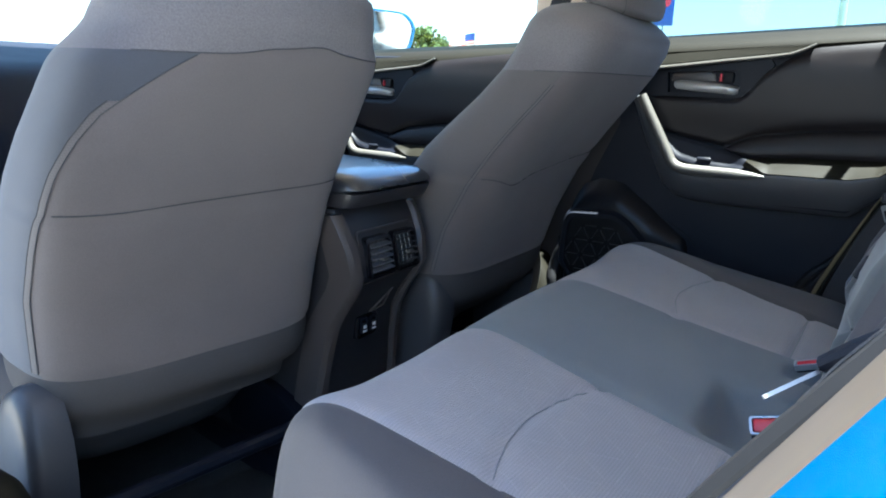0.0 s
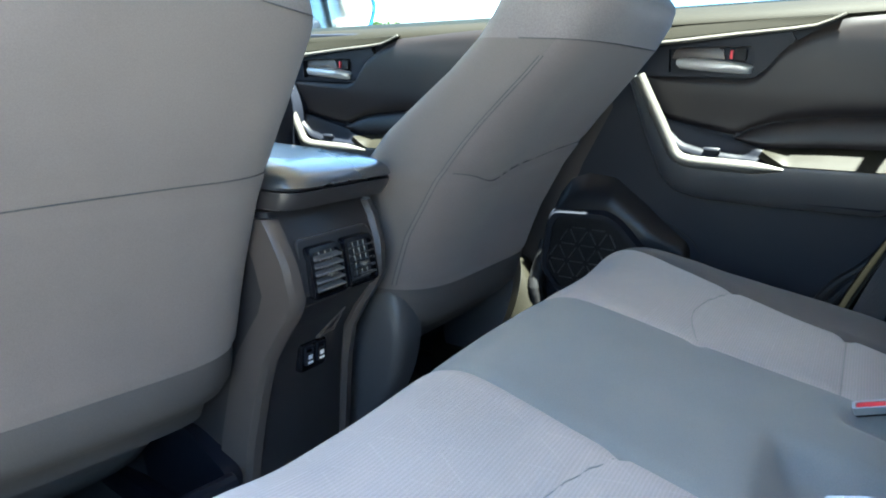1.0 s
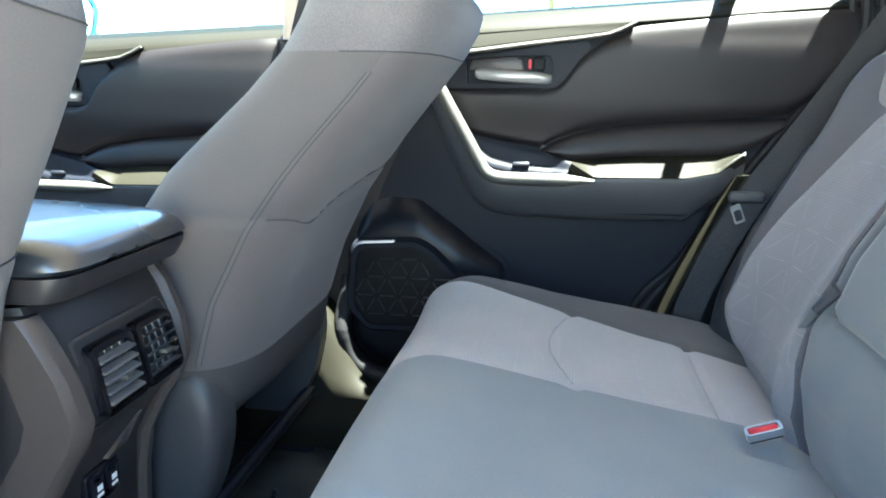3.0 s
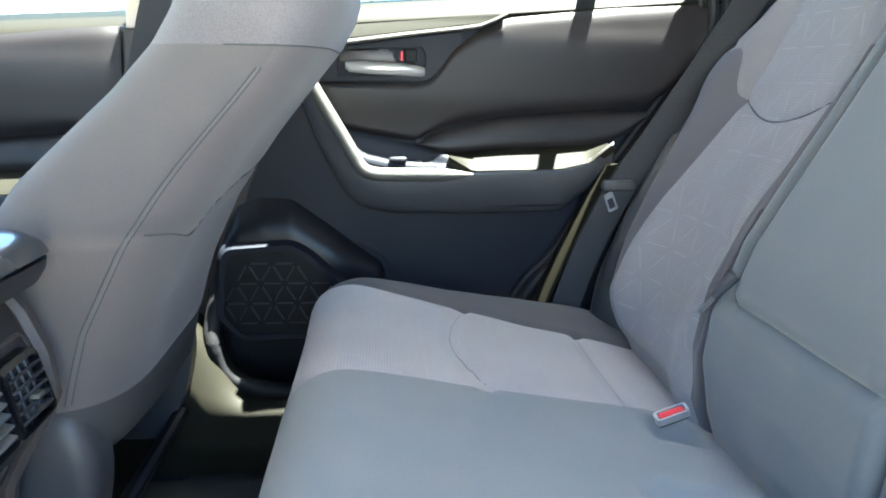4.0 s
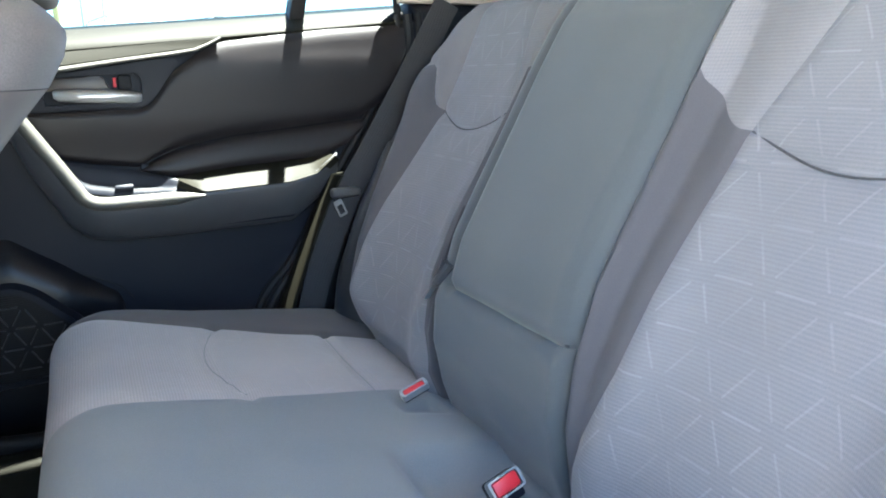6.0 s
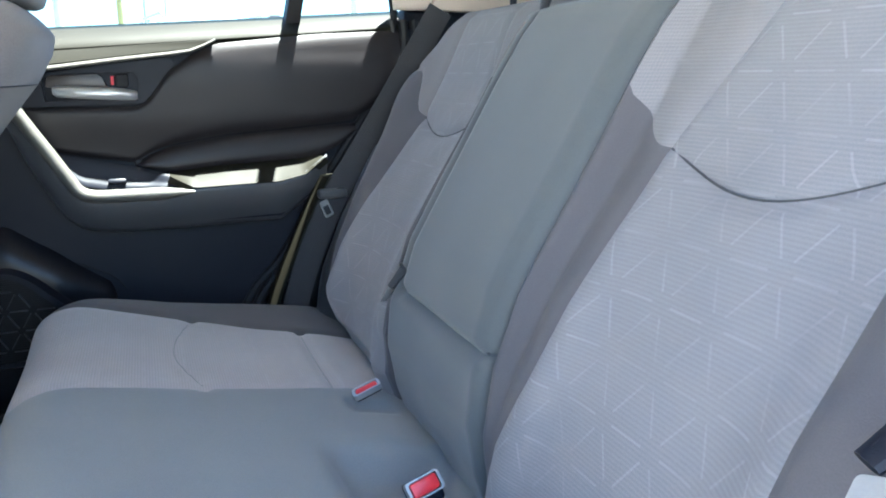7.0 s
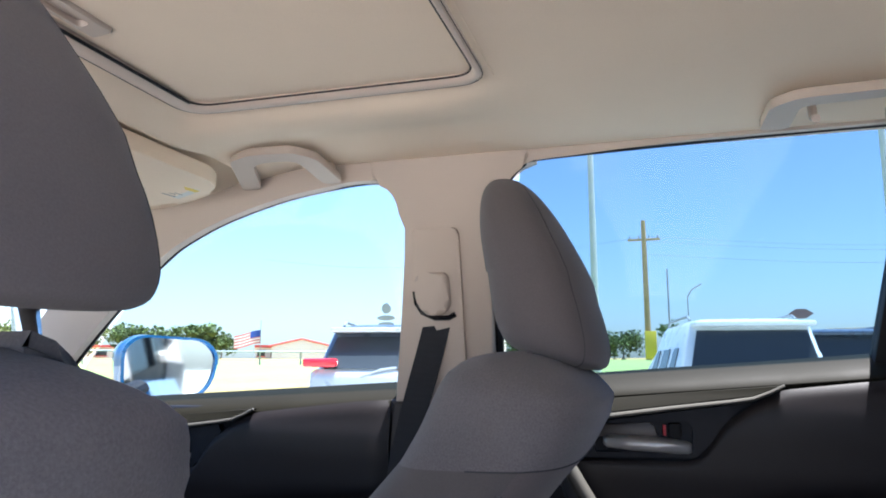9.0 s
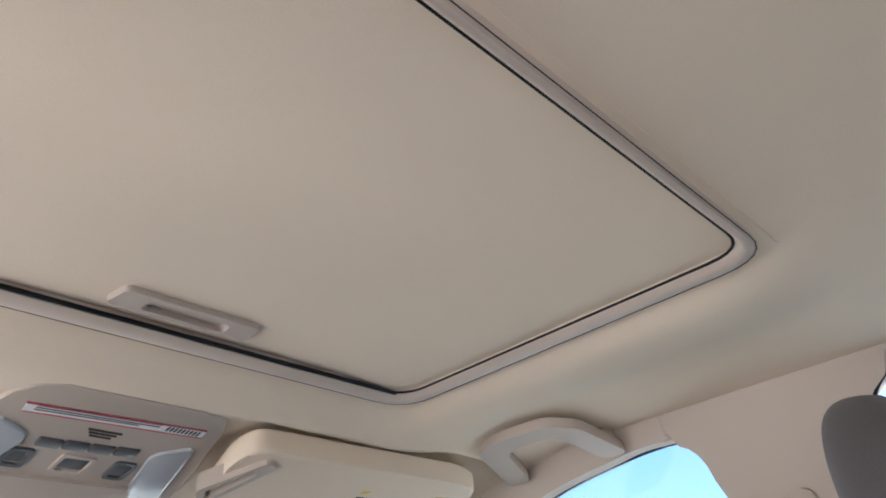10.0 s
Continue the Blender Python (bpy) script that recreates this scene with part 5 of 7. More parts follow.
        bm = bmesh.new()
        for k in range(44):
            z = 0.512 + k * 0.0037
            ys_ = [0.176 + 0.004 * q for q in range(53) if inside(0.176 + 0.004 * q, z)]
            if len(ys_) > 4:
                block(bm, (0.6536, (ys_[0] + ys_[-1]) / 2, z), (0.0016, ys_[-1] - ys_[0], 0.0016), 0)
        part("louvre", bm, RUBBER, grille, "fine black louvres")
        # ledge of the pod over the frame, parting line and thick lower lip
        bm = bmesh.new()
        tube(bm, catmull([Vector((interp([(0.12, 0.642), (0.30, 0.643), (0.37, 0.650)], y) + 0.045 * sstep(0.51, 0.60, z), y, z - 0.003)) for y, z in [(0.400, 0.60), (0.402, 0.56), (0.404, 0.506), (0.392, 0.462), (0.366, 0.432), (0.32, 0.416), (0.25, 0.408), (0.12, 0.405)]], 4, closed=False), 0.017, 12)
        part("lower_lip", bm, RUBBER, door, "thick black lower lip", 60)
        bm = bmesh.new()
        tube(bm, catmull([Vector((0.6985, y, z)) for y, z in [(0.235, 0.655), (0.205, 0.672), (0.175, 0.678), (0.140, 0.668), (0.10, 0.645), (0.08, 0.62)]], 4, closed=False), 0.0016, 6)
        part("parting_line", bm, RUBBER, door)
    else:
        panel_between("door_pocket", [(0.60 - dy, 0.43), (1.33 - dy, 0.43)], [(0.60 - dy, 0.62), (0.9 - dy, 0.66), (1.33 - dy, 0.66)], lambda y, z, k: 0.655, BLACK, door, 20, 10, 0.03, 0.2, "black door pocket", (dx, dy, 0))
    # glass and divider bar
    if rear:
        bm = bmesh.new()
        prism(bm, [(0.34, 1.06), (-0.262, 1.10), (-0.322, 1.46), (0.28, 1.46)], 0.035, 0.031, "x", 0, 2, lean(1))
        pane = part("pane", bm, REAR_GLASS, door, "tinted rear window glass")
        pane.visible_shadow = False
        bm = bmesh.new()
        prism(bm, [(-0.262, 1.10), (-0.48, 1.12), (-0.40, 1.46), (-0.322, 1.46)], 0.035, 0.031, "x", 0, 2, lean(1))
        pane = part("small_pane", bm, REAR_GLASS, door, "tinted fixed quarter light")
        pane.visible_shadow = False
        bm = bmesh.new()
        prism(bm, [(-0.243, 1.09), (-0.272, 1.09), (-0.333, 1.47), (-0.309, 1.47)], 0.05, 0.012, "x", 0.003, 2, lean(1))
        part("divider_bar", bm, RUBBER, door, "black window divider bar")
        for a, b_ in (([(0.338, 1.05), (0.332, 1.25), (0.3255, 1.345), (0.3185, 1.380), (0.308, 1.406), (0.293, 1.426), (0.274, 1.440), (0.25, 1.448), (0.0, 1.4545), (-0.30, 1.4565), (-0.362, 1.446), (-0.388, 1.40), (-0.415, 1.331), (-0.44, 1.235), (-0.468, 1.09)], 0.0075),):
            bm = bmesh.new()
            tube(bm, [Vector((side_x(z) + 0.010, y, z)) for y, z in catmull([Vector((y, z)) for y, z in a], 4, closed=False)], b_, 8)
            part("window_seal", bm, RUBBER, door)
    else:
        bm = bmesh.new()
        prism(bm, [(0.50, 1.02), (1.32, 1.00), (1.02, 1.33), (0.75, 1.45), (0.48, 1.46)], 0.040, 0.036, "x", 0, 2, lean(1))
        pane = part("pane", bm, GLASS, door, "clear front window glass")
        pane.visible_shadow = False
        bm = bmesh.new()
        tube(bm, [Vector((side_x(z) + 0.017, y, z)) for y, z in catmull([Vector(p) for p in [(0.522, 1.03), (0.500, 1.17), (0.483, 1.29), (0.477, 1.385), (0.495, 1.416), (0.53, 1.430), (0.62, 1.426), (0.72, 1.412), (0.84, 1.382), (0.93, 1.348), (0.99, 1.315), (1.12, 1.22), (1.30, 1.06)]], 4, closed=False)], 0.006, 8)
        part("window_seal", bm, RUBBER, door)
    return door


MESH_METAL = surface("perforated_black_grille", (0.0035, 0.0038, 0.005), 0.32, var=0.2, big=30, grain=900, bump=0.2, dist=0.0005, spec=0.12)
car_door(True, "closed black-lined rear door with silver door pull trim")
car_door(False, "closed black-lined front passenger door with silver trim")


# rubber seals round the rear door opening, pale jamb edge
for sign in (1, -1):
    for nm, off, r, mt, lab in (("door_seal", 0.0, 0.011, RUBBER, "black rubber door seal"), ("jamb_seal", 0.022, 0.009, RUBBER, "black rubber seal of the door jamb"), ("door_edge_seal", -0.021, 0.010, RUBBER, "black rubber lip along the door edge")):
        if off < 0 and sign < 0:
            continue
        bm = bmesh.new()
        pts = catmull([Vector((y - off, z)) for y, z in [(-0.474, 1.115), (-0.474, 1.05), (-0.430, 0.957), (-0.334, 0.815), (-0.236, 0.657), (-0.172, 0.585), (-0.10, 0.44)]], 5, closed=False)
        tube(bm, [Vector((sign * (0.692 - off * 0.2), p[0] + (0 if sign > 0 else 0.077), p[1])) for p in pts], r, 10)
        tagged(part(nm, bm, mt), lab, "seal", kind="structure")
    if sign < 0:
        continue
    bm = bmesh.new()
    loft(bm, [[Vector((sign * 0.652, y + 0.004, z)), Vector((sign * 0.626, y + 0.0035, z)), Vector((sign * 0.606, y - 0.004, z)), Vector((sign * 0.606, y - 0.010, z)), Vector((sign * 0.652, y - 0.022, z))] for y, z in [(-0.290, 0.822), (-0.262, 0.772), (-0.237, 0.72), (-0.210, 0.662), (-0.186, 0.604), (-0.150, 0.50)]])
    tagged(part("jamb_edge", bm, SHELF), "black plastic edge of the door jamb", "trim", kind="structure")

# rear edge of the open left door's opening: painted flange outside the seal
for nm, x0, x1, o0, o1, mt, lab in (("jamb_panel", -0.712, -0.790, -0.006, 0.002, JAMB, "tan sunlit painted door jamb"), ("jamb_flange", -0.790, -0.90, 0.003, -0.03, BLUE, "blue painted quarter panel beside the door opening")):
    bm = bmesh.new()
    rings = []
    for k in range(9):
        s_ = -3.0 + k * 1.0
        y, z = -0.303 + s_ * 0.046, 0.905 - s_ * 0.075
        rings.append([Vector((x0, y, z + o0)), Vector(((x0 + x1) / 2, y + 0.002, z + (o0 + o1) / 2 + 0.003)), Vector((x1, y, z + o1)), Vector((x1, y - 0.05, z + o1 - 0.03)), Vector((x0, y - 0.05, z + o0 - 0.03))])
    loft(bm, rings)
    tagged(part(nm, bm, mt), lab, "jamb", kind="structure")

# ---- roof fittings ----
def sr_ring(x, y0, y1, r=0.04):
    return rounded([(-x, y0), (x, y0), (x, y1), (-x, y1)], r, 6)


bm = bmesh.new()
loft(bm, [[Vector((x, y, z)) for x, y in sr_ring(*ring)] for ring, z in (((0.2855, 0.2720, 0.6800, 0.034), 1.480), ((0.2855, 0.2720, 0.6800, 0.034), 1.4600), ((0.2900, 0.2700, 0.6850, 0.036), 1.4570), ((0.2970, 0.2675, 0.6920, 0.040), 1.4555), ((0.3050, 0.2640, 0.6995, 0.044), 1.4570), ((0.3090, 0.2625, 0.7035, 0.046), 1.4620), ((0.3090, 0.2625, 0.7035, 0.046), 1.475))], cap=False)
tagged(part("sunroof_frame", bm, BEAD, sharp=50), "beige-grey trim bead round the sunroof", "trim", kind="structure")
bm = bmesh.new()
tube(bm, [Vector((x, y, 1.4612)) for x, y in (lambda r: r + r[:2])(sr_ring(0.2842, 0.2734, 0.6776, 0.034))], 0.0013, 6)
tube(bm, [Vector((-0.27 + 0.045 * k, 0.6768, 1.4615)) for k in range(13)], 0.0022, 6)
tagged(part("sunroof_gasket", bm, RUBBER), "thin dark rubber line inside the sunroof bead", "seal", kind="structure")
bm = bmesh.new()
tube(bm, [Vector((x, y, 1.4590)) for x, y in (lambda r: r + r[:2])(sr_ring(0.3096, 0.2620, 0.7040, 0.046))], 0.0005, 6)
tagged(part("sunroof_seam", bm, SEAM), "thin dark seam outside the sunroof bead", "seal", kind="structure")
shade = thing("sunroof_shade", (0, 0.47, 1.47), "closed beige-grey sliding sunroof shade with a recessed grip", "sunshade")
bm = bmesh.new()
shade_x = [-0.305, -0.28, -0.25, -0.22, -0.19, -0.16, -0.13, -0.10, -0.07, -0.05, -0.034, -0.02, 0.0, 0.02, 0.038, 0.055, 0.08, 0.11, 0.14, 0.17, 0.20, 0.23, 0.26, 0.285, 0.305]
shade_y = [0.255, 0.28, 0.32, 0.36, 0.40, 0.44, 0.48, 0.52, 0.56, 0.59, 0.62, 0.640, 0.654, 0.665, 0.6765]
def shade_point(i, j):
    x, y = shade_x[i], shade_y[j]
    return Vector((x, y, 1.4640 + 0.004 * (1 - (x / 0.31) ** 2)))
def shade_region(i, j):
    x, y = (shade_x[i] + shade_x[i + 1]) / 2, (shade_y[j] + shade_y[j + 1]) / 2
    return None if -0.034 < x < 0.038 and 0.640 < y < 0.654 else 0
part("panel", skin(shade_point, len(shade_x) - 1, len(shade_y) - 1, shade_region, -0.008)[0], LINER, shade, "", 60)
bm = bmesh.new()
prism(bm, [(-0.31, 0.25), (0.31, 0.25), (0.31, 0.71), (-0.31, 0.71)], 1.4835, 1.489, "z")
part("backing", bm, SEAM, shade)
bm = bmesh.new()
loft(bm, [[Vector((x, y, 1.4685 - h)) for x, y in rounded([(-0.062 * k + 0.002, 0.648 - 0.019 * k2), (0.062 * k + 0.002, 0.648 - 0.019 * k2), (0.066 * k + 0.002, 0.648 + 0.012 * k2), (-0.066 * k + 0.002, 0.648 + 0.012 * k2)], 0.006, 4)] for h, k, k2 in ((0.0, 1.0, 1.0), (0.0045, 1.0, 1.0), (0.006, 0.985, 0.95), (0.006, 0.60, 0.52), (0.001, 0.56, 0.46), (-0.008, 0.52, 0.40))])
part("grip", bm, TRIM, shade, "recessed plastic grip")


def grab_handle(outline, gap, z_bar, drop, label):
    """A folded grab handle: a flat rounded bow below the lining whose two feet reach the rail; drop is its fall per metre of x."""
    x_in = min(p[0] for p in outline)
    y0, y1 = min(p[1] for p in outline), max(p[1] for p in outline)
    h = thing("grab_handle", (x_in, (y0 + y1) / 2, z_bar), label, "grab handle", "grab handles")
    bm = bmesh.new()
    prism(bm, rounded(outline + gap, 0.013, 5), 0.0, 0.013, "z", 0.005, 3, lambda co: Vector((co.x, co.y, co.z + z_bar - drop * (co.x - x_in))))
    part("bow", bm, TRIM, h, "", 60)
    for y in (y0 + 0.024, y1 - 0.024):
        x = outline[-1][0] - 0.020
        bm = bmesh.new()
        block(bm, (x, y, z_bar + 0.017 - drop * (x - x_in)), (0.034, 0.028, 0.026), 0.006, 2)
        part("mount", bm, TRIM, h)
    return h


grab_handle([(0.602, 0.592), (0.500, 0.596), (0.470, 0.626), (0.466, 0.702), (0.484, 0.748), (0.602, 0.792)], [(0.602, 0.754), (0.509, 0.718), (0.497, 0.690), (0.499, 0.646), (0.511, 0.632), (0.602, 0.628)], 1.444, 0.15, "beige-grey plastic grab handle above the front window")
gh = grab_handle([(0.562, -0.288), (0.454, -0.286), (0.425, -0.260), (0.433, -0.118), (0.462, -0.088), (0.562, -0.086)], [(0.562, -0.126), (0.474, -0.126), (0.466, -0.138), (0.458, -0.236), (0.466, -0.248), (0.562, -0.248)], 1.442, 0.0, "beige-grey plastic grab handle above the rear window")
bm = bmesh.new()
tube(bm, [Vector((0.52, -0.150, 1.462)), Vector((0.514, -0.150, 1.440)), Vector((0.498, -0.150, 1.434))], 0.006, 8)
part("coat_hook", bm, TRIM, gh)

# overhead console, symmetrical about the car's middle
OC = 0.030
def oc_z(y):
    return interp([(0.70, 1.449), (0.78, 1.437), (0.90, 1.418), (1.0, 1.400), (1.15, 1.375)], y)
def oc_drop(co):
    return Vector((co.x, co.y, co.z + oc_z(co.y)))
ohc = thing("overhead_console", (OC, 0.9, 1.41), "beige-grey overhead console with lamps, switches and a warning label", "overhead console")
bm = bmesh.new()
prism(bm, rounded([(OC - 0.098, 0.772), (OC + 0.098, 0.772), (OC + 0.135, 0.93), (OC + 0.15, 1.06), (OC - 0.15, 1.06), (OC - 0.135, 0.93)], 0.03, 5), 0.05, -0.004, "z", 0.006, 3, oc_drop)
part("housing", bm, TRIM, ohc)
for sx in (-1, 1):
    bm = bmesh.new()
    prism(bm, rounded([(OC + sx * 0.062, 0.872), (OC + sx * 0.098, 0.842), (OC + sx * 0.128, 0.995), (OC + sx * 0.085, 0.985)], 0.012, 3), 0.0, -0.008, "z", 0.002, 2, oc_drop)
    part("map_lamp", bm, LAMP_LENS, ohc, "frosted map lamp lens")
bm = bmesh.new()
prism(bm, [(OC - 0.088, 0.812), (OC + 0.088, 0.805), (OC + 0.090, 0.822), (OC - 0.086, 0.829)], 0.0, -0.0052, "z", 0, 2, oc_drop)
lab = part("warning_label", bm, WHITE, ohc, "white label with a red border and small print")
for pts in ([(-0.088, 0.812), (0.088, 0.805), (0.088, 0.8065), (-0.088, 0.8135)], [(-0.086, 0.8275), (0.090, 0.8205), (0.090, 0.822), (-0.086, 0.829)]):
    bm = bmesh.new()
    prism(bm, [(OC + x, y) for x, y in pts], 0.0, -0.0056, "z", 0, 2, oc_drop)
    part("border", bm, RED, lab)
for k in range(3):
    bm = bmesh.new()
    y = 0.8105 + k * 0.0042
    prism(bm, [(OC - 0.078, y + 0.002), (OC + 0.04 - 0.02 * (k == 2), y - 0.002), (OC + 0.04 - 0.02 * (k == 2), y - 0.0005), (OC - 0.078, y + 0.0035)], 0.0, -0.0056, "z", 0, 2, oc_drop)
    part("print_line", bm, PRINT, lab)
for k in range(9):
    bm = bmesh.new()
    prism(bm, [(OC + 0.048 + k * 0.0042, 0.8095), (OC + 0.0503 + k * 0.0042, 0.8095), (OC + 0.0503 + k * 0.0042, 0.8185), (OC + 0.048 + k * 0.0042, 0.8185)], 0.0, -0.0056, "z", 0, 2, oc_drop)
    part("bar_mark", bm, PRINT, lab)
for k in range(3):
    bm = bmesh.new()
    block(bm, oc_drop(Vector((OC - 0.002, 0.842 + k * 0.006, -0.0045))), (0.034 - 0.006 * k, 0.0022, 0.003), 0.0006, 1)
    part("speaker_slot", bm, PRINT, ohc)
for k in range(4):
    bm = bmesh.new()
    block(bm, oc_drop(Vector((OC - 0.040 + k * 0.0255, 0.880 - 0.0015 * k, -0.005))), (0.0235, 0.017, 0.006), 0.002, 2, Matrix.Rotation(radians(-10), 4, "X"))
    part("switch", bm, GREY_KEY, ohc, "dark grey rocker switch")
for x, w in ((-0.056, 0.024), (0.0, 0.036), (0.050, 0.024)):
    bm = bmesh.new()
    ring_prism(bm, rounded([(OC + x - w / 2, 0.898), (OC + x + w / 2, 0.898), (OC + x + w / 2, 0.938), (OC + x - w / 2, 0.938)], 0.006, 3), rounded([(OC + x - w / 2 + 0.004, 0.903), (OC + x + w / 2 - 0.004, 0.903), (OC + x + w / 2 - 0.004, 0.933), (OC + x - w / 2 + 0.004, 0.933)], 0.004, 3), 0.0, -0.0075, "z", oc_drop)
    key = part("roof_switch", bm, TRIM if w > 0.03 else GREY_KEY, ohc)
    bm = bmesh.new()
    block(bm, oc_drop(Vector((OC + x, 0.918, -0.003))), (w - 0.009, 0.024, 0.006), 0.002, 2, Matrix.Rotation(radians(-10), 4, "X"))
    part("key", bm, GREY_KEY, key)
bm = bmesh.new()
prism(bm, rounded([(OC - 0.085, 0.955), (OC + 0.085, 0.955), (OC + 0.10, 1.05), (OC - 0.10, 1.05)], 0.015, 4), 0.0, -0.009, "z", 0.003, 2, oc_drop)
part("sunglass_lid", bm, TRIM, ohc)

# passenger sun visor with its bracket and sticker
def stick_z(co):
    return vis_z(Vector((co.x + 0.03, co.y - 0.028, co.z)))
vis = thing("sun_visor", (0.37, 0.88, 1.42), "beige-grey folded sun visor with a warning sticker", "sun visor")
def vis_z(co):
    return Vector((co.x, co.y, co.z + interp([(0.75, 1.432), (0.85, 1.419), (1.0, 1.392), (1.1, 1.374)], co.y)))
bm = bmesh.new()
prism(bm, rounded([(0.172, 0.792), (0.49, 0.786), (0.545, 0.808), (0.562, 0.86), (0.555, 0.915), (0.50, 0.965), (0.24, 0.985), (0.190, 0.93), (0.166, 0.83)], 0.022, 4), 0.012, -0.014, "z", 0.009, 4, vis_z)
part("blade", bm, LINER, vis, "", 60)
bm = bmesh.new()
prism(bm, rounded([(0.335, 0.872), (0.495, 0.855), (0.505, 0.908), (0.330, 0.925)], 0.006, 3), 0.0, -0.0148, "z", 0, 2, stick_z)
stick = part("sticker", bm, STICKER, vis, "pale sticker with a yellow heading and print lines")
bm = bmesh.new()
prism(bm, [(0.337, 0.874), (0.493, 0.857), (0.495, 0.867), (0.338, 0.884)], 0.0, -0.0153, "z", 0, 2, stick_z)
part("heading", bm, YELLOW, stick)
for k in range(5):
    bm = bmesh.new()
    y = 0.888 + k * 0.0068
    prism(bm, [(0.375, y), (0.49 - 0.01 * (k % 2), y - 0.012), (0.49 - 0.01 * (k % 2), y - 0.010), (0.375, y + 0.002)], 0.0, -0.0153, "z", 0, 2, stick_z)
    part("print_line", bm, GREY_KEY, stick)
for k in range(2):
    bm = bmesh.new()
    prism(bm, [(0.342 + k * 0.015, 0.893), (0.354 + k * 0.015, 0.8917), (0.355 + k * 0.015, 0.905), (0.343 + k * 0.015, 0.9063)], 0.0, -0.0153, "z", 0, 2, stick_z)
    part("pictogram", bm, PRINT, stick)
bm = bmesh.new()
ring_prism(bm, rounded([(0.160, 0.895), (0.196, 0.805), (0.214, 0.815), (0.186, 0.935)], 0.008, 3), rounded([(0.170, 0.894), (0.194, 0.830), (0.202, 0.835), (0.183, 0.915)], 0.005, 3), 0.0, -0.020, "z", vis_z)
part("bracket", bm, TRIM, vis)

# seat-belt guide on the pillar and the front passenger's belt
def ribbon(bm, pts, width, across, thick=0.0016):
    a = Vector(across).normalized()
    rings = []
    for i, p in enumerate(pts):
        p = Vector(p)
        t = (Vector(pts[min(i + 1, len(pts) - 1)]) - Vector(pts[max(i - 1, 0)])).normalized()
        w = (a - t * a.dot(t)).normalized()
        n = t.cross(w)
        rings.append([p - w * width / 2 - n * thick, p + w * width / 2 - n * thick, p + w * width / 2 + n * thick, p - w * width / 2 + n * thick])
    return loft(bm, rings)


for sign, lab in ((1, "black front passenger seat belt hanging from the pillar guide"), (-1, "black driver's seat belt hanging from the pillar guide")):
    belt = thing("seat_belt", (sign * 0.65, 0.45, 1.2), lab, "seat belt", "seat belts")
    bm = bmesh.new()
    prism(bm, rounded([(0.409, 1.205), (0.425, 1.19), (0.455, 1.19), (0.469, 1.215), (0.470, 1.255), (0.455, 1.262), (0.411, 1.262)], 0.010, 3), 0.0, -0.034, "x", 0.010, 3, lean(sign))
    part("guide_cover", bm, TRIM, belt, "beige-grey guide cover")
    bm = bmesh.new()
    tube(bm, [Vector((sign * (side_x(z) - 0.020), y, z)) for y, z in [(0.473, 1.232), (0.472, 1.212), (0.462, 1.196), (0.44, 1.186), (0.415, 1.186), (0.403, 1.192)]], 0.005, 8)
    part("guide_loop", bm, GLOSS, belt)
    bm = bmesh.new()
    ribbon(bm, catmull([Vector((sign * 0.664, 0.432, 1.195)), Vector((sign * 0.672, 0.455, 1.12)), Vector((sign * 0.684, 0.487, 1.02)), Vector((sign * 0.690, 0.515, 0.90)), Vector((sign * 0.690, 0.53, 0.70)), Vector((sign * 0.685, 0.53, 0.45))], 4, closed=False), 0.048, (0, 1, 0.15))
    part("webbing", bm, BELT, belt)
    if sign < 0:
        bm = bmesh.new()
        block(bm, (-0.678, 0.50, 0.80), (0.014, 0.055, 0.03), 0.005)
        part("tongue_grip", bm, BLACK, belt)
        bm = bmesh.new()
        ring_prism(bm, [(0.482, 0.735), (0.518, 0.735), (0.518, 0.79), (0.482, 0.79)], [(0.49, 0.745), (0.51, 0.745), (0.51, 0.757), (0.49, 0.757)], -0.679, -0.676, "x")
        part("tongue", bm, STEEL, belt, "steel belt tongue")

# rear belt beside the bench, with its tongue
belt = thing("seat_belt", (0.60, -0.35, 0.8), "black rear seat belt with steel tongue beside the bench", "seat belt", "seat belts")
bm = bmesh.new()
ribbon(bm, catmull([Vector(p) for p in [(0.600, -0.520, 1.13), (0.602, -0.478, 1.06), (0.602, -0.425, 0.975), (0.602, -0.355, 0.865), (0.602, -0.300, 0.780), (0.60, -0.245, 0.66), (0.60, -0.21, 0.55), (0.60, -0.19, 0.47)]], 4, closed=False), 0.047, (0.25, 1, 0.3))
part("webbing", bm, BELT, belt)
bm = bmesh.new()
block(bm, (0.594, -0.296, 0.792), (0.02, 0.056, 0.018), 0.006, 3)
part("tongue_grip", bm, GREY_SHELL, belt)
bm = bmesh.new()
sway = lambda co: Matrix.Translation((0.588, -0.283, 0.765)) @ Matrix.Rotation(radians(-22), 4, "X") @ Matrix.Rotation(radians(12), 4, "Z") @ co
ring_prism(bm, rounded([(-0.009, -0.016), (0.009, -0.016), (0.0085, 0.016), (-0.0085, 0.016)], 0.003, 2), rounded([(-0.0062, -0.012), (0.0062, -0.012), (0.006, 0.006), (-0.006, 0.006)], 0.002, 2), -0.0012, 0.0012, "x", sway)
part("tongue", bm, STEEL, belt, "steel belt tongue")


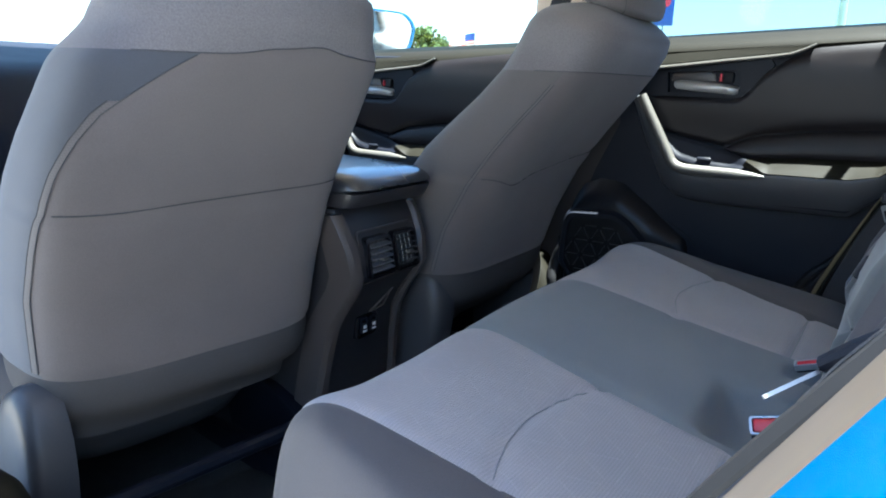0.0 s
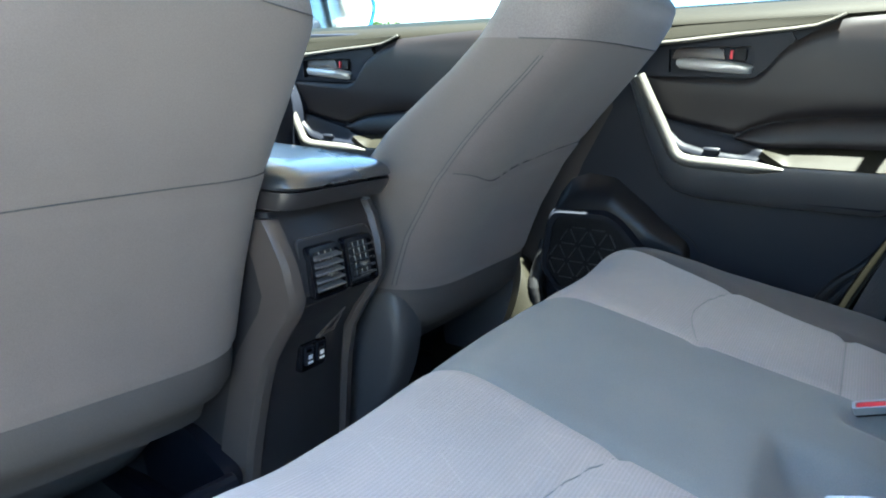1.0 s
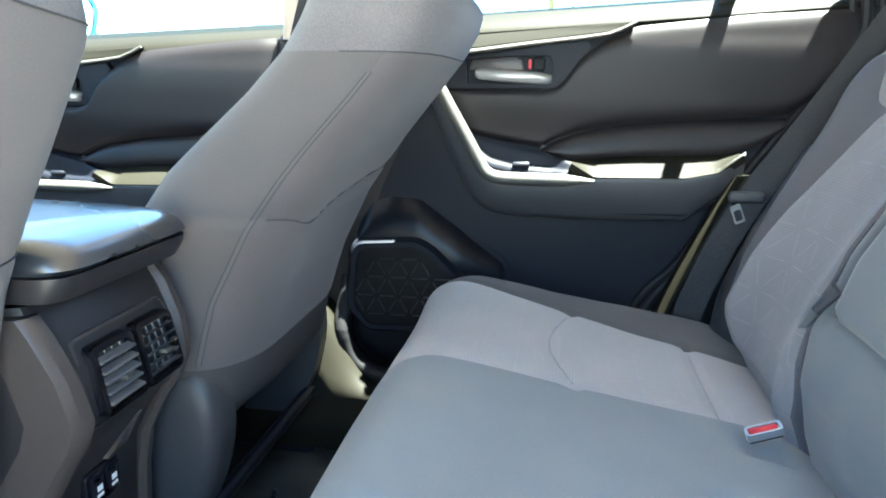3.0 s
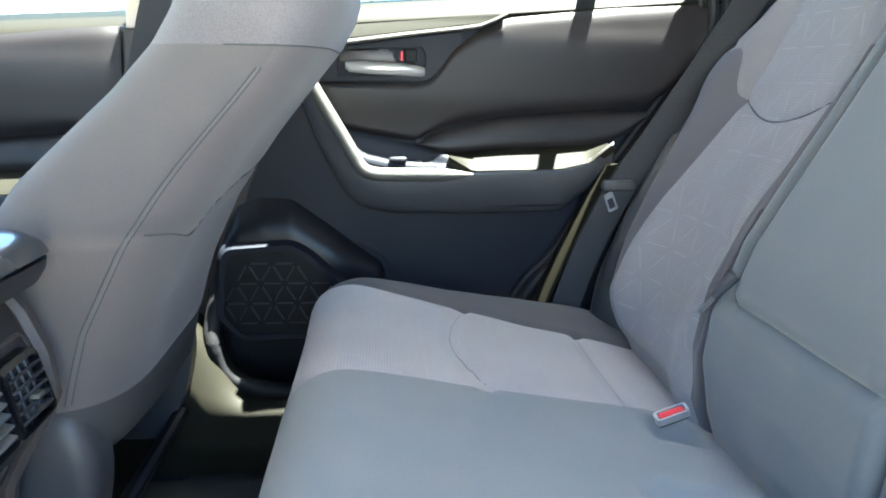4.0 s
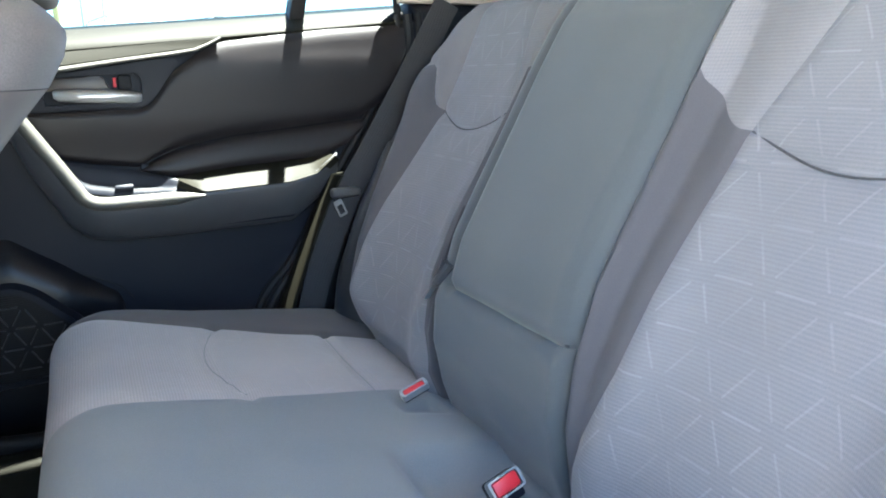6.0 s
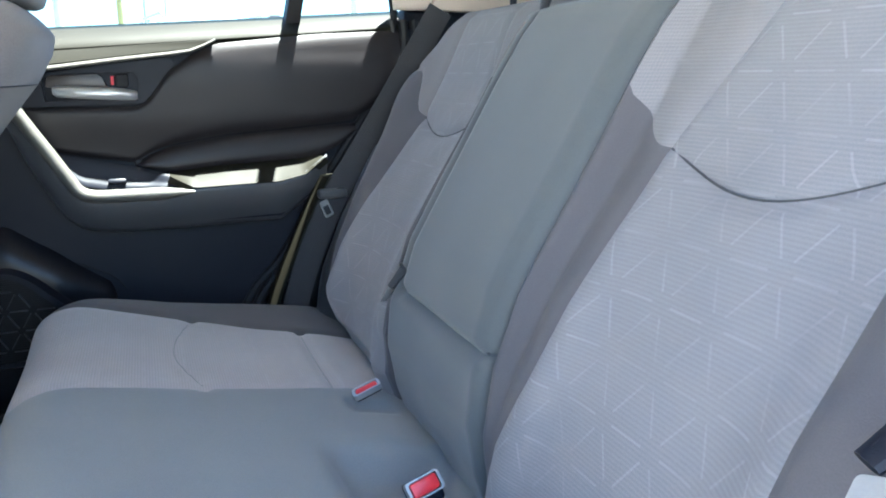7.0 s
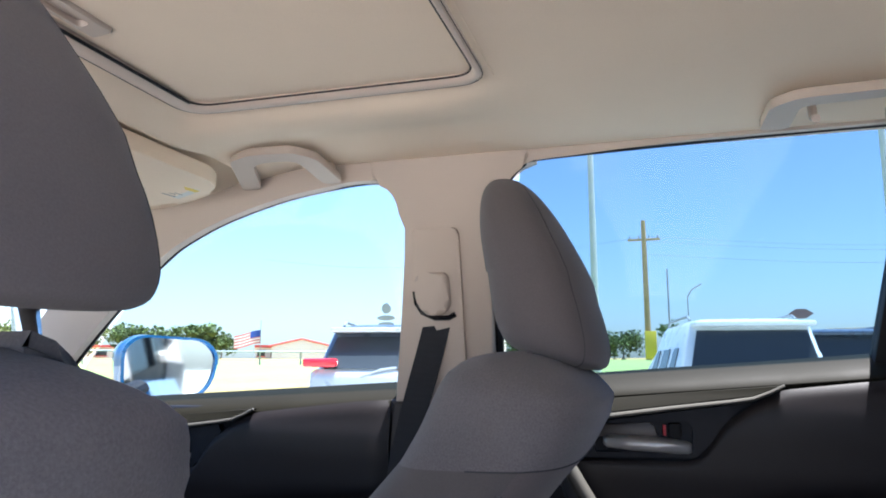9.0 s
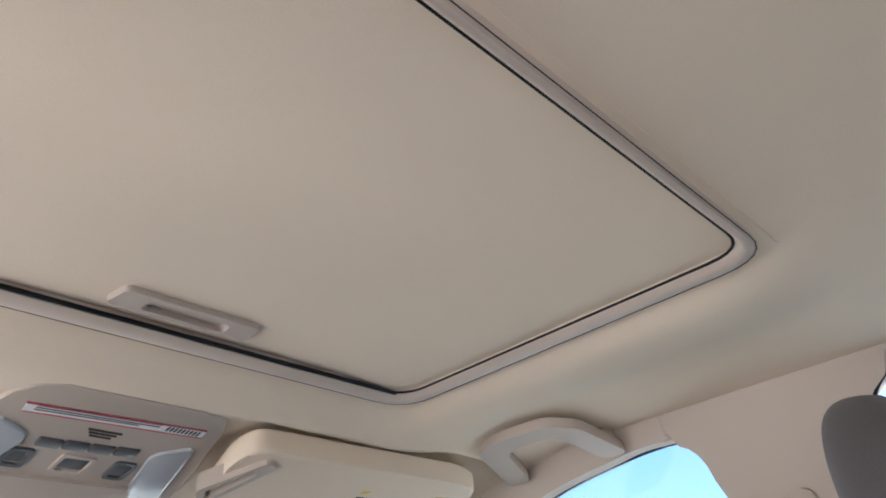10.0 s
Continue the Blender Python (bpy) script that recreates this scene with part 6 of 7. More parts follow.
def buckle(c, turn, tall, label):
    b = thing("belt_buckle", c, label, "belt buckle", "belt buckles")
    m = Matrix.Translation(c) @ turn
    bm = bmesh.new()
    if tall:
        block(bm, (0, 0.013, -0.003), (0.037, 0.031, 0.014), 0.004, 3)
    else:
        block(bm, (0, 0.021, 0.0005), (0.036, 0.012, 0.006), 0.002, 2)
    bmesh.ops.transform(bm, matrix=m, verts=bm.verts)
    part("housing", bm, BLACK, b)
    bm = bmesh.new()
    block(bm, (0, 0.021 - tall / 2, 0.006), (0.031, 0.010 + tall, 0.012), 0.003, 2)
    bmesh.ops.transform(bm, matrix=m, verts=bm.verts)
    part("release_button", bm, RED, b, "red release button")
    bm = bmesh.new()
    ring_prism(bm, rounded([(-0.0195, 0.0135 - tall), (0.0195, 0.0135 - tall), (0.0195, 0.0285), (-0.0195, 0.0285)], 0.004, 3), rounded([(-0.0165, 0.0155 - tall), (0.0165, 0.0155 - tall), (0.0165, 0.0265), (-0.0165, 0.0265)], 0.003, 3), 0.002, 0.0115, "z")
    bmesh.ops.transform(bm, matrix=m, verts=bm.verts)
    part("rim", bm, STEEL, b, "pale rim round the button")
    return b


def basis(lx, lz):
    lx, lz = Vector(lx).normalized(), Vector(lz)
    lz = (lz - lx * lz.dot(lx)).normalized()
    ly = lz.cross(lx)
    return Matrix((lx, ly, lz)).transposed().to_4x4()


buckle((0.112, -0.2280, 0.5865), basis((0, -0.94, 0.34), (-0.25, 0.3, 0.92)), 0, "black belt buckle with red button in the bench")
buckle((-0.134, -0.2137, 0.584), basis((0.15, -0.96, 0.23), (-0.85, 0.15, 0.5)), 0.006, "black belt buckle with tall red button in a bench hollow")
# stowed tongue of the centre belt beside the armrest panel
cb = thing("centre_belt", (0.158, -0.30, 0.76), "black centre belt end with a steel tongue", "seat belt", "seat belts")
bm = bmesh.new()
ribbon(bm, [Vector((0.146, -0.318, 0.83)), Vector((0.141, -0.298, 0.795)), Vector((0.130, -0.278, 0.760))], 0.014, (1, 0.6, 0))
part("webbing", bm, BELT, cb)
bm = bmesh.new()
tube(bm, [Vector((0.126, -0.280, 0.764)), Vector((0.130, -0.274, 0.752)), Vector((0.140, -0.266, 0.736))], lambda k: 0.013 - 0.004 * k, 10, 0.7)
part("tongue_grip", bm, GREY_SHELL, cb)
bm = bmesh.new()
tube(bm, [Vector((0.141, -0.268, 0.737)), Vector((0.156, -0.259, 0.712))], 0.0085, 4, 0.3)
part("tongue", bm, STEEL, cb, "steel belt tongue")

# left rear belt hanging beside the door opening
lb = thing("seat_belt", (-0.58, -0.35, 0.9), "black rear seat belt with steel tongue beside the open door", "seat belt", "seat belts")
bm = bmesh.new()
ribbon(bm, catmull([Vector(p) for p in [(-0.60, -0.520, 1.13), (-0.60, -0.44, 1.02), (-0.595, -0.35, 0.90), (-0.59, -0.29, 0.815), (-0.60, -0.24, 0.70), (-0.60, -0.20, 0.56)]], 4, closed=False), 0.047, (-0.25, 1, 0.3))
part("webbing", bm, BELT, lb)
bm = bmesh.new()
tube(bm, [Vector((-0.56, -0.305, 0.856)), Vector((-0.553, -0.292, 0.846)), Vector((-0.548, -0.276, 0.832))], lambda k: 0.013 - 0.004 * k, 10, 0.6)
part("tongue_grip", bm, BLACK, lb)
bm = bmesh.new()
hang = basis((0.94, 0.07, -0.34), (0.02, 0.75, -0.66))
hang = Matrix.Translation((-0.560, -0.262, 0.820)) @ hang
ring_prism(bm, rounded([(-0.010, -0.016), (0.010, -0.016), (0.010, 0.018), (-0.010, 0.018)], 0.004, 3), rounded([(-0.006, -0.003), (0.006, -0.003), (0.006, 0.013), (-0.006, 0.013)], 0.003, 3), -0.0012, 0.0012, "y", lambda co: hang @ co)
part("tongue", bm, STEEL, lb, "steel belt tongue")

# ---- outside: car park, verge, cars, poles, trees ----
GROUND_Z = -0.15
EYE = Vector((-0.57, 0.07, GROUND_Z))


def far(az, d, z=0.0):
    """A place d metres out at a bearing, degrees from the car's right towards its front."""
    a = radians(az)
    return EYE + Vector((math.cos(a) * d, math.sin(a) * d, z))


def bank(d):
    """Height of the rising bank at a distance."""
    return interp([(14, 0.0), (20, 0.45), (28, 1.05), (36, 1.5), (62, 2.0), (118, 3.0), (150, 3.4)], d)


def up(az, d, z=0.0):
    return far(az, d, z + bank(d))


ASPHALT = surface("pale_asphalt", (0.42, 0.39, 0.345), 0.9, var=0.25, big=0.4, grain=60, bump=0.3, dist=0.004)
DRY_GRASS = surface("dry_yellow_grass", (0.36, 0.26, 0.09), 0.95, var=0.35, big=0.5, grain=8, bump=0.6, dist=0.03)
GREEN_GRASS = surface("green_verge_grass", (0.24, 0.30, 0.09), 0.95, var=0.3, big=0.3, grain=6, bump=0.6, dist=0.03)
LEAVES = surface("green_leaves", (0.09, 0.13, 0.035), 0.8, var=0.5, big=0.8, grain=5, bump=0.3, dist=0.02)
BARK = surface("brown_bark", (0.16, 0.11, 0.07), 0.9, var=0.3, big=4, grain=40, bump=0.5, dist=0.01)
CONCRETE = surface("pale_grey_pole_paint", (0.55, 0.54, 0.50), 0.6, var=0.1, big=3, grain=50)
WOOD_POLE = surface("weathered_pole_wood", (0.42, 0.28, 0.14), 0.85, var=0.25, big=3, grain=40)
GREY_METAL = surface("galvanised_grey_metal", (0.30, 0.32, 0.34), 0.5, metal=0.5, var=0.1)
WHITE_PAINT = surface("white_car_paint", (0.78, 0.78, 0.75), 0.3, var=0.03, bump=0, coat=0.8)
SILVER_PAINT = surface("silver_car_paint", (0.55, 0.55, 0.53), 0.3, metal=0.3, var=0.03, bump=0, coat=0.8)
NAVY_PAINT = surface("dark_blue_grey_car_paint", (0.05, 0.07, 0.10), 0.3, metal=0.2, var=0.05, bump=0, coat=0.8)
DARK_GLASS = surface("dark_tinted_car_glass", (0.03, 0.035, 0.04), 0.08, var=0.05, bump=0, spec=0.35)
TAIL_RED = surface("red_tail_lamp", (0.65, 0.02, 0.03), 0.2, var=0.05, bump=0, coat=0.5)
TYRE = surface("black_tyre_rubber", (0.02, 0.02, 0.02), 0.85)
BRICK_TAN = surface("tan_wall", (0.45, 0.33, 0.22), 0.9, var=0.1, big=0.5, grain=5)
ROOF_RED = surface("red_roof_edge", (0.45, 0.06, 0.05), 0.7, var=0.1)
# flag red with haze and glare mixed into the colour
FLAG_RED = surface("faded_red_flag_cloth", (0.52, 0.15, 0.14), 0.8, var=0.08)
WALL_WHITE = surface("white_wall", (0.7, 0.69, 0.66), 0.8, var=0.06, big=0.3, grain=4)
SIGN_BLUE = surface("blue_sign_face", (0.03, 0.08, 0.35), 0.5, bump=0)
SIGN_PURPLE = surface("dull_purple_sign_face", (0.20, 0.15, 0.18), 0.5, bump=0)

bm = bmesh.new()
bmesh.ops.create_grid(bm, x_segments=60, y_segments=60, size=1600)
for v in bm.verts:
    v.co.z = GROUND_Z
tagged(part("ground", bm, ASPHALT), "pale sunlit asphalt car park", "ground", kind="structure")


def patch(name, mat, az0, az1, dists, label):
    """A sloping strip of ground between two bearings."""
    bm = bmesh.new()
    rows = [[bm.verts.new(up(az0 + (az1 - az0) * k / 24, d * (1 + 0.03 * math.sin(k * 2.1)), 0.012)) for k in range(25)] for d in dists]
    for r, q in zip(rows, rows[1:]):
        for k in range(24):
            bm.faces.new((r[k], r[k + 1], q[k + 1], q[k]))
    tagged(part(name, bm, mat), label, "grass", kind="structure")


patch("dry_verge", DRY_GRASS, 22, 66, (13.0, 16, 20, 24, 26.5), "dry yellow grass bank beside the car park")
patch("green_verge", GREEN_GRASS, 22, 66, (26.5, 28, 36, 48, 62), "green grass bank above the dry verge")
patch("green_field", GREEN_GRASS, -40, 22, (20, 28, 36, 48, 62), "green grass bank beyond the cars")
patch("far_field", DRY_GRASS, -40, 66, (62, 90, 118, 150), "dry field on the rise behind the verge")


def suv(name, at, heading, paint, label, cabin_paint=None, length=4.7, width=1.88, height=1.74, upright=False, lift=0.0):
    """A parked sport utility vehicle with its tail at the given place, nose along the heading."""
    car = thing(name, at, label, "car", "parked cars")
    m = Matrix.Translation(at) @ Matrix.Rotation(radians(heading), 4, "Z")
    w = width / 2
    def add(nm, bm, mat, parent=car, lab="", sharp=35):
        bmesh.ops.transform(bm, matrix=m, verts=bm.verts)
        ob = part(nm, bm, mat, parent, lab, sharp)
        return ob
    t = 0.10 if upright else 0.30
    # body sides
    bm = bmesh.new()
    rings = []
    for x, zt, ww in [(0.0, 0.98, 0.90), (0.06, 1.06, 0.96), (0.5, 1.08, 1.0), (2.6, 1.05, 1.0), (3.4, 1.02, 0.98), (4.3, 0.92, 0.93), (length, 0.75, 0.80)]:
        a, zt = w * ww, zt + lift
        rings.append([Vector((x, a * c, z)) for c, z in ((0.90, 0.28), (1.0, 0.45), (1.0, 0.75), (0.965, zt - 0.04), (0.90, zt), (-0.90, zt), (-0.965, zt - 0.04), (-1.0, 0.75), (-1.0, 0.45), (-0.90, 0.28))])
    loft(bm, rings)
    add("body", bm, paint)
    # cabin
    bm = bmesh.new()
    rings = []
    for z, x0, x1, ww in [(1.0, 0.02, 3.35, 0.94), (1.25, 0.05 + t * 0.35, 3.0, 0.89), (1.5, 0.08 + t * 0.75, 2.55, 0.81), (height - 0.10, 0.10 + t, 2.25, 0.74), (height - 0.04, 0.16 + t, 2.1, 0.70), (height, 0.4 + t, 1.8, 0.5)]:
        rings.append([Vector((x, y, z)) for x, y in rounded([(x0, -w * ww), (x1, -w * ww), (x1, w * ww), (x0, w * ww)], 0.16, 4)])
    loft(bm, rings)
    add("cabin", bm, cabin_paint or paint, car, "", 50)
    # rear window and spoiler
    bm = bmesh.new()
    loft(bm, [[Vector((x - 0.012, y * w, z)) for y in (-k, -k * 0.5, 0, k * 0.5, k)] + [Vector((x + 0.05, y * w, z)) for y in (k, k * 0.5, 0, -k * 0.5, -k)] for x, z, k in ((0.045, 1.12 if upright else 1.26, 0.76), (0.05 + t * 0.35, 1.25 if upright else 1.34, 0.77), (0.09 + t * 0.9, height - 0.16, 0.66))])
    rw = add("rear_window", bm, DARK_GLASS, car, "dark tinted rear window")
    bm = bmesh.new()
    tube(bm, [Vector((0.0, 0.28, 1.17)), Vector((0.03, 0.05, 1.25)), Vector((0.05, -0.12, 1.27))], 0.018, 6)
    add("wiper", bm, GREY_METAL, car)
    bm = bmesh.new()
    block(bm, (0.04 + t, 0, height - 0.085), (0.30, width * 0.72, 0.06), 0.02, 2)
    add("spoiler", bm, paint, car)
    bm = bmesh.new()
    block(bm, (-0.005, 0, 0.96), (0.04, width * 0.42, 0.05), 0.012, 2)
    add("handle_trim", bm, SILVER if not upright else paint, car)
    for sy in (-1, 1):
        bm = bmesh.new()
        block(bm, (0.03, sy * w * 0.80, 1.13 + lift if not upright else 0.88), (0.16, w * 0.42 if not upright else w * 0.2, 0.10 if not upright else 0.30), 0.03, 2)
        add("tail_lamp", bm, TAIL_RED, car, "red tail lamp")
        for x0, x1 in ((0.45, 0.95), (1.05, 1.75), (1.85, 2.55)):
            bm = bmesh.new()
            y0, y1 = sy * w * 0.935, sy * w * 0.80
            loft(bm, [[Vector((x0 + 0.06, y0 * 0.99, 1.10)), Vector((x1, y0 * 0.99, 1.10)), Vector((x1 - (0.32 if x1 > 2 else 0.03), y1, 1.52)), Vector((x0 + 0.16, y1, 1.52))], [Vector((x0 + 0.06, y0 * 1.012, 1.10)), Vector((x1, y0 * 1.012, 1.10)), Vector((x1 - (0.32 if x1 > 2 else 0.03), y1 * 1.02, 1.52)), Vector((x0 + 0.16, y1 * 1.02, 1.52))]])
            add("side_window", bm, DARK_GLASS, car)
        bm = bmesh.new()
        tube(bm, [Vector((0.45 + t, sy * w * 0.66, height - 0.01)), Vector((0.6 + t, sy * w * 0.66, height + 0.045)), Vector((1.9, sy * w * 0.66, height + 0.045)), Vector((2.1, sy * w * 0.66, height - 0.01))], 0.02, 6)
        add("roof_rail", bm, GREY_METAL, car)
        bm = bmesh.new()
        block(bm, (2.75, sy * (w + 0.10), 1.12), (0.12, 0.22, 0.15), 0.04, 3)
        add("side_mirror", bm, GREY_METAL if upright else paint, car)
        for x in (0.85, 3.75):
            bm = bmesh.new()
            rr = 0.36
            loft(bm, [[Vector((x + rr * k * math.cos(q * math.tau / 20), sy * (w - 0.22 + h), rr + rr * k * math.sin(q * math.tau / 20))) for q in range(20)] for h, k in ((0.0, 0.9), (0.02, 1.0), (0.20, 1.0), (0.225, 0.92))])
            wheel = add("wheel", bm, TYRE, car)
            bm = bmesh.new()
            loft(bm, [[Vector((x + rr * k * math.cos(q * math.tau / 20), sy * (w + h), rr + rr * k * math.sin(q * math.tau / 20))) for q in range(20)] for h, k in ((-0.02, 0.62), (0.008, 0.62), (0.0, 0.2))])
            add("rim", bm, GREY_METAL, wheel)
    bm = bmesh.new()
    block(bm, (-0.012, 0, 0.72), (0.02, 0.32, 0.16), 0.006, 1)
    plate = add("plate", bm, WHITE, car, "pale plate with plain bars")
    for k, (y, z, l) in enumerate(((0.06, 0.74, 0.10), (-0.08, 0.74, 0.08), (0.0, 0.69, 0.16))):
        bm = bmesh.new()
        block(bm, (-0.0235, y, z), (0.003, l, 0.025), 0)
        add("plate_bar", bm, SIGN_BLUE if k < 2 else TAIL_RED, plate)
    bm = bmesh.new()
    block(bm, (-0.02, 0, 1.03), (0.02, 0.13, 0.07), 0.008, 2)
    add("badge", bm, SILVER, car)
    return car


suv("white_suv", far(-6.7, 9.6), 9, WHITE_PAINT, "white parked sport utility vehicle seen from behind", upright=True, width=1.95, height=1.88)
suv("silver_suv", far(20.6, 8.5), 13, SILVER_PAINT, "silver parked sport utility vehicle with a dark roof and rear wiper", cabin_paint=NAVY_PAINT, height=1.80, lift=0.20)
suv("dark_suv", far(-13.2, 13.4), 9, NAVY_PAINT, "dark blue-grey parked sport utility vehicle", upright=True, height=1.90)
suv("black_suv", far(47, 26), 30, NAVY_PAINT, "dark parked vehicle on the far side", height=1.75)


def pole(name, az, d, h, r, mat, label, lean_=0.0):
    p = thing(name, far(az, d), label, "pole", "poles")
    bm = bmesh.new()
    tube(bm, [far(az, d, k * h / 6) + Vector((0, lean_ * k / 6, 0)) for k in range(7)], lambda q: r * (1 - 0.3 * q), 12)
    part("shaft", bm, mat, p)
    bm = bmesh.new()
    block(bm, far(az, d, 0.15), (r * 3.4, r * 3.4, 0.3), 0.03)
    part("footing", bm, CONCRETE, p)
    return p


pole("lamp_post", 4.5, 30, 12.0, 0.16, CONCRETE, "tall pale grey car park lamp post")
pole("lamp_post", -15.6, 30, 12.0, 0.16, CONCRETE, "tall pale grey car park lamp post")
upole = pole("utility_pole", 0.72, 62, 13.4, 0.26, WOOD_POLE, "weathered wooden utility pole with a crossarm")
c = far(0.72, 62, 11.8)
bm = bmesh.new()
block(bm, c, (0.16, 2.6, 0.18), 0.02)
part("crossarm", bm, WOOD_POLE, upole)
for k in (-1.1, -0.4, 0.4, 1.1):
    bm = bmesh.new()
    tube(bm, [c + Vector((0, k, 0.08)), c + Vector((0, k, 0.34))], 0.06, 8)
    part("insulator", bm, GREY_METAL, upole)
bm = bmesh.new()
block(bm, far(0.55, 61.6, 3.2), (0.08, 0.9, 2.2), 0.03)
part("notice", bm, YELLOW, upole, "yellow notice on the pole")
pole("street_lamp", -0.85, 75, 11.0, 0.10, GREY_METAL, "thin grey street lamp post")
far_pole = pole("street_lamp", -2.2, 110, 11.5, 0.10, GREY_METAL, "thin grey street lamp with a curved arm")
bm = bmesh.new()
tube(bm, [far(-2.2, 110, 11.4), far(-2.5, 110, 12.4), far(-3.2, 110, 13.2)], 0.09, 8)
part("arm", bm, GREY_METAL, far_pole)
for k, (dz, az1) in enumerate(((12.1, -32), (11.7, -32), (12.1, 30), (10.6, -32))):
    bm = bmesh.new()
    a, b_ = far(0.72, 62, dz), far(az1, 95, dz + 3)
    tube(bm, [a.lerp(b_, q / 16) - Vector((0, 0, 3.0 * math.sin(q / 16 * math.pi) * 0.6)) for q in range(17)], 0.010, 5)
    solid("power_line", bm, GREY_KEY, "thin sagging power line from the utility pole", "cable", "power lines")

# signs
sg = pole("diamond_sign", -9.7, 95, 6.6, 0.22, GREY_METAL, "purple diamond-shaped sign on a pole")
bm = bmesh.new()
cc = far(-9.7, 94.6, 7.6)
prism(bm, [(cc.y - 1.35, cc.z), (cc.y - 0.5, cc.z + 0.55), (cc.y + 0.5, cc.z + 0.55), (cc.y + 1.35, cc.z), (cc.y + 0.5, cc.z - 0.55), (cc.y - 0.5, cc.z - 0.55)], cc.x, cc.x + 0.5, "x", 0.05)
part("face", bm, SIGN_PURPLE, sg)
sg = pole("round_sign", 20.6, 70, 5.6, 0.12, GREY_METAL, "tall sign with a round top and small panels")
for dy_, dz_, rx, rz in ((0, 7.0, 0.45, 0.5), (0, 6.1, 0.9, 0.25), (0, 5.5, 0.8, 0.22)):
    bm = bmesh.new()
    cc = far(20.6, 69.8, dz_)
    prism(bm, [(cc.y + rx * math.cos(q * math.tau / 14), cc.z + rz * math.sin(q * math.tau / 14)) for q in range(14)], cc.x, cc.x + 0.3, "x", 0.03)
    part("panel", bm, GREY_METAL, sg)
sg = pole("street_sign", 16.0, 24, 2.9, 0.04, GREY_METAL, "blue and white sign with a red round mark")
cc = far(16.0, 23.9, 3.35)
bm = bmesh.new()
block(bm, cc, (0.05, 0.60, 1.05), 0.02)
part("face", bm, SIGN_BLUE, sg)
bm = bmesh.new()
prism(bm, [(cc.y + 0.20 * math.cos(q * math.tau / 16), cc.z + 0.2 + 0.20 * math.sin(q * math.tau / 16)) for q in range(16)], cc.x - 0.02, cc.x - 0.032, "x")
part("mark", bm, TAIL_RED, sg)

# roadside rail
rail = thing("guard_rail", up(38, 36), "grey roadside guard rail", "guard rail")
bm = bmesh.new()
tube(bm, [up(a, 36, 0.62) for a in range(24, 66, 2)], 0.10, 6, 0.4)
part("beam", bm, GREY_METAL, rail)
for a in range(24, 66, 3):
    bm = bmesh.new()
    tube(bm, [up(a, 36.1, 0), up(a, 36.1, 0.66)], 0.05, 6)
    part("post", bm, GREY_METAL, rail)


def building(name, az0, az1, d, h, wall, edge, label, gable=False):
    b = thing(name, up((az0 + az1) / 2, d), label, "building", "far buildings")
    a0, a1 = up(az0, d), up(az1, d)
    away = up((az0 + az1) / 2, d + 14) - up((az0 + az1) / 2, d)
    bm = bmesh.new()
    loft(bm, [[p + Vector((0, 0, z)) for p in (a0, a1, a1 + away, a0 + away)] for z in (0.0, h)])
    part("wall", bm, wall, b)
    bm = bmesh.new()
    n = away.normalized() * 0.4
    loft(bm, [[p + Vector((0, 0, z)) for p in (a0 - n, a1 - n, a1 + away, a0 + away)] for z in (h, h + 0.4)])
    part("roof_edge", bm, edge, b)
    if gable:
        mid = a0.lerp(a1, 0.5)
        u = (a1 - a0).normalized() * 4.5
        bm = bmesh.new()
        loft(bm, [[mid - u + o, mid + u + o, mid + u + o + Vector((0, 0, h + 0.2)), mid + o + Vector((0, 0, h + 1.2)), mid - u + o + Vector((0, 0, h + 0.2))] for o in (-n * 3, n)])
        part("gable", bm, wall, b)
        for s_ in (-1, 1):
            bm = bmesh.new()
            tube(bm, [mid + u * s_ * 1.1 - n * 3.2 + Vector((0, 0, h + 0.2)), mid - n * 3.2 + Vector((0, 0, h + 1.35))], 0.16, 6)
            part("gable_edge", bm, edge, b)
    for k in range(7):
        p = a0.lerp(a1, (k + 0.5) / 7) - n * 0.9
        bm = bmesh.new()
        block(bm, p + Vector((0, 0, h * 0.45)), (0.15, (a1 - a0).length / 11, h * 0.5), 0.02)
        win = part("window", bm, DARK_GLASS, b)
        bm = bmesh.new()
        block(bm, p + Vector((-0.05, 0, h * 0.19)), (0.3, (a1 - a0).length / 10, 0.14), 0.02)
        part("sill", bm, edge, win)
    return b


building("shop_building", 23.5, 30.4, 118, 1.7, WALL_WHITE, ROOF_RED, "long white shop with a red roof edge and gable", True)
building("tan_building", -24, -11.2, 100, 3.0, BRICK_TAN, WALL_WHITE, "low tan flat-roofed building")
building("grey_building", 36, 50, 130, 1.7, WALL_WHITE, ROOF_RED, "low white building among trees")
# flag on a pole behind the bank
fl = pole("flagpole", 30.0, 82, 4.2 + bank(82), 0.05, GREY_METAL, "red and white striped flag with a blue corner on a pole")
fl_side = (up(31.0, 82) - up(30.0, 82)).normalized()
for k in range(9):
    z0_ = 1.75 + k * 0.155
    bm = bmesh.new()
    rings = []
    for q in range(13):
        u_ = 2.6 * q / 12
        base = up(30.0, 82, z0_ - 0.22 * u_ + 0.10 * math.sin(u_ * 2.1)) + fl_side * u_ + Vector((0.25 * math.sin(u_ * 1.9), 0, 0))
        rings.append([base, base + Vector((0.02, 0, 0)), base + Vector((0.02, 0, 0.155)), base + Vector((0, 0, 0.155))])
    loft(bm, rings)
    part("stripe", bm, FLAG_RED if k % 2 == 0 else WALL_WHITE, fl)
bm = bmesh.new()
rings = []
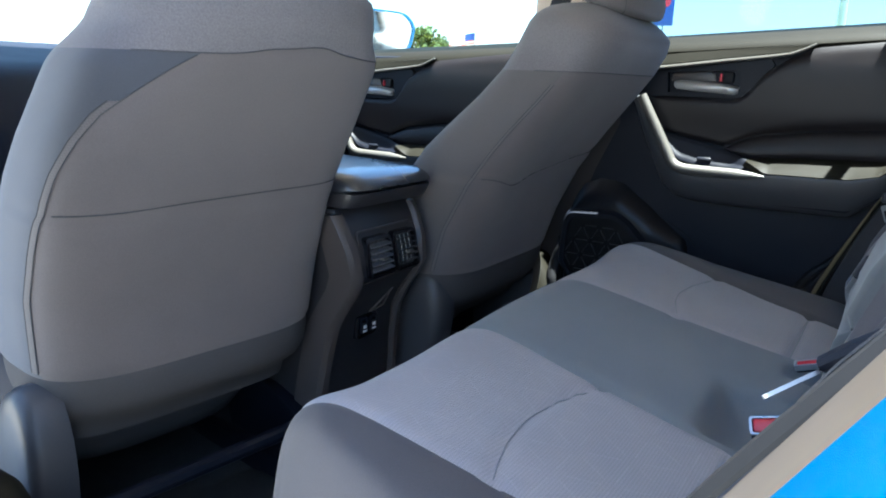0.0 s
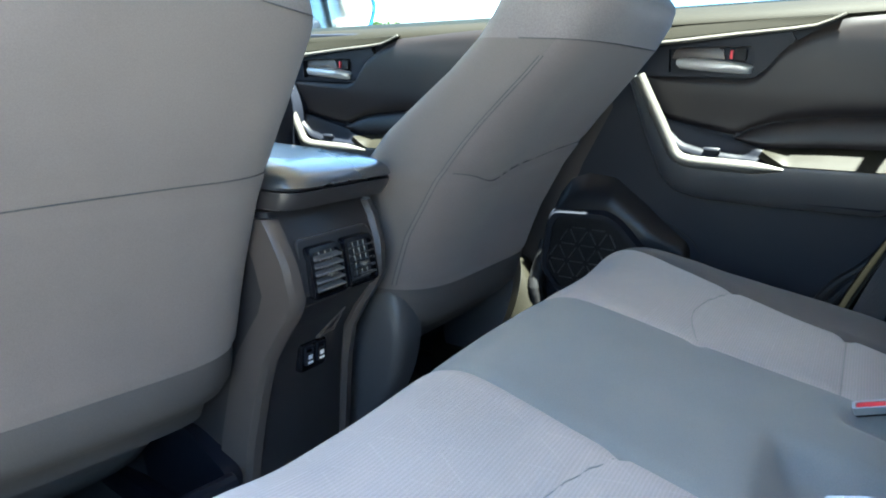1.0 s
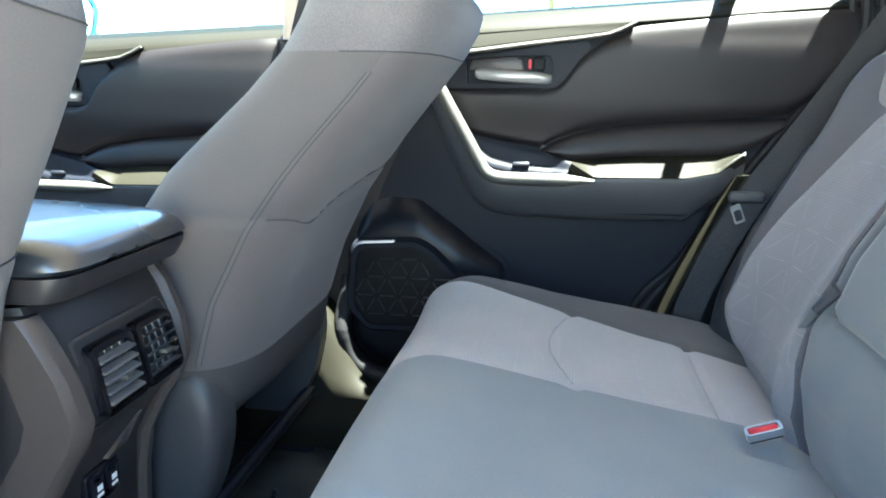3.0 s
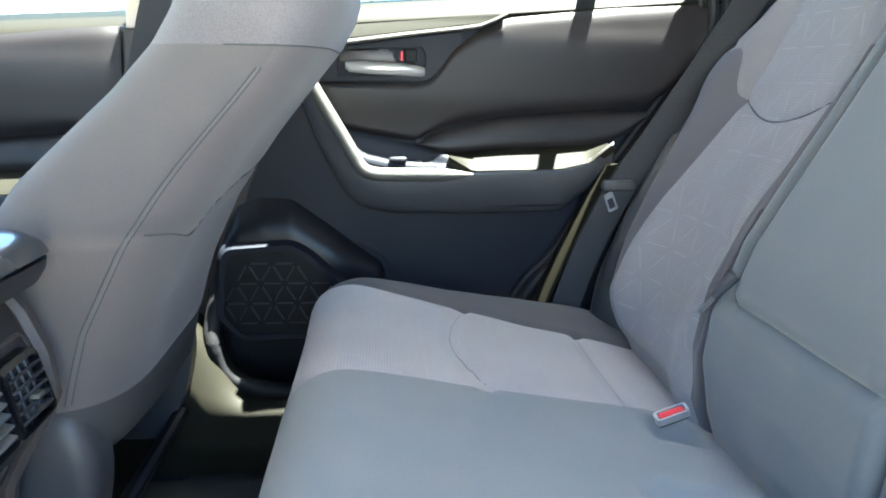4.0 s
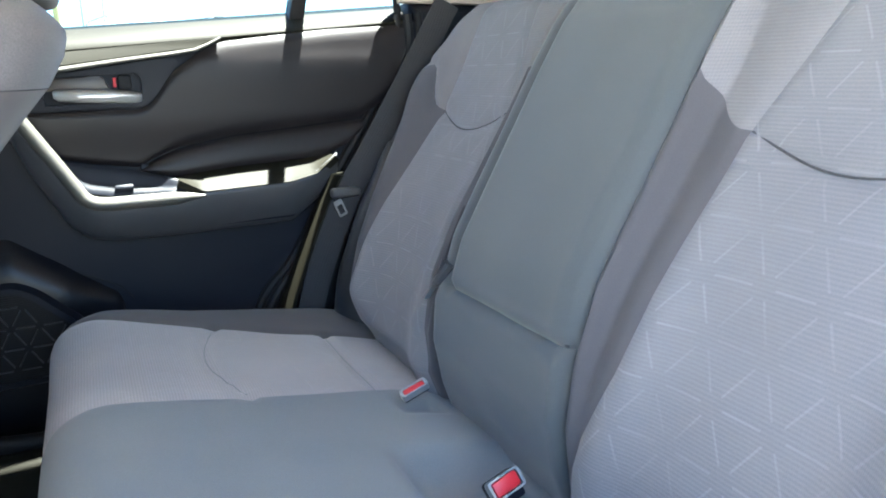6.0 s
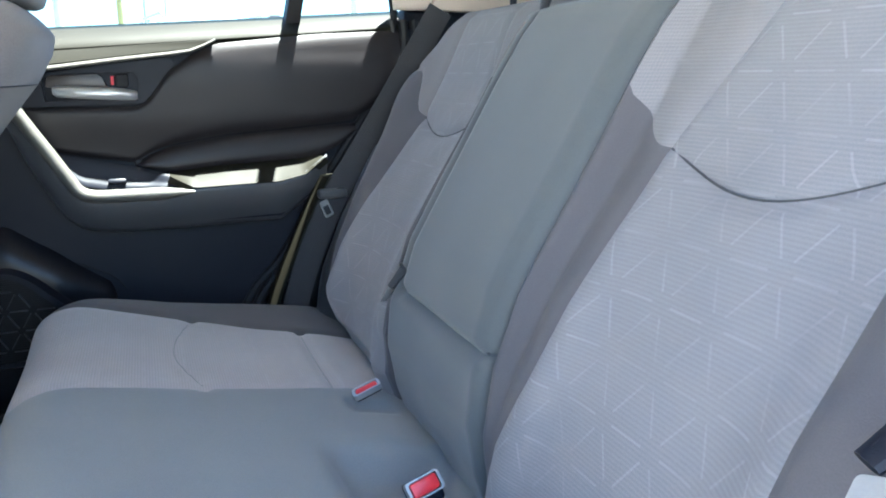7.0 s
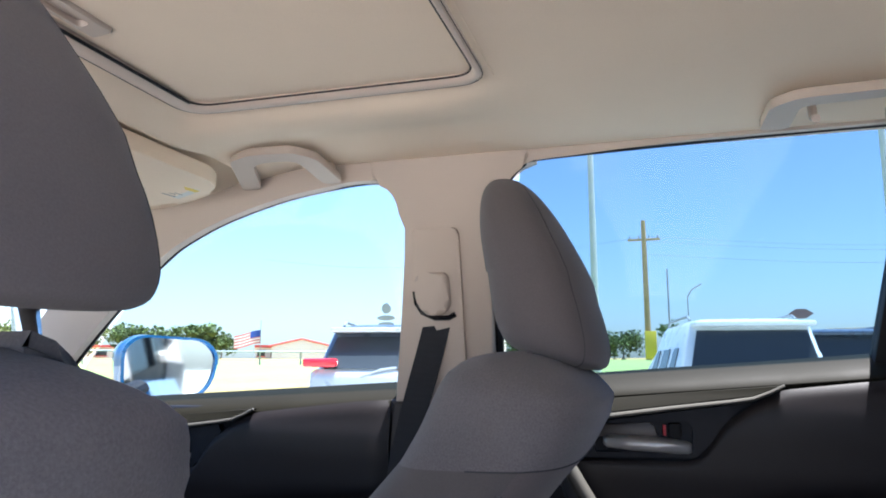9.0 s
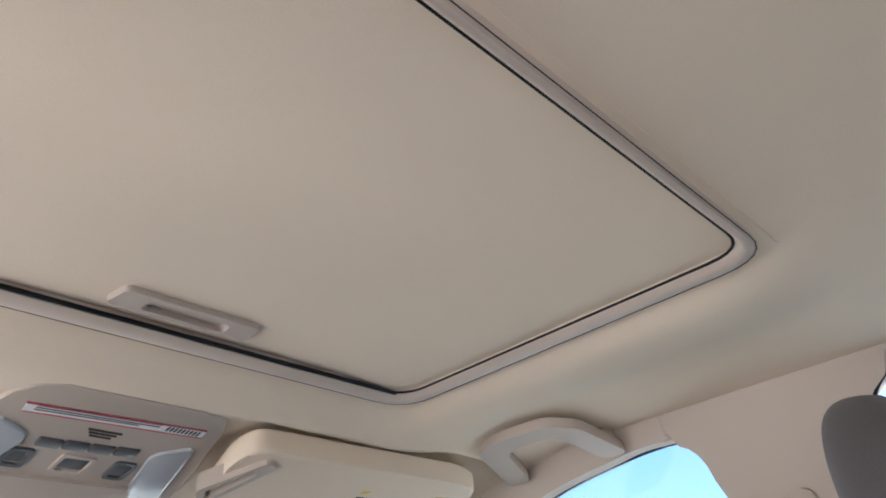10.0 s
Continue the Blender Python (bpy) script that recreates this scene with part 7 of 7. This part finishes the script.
for q in range(7):
    u_ = 1.15 * q / 6
    base = up(30.0, 82, 2.46 - 0.22 * u_ + 0.10 * math.sin(u_ * 2.1)) + fl_side * u_ + Vector((0.25 * math.sin(u_ * 1.9) - 0.02, 0, 0))
    rings.append([base, base + Vector((0.01, 0, 0)), base + Vector((0.01, 0, 0.71)), base + Vector((0, 0, 0.71))])
loft(bm, rings)
part("canton", bm, SIGN_BLUE, fl, "dark blue corner field")


def tree(az, d, h, spread, seed, n=900):
    rnd = random.Random(seed)
    t = thing("tree", up(az, d), "leafy green tree with an uneven crown", "tree", "trees")
    base = up(az, d)
    bm = bmesh.new()
    tube(bm, [base + Vector((0.1 * math.sin(k), 0.1 * math.cos(k * 2), k * h * 0.12)) for k in range(5)], lambda q: h * 0.03 * (1 - 0.5 * q), 8)
    limbs = []
    for k in range(6):
        a = k * 1.05 + rnd.random()
        tip = base + Vector((math.cos(a) * spread * 0.5, math.sin(a) * spread * 0.5, h * (0.6 + 0.25 * rnd.random())))
        limbs.append(tip)
        tube(bm, [base + Vector((0, 0, h * 0.38)), (base + Vector((0, 0, h * 0.45))).lerp(tip, 0.5), tip], lambda q: h * 0.014 * (1 - 0.7 * q), 6)
    part("trunk", bm, BARK, t)
    lobes = [(base + Vector((rnd.uniform(-0.6, 0.6) * spread, rnd.uniform(-0.6, 0.6) * spread, h * rnd.uniform(0.28, 0.85))), rnd.uniform(0.25, 0.5) * spread) for _ in range(11)] + [(p, spread * 0.35) for p in limbs]
    verts, faces = [], []
    for _ in range(n):
        p0, r0 = lobes[rnd.randrange(len(lobes))]
        v = Vector((rnd.gauss(0, 1), rnd.gauss(0, 1), rnd.gauss(0, 0.8)))
        p = p0 + v.normalized() * r0 * rnd.random() ** 0.4
        s_ = h * rnd.uniform(0.035, 0.075)
        ax = [Vector((rnd.uniform(-1, 1), rnd.uniform(-1, 1), rnd.uniform(-1, 1))) * s_ for _ in range(6)]
        i0 = len(verts)
        verts += [p + a for a in ax]
        faces += [(i0, i0 + 1, i0 + 2), (i0, i0 + 2, i0 + 3), (i0 + 3, i0 + 4, i0 + 5), (i0 + 1, i0 + 4, i0 + 2), (i0, i0 + 5, i0 + 4)]
    me = bpy.data.meshes.new("crown")
    me.from_pydata(verts, [], faces)
    me.materials.append(LEAVES)
    ob = new("crown", me)
    ob.parent = t
    ob.matrix_parent_inverse = Matrix.Translation(-t.location)
    return t


for k, (az, d, h, s_) in enumerate([(34.3, 75, 5.5, 2.6), (36.5, 80, 5.0, 2.6), (39.0, 70, 4.8, 2.5), (42, 76, 5.2, 3.0), (46, 70, 4.6, 2.8), (50, 72, 5, 3), (-1.6, 58, 3.9, 2.4), (-3.4, 62, 4.0, 2.4), (2.6, 66, 3.6, 2.6), (4.2, 70, 3.4, 2.2), (6.2, 72, 3.2, 2.4), (8.3, 70, 3.3, 2.4), (10.5, 75, 3.4, 2.6), (32.8, 95, 4.6, 2.2), (56, 70, 5, 3)]):
    tree(az, d, h * 0.66, s_ * 0.85, 100 + k)

# ---- the car's own right door mirror ----
dm = thing("door_mirror", (0.93, 1.18, 1.05), "blue door mirror with a mirror glass", "door mirror")
MIRROR = surface("mirror_glass", (0.9, 0.92, 0.92), 0.01, metal=1.0, var=0.0, bump=0)
face = Matrix.Translation((0.965, 1.195, 1.105)) @ Matrix.Rotation(radians(-30), 4, "Z")
bm = bmesh.new()
rings = []
outline = rounded([(-0.115, -0.060), (-0.118, 0.045), (-0.080, 0.075), (0.085, 0.068), (0.122, 0.030), (0.105, -0.045), (0.06, -0.080), (-0.085, -0.082)], 0.03, 4)
for dpt, k in ((0.0, 1.0), (0.02, 1.03), (0.06, 0.97), (0.09, 0.80), (0.105, 0.5)):
    rings.append([face @ Vector((x * k, dpt, z * k)) for x, z in outline])
loft(bm, rings)
part("housing", bm, BLUE, dm, "blue painted housing", 50)
bm = bmesh.new()
ring_prism(bm, [(x * 1.01, z * 1.01) for x, z in outline], [(x * 0.945, z * 0.93) for x, z in outline], 0.006, -0.010, "y", lambda co: face @ co)
part("rim", bm, BLUE, dm)
bm = bmesh.new()
prism(bm, [(x * 0.955, z * 0.94) for x, z in outline], 0.004, -0.004, "y", 0, 2, lambda co: face @ co)
part("mirror_glass", bm, MIRROR, dm, "reflecting mirror glass")
bm = bmesh.new()
tube(bm, [Vector((0.80, 1.235, 1.035)), Vector((0.86, 1.23, 1.045)), Vector((0.90, 1.225, 1.06))], 0.03, 10, 0.6)
part("arm", bm, BLACK, dm)
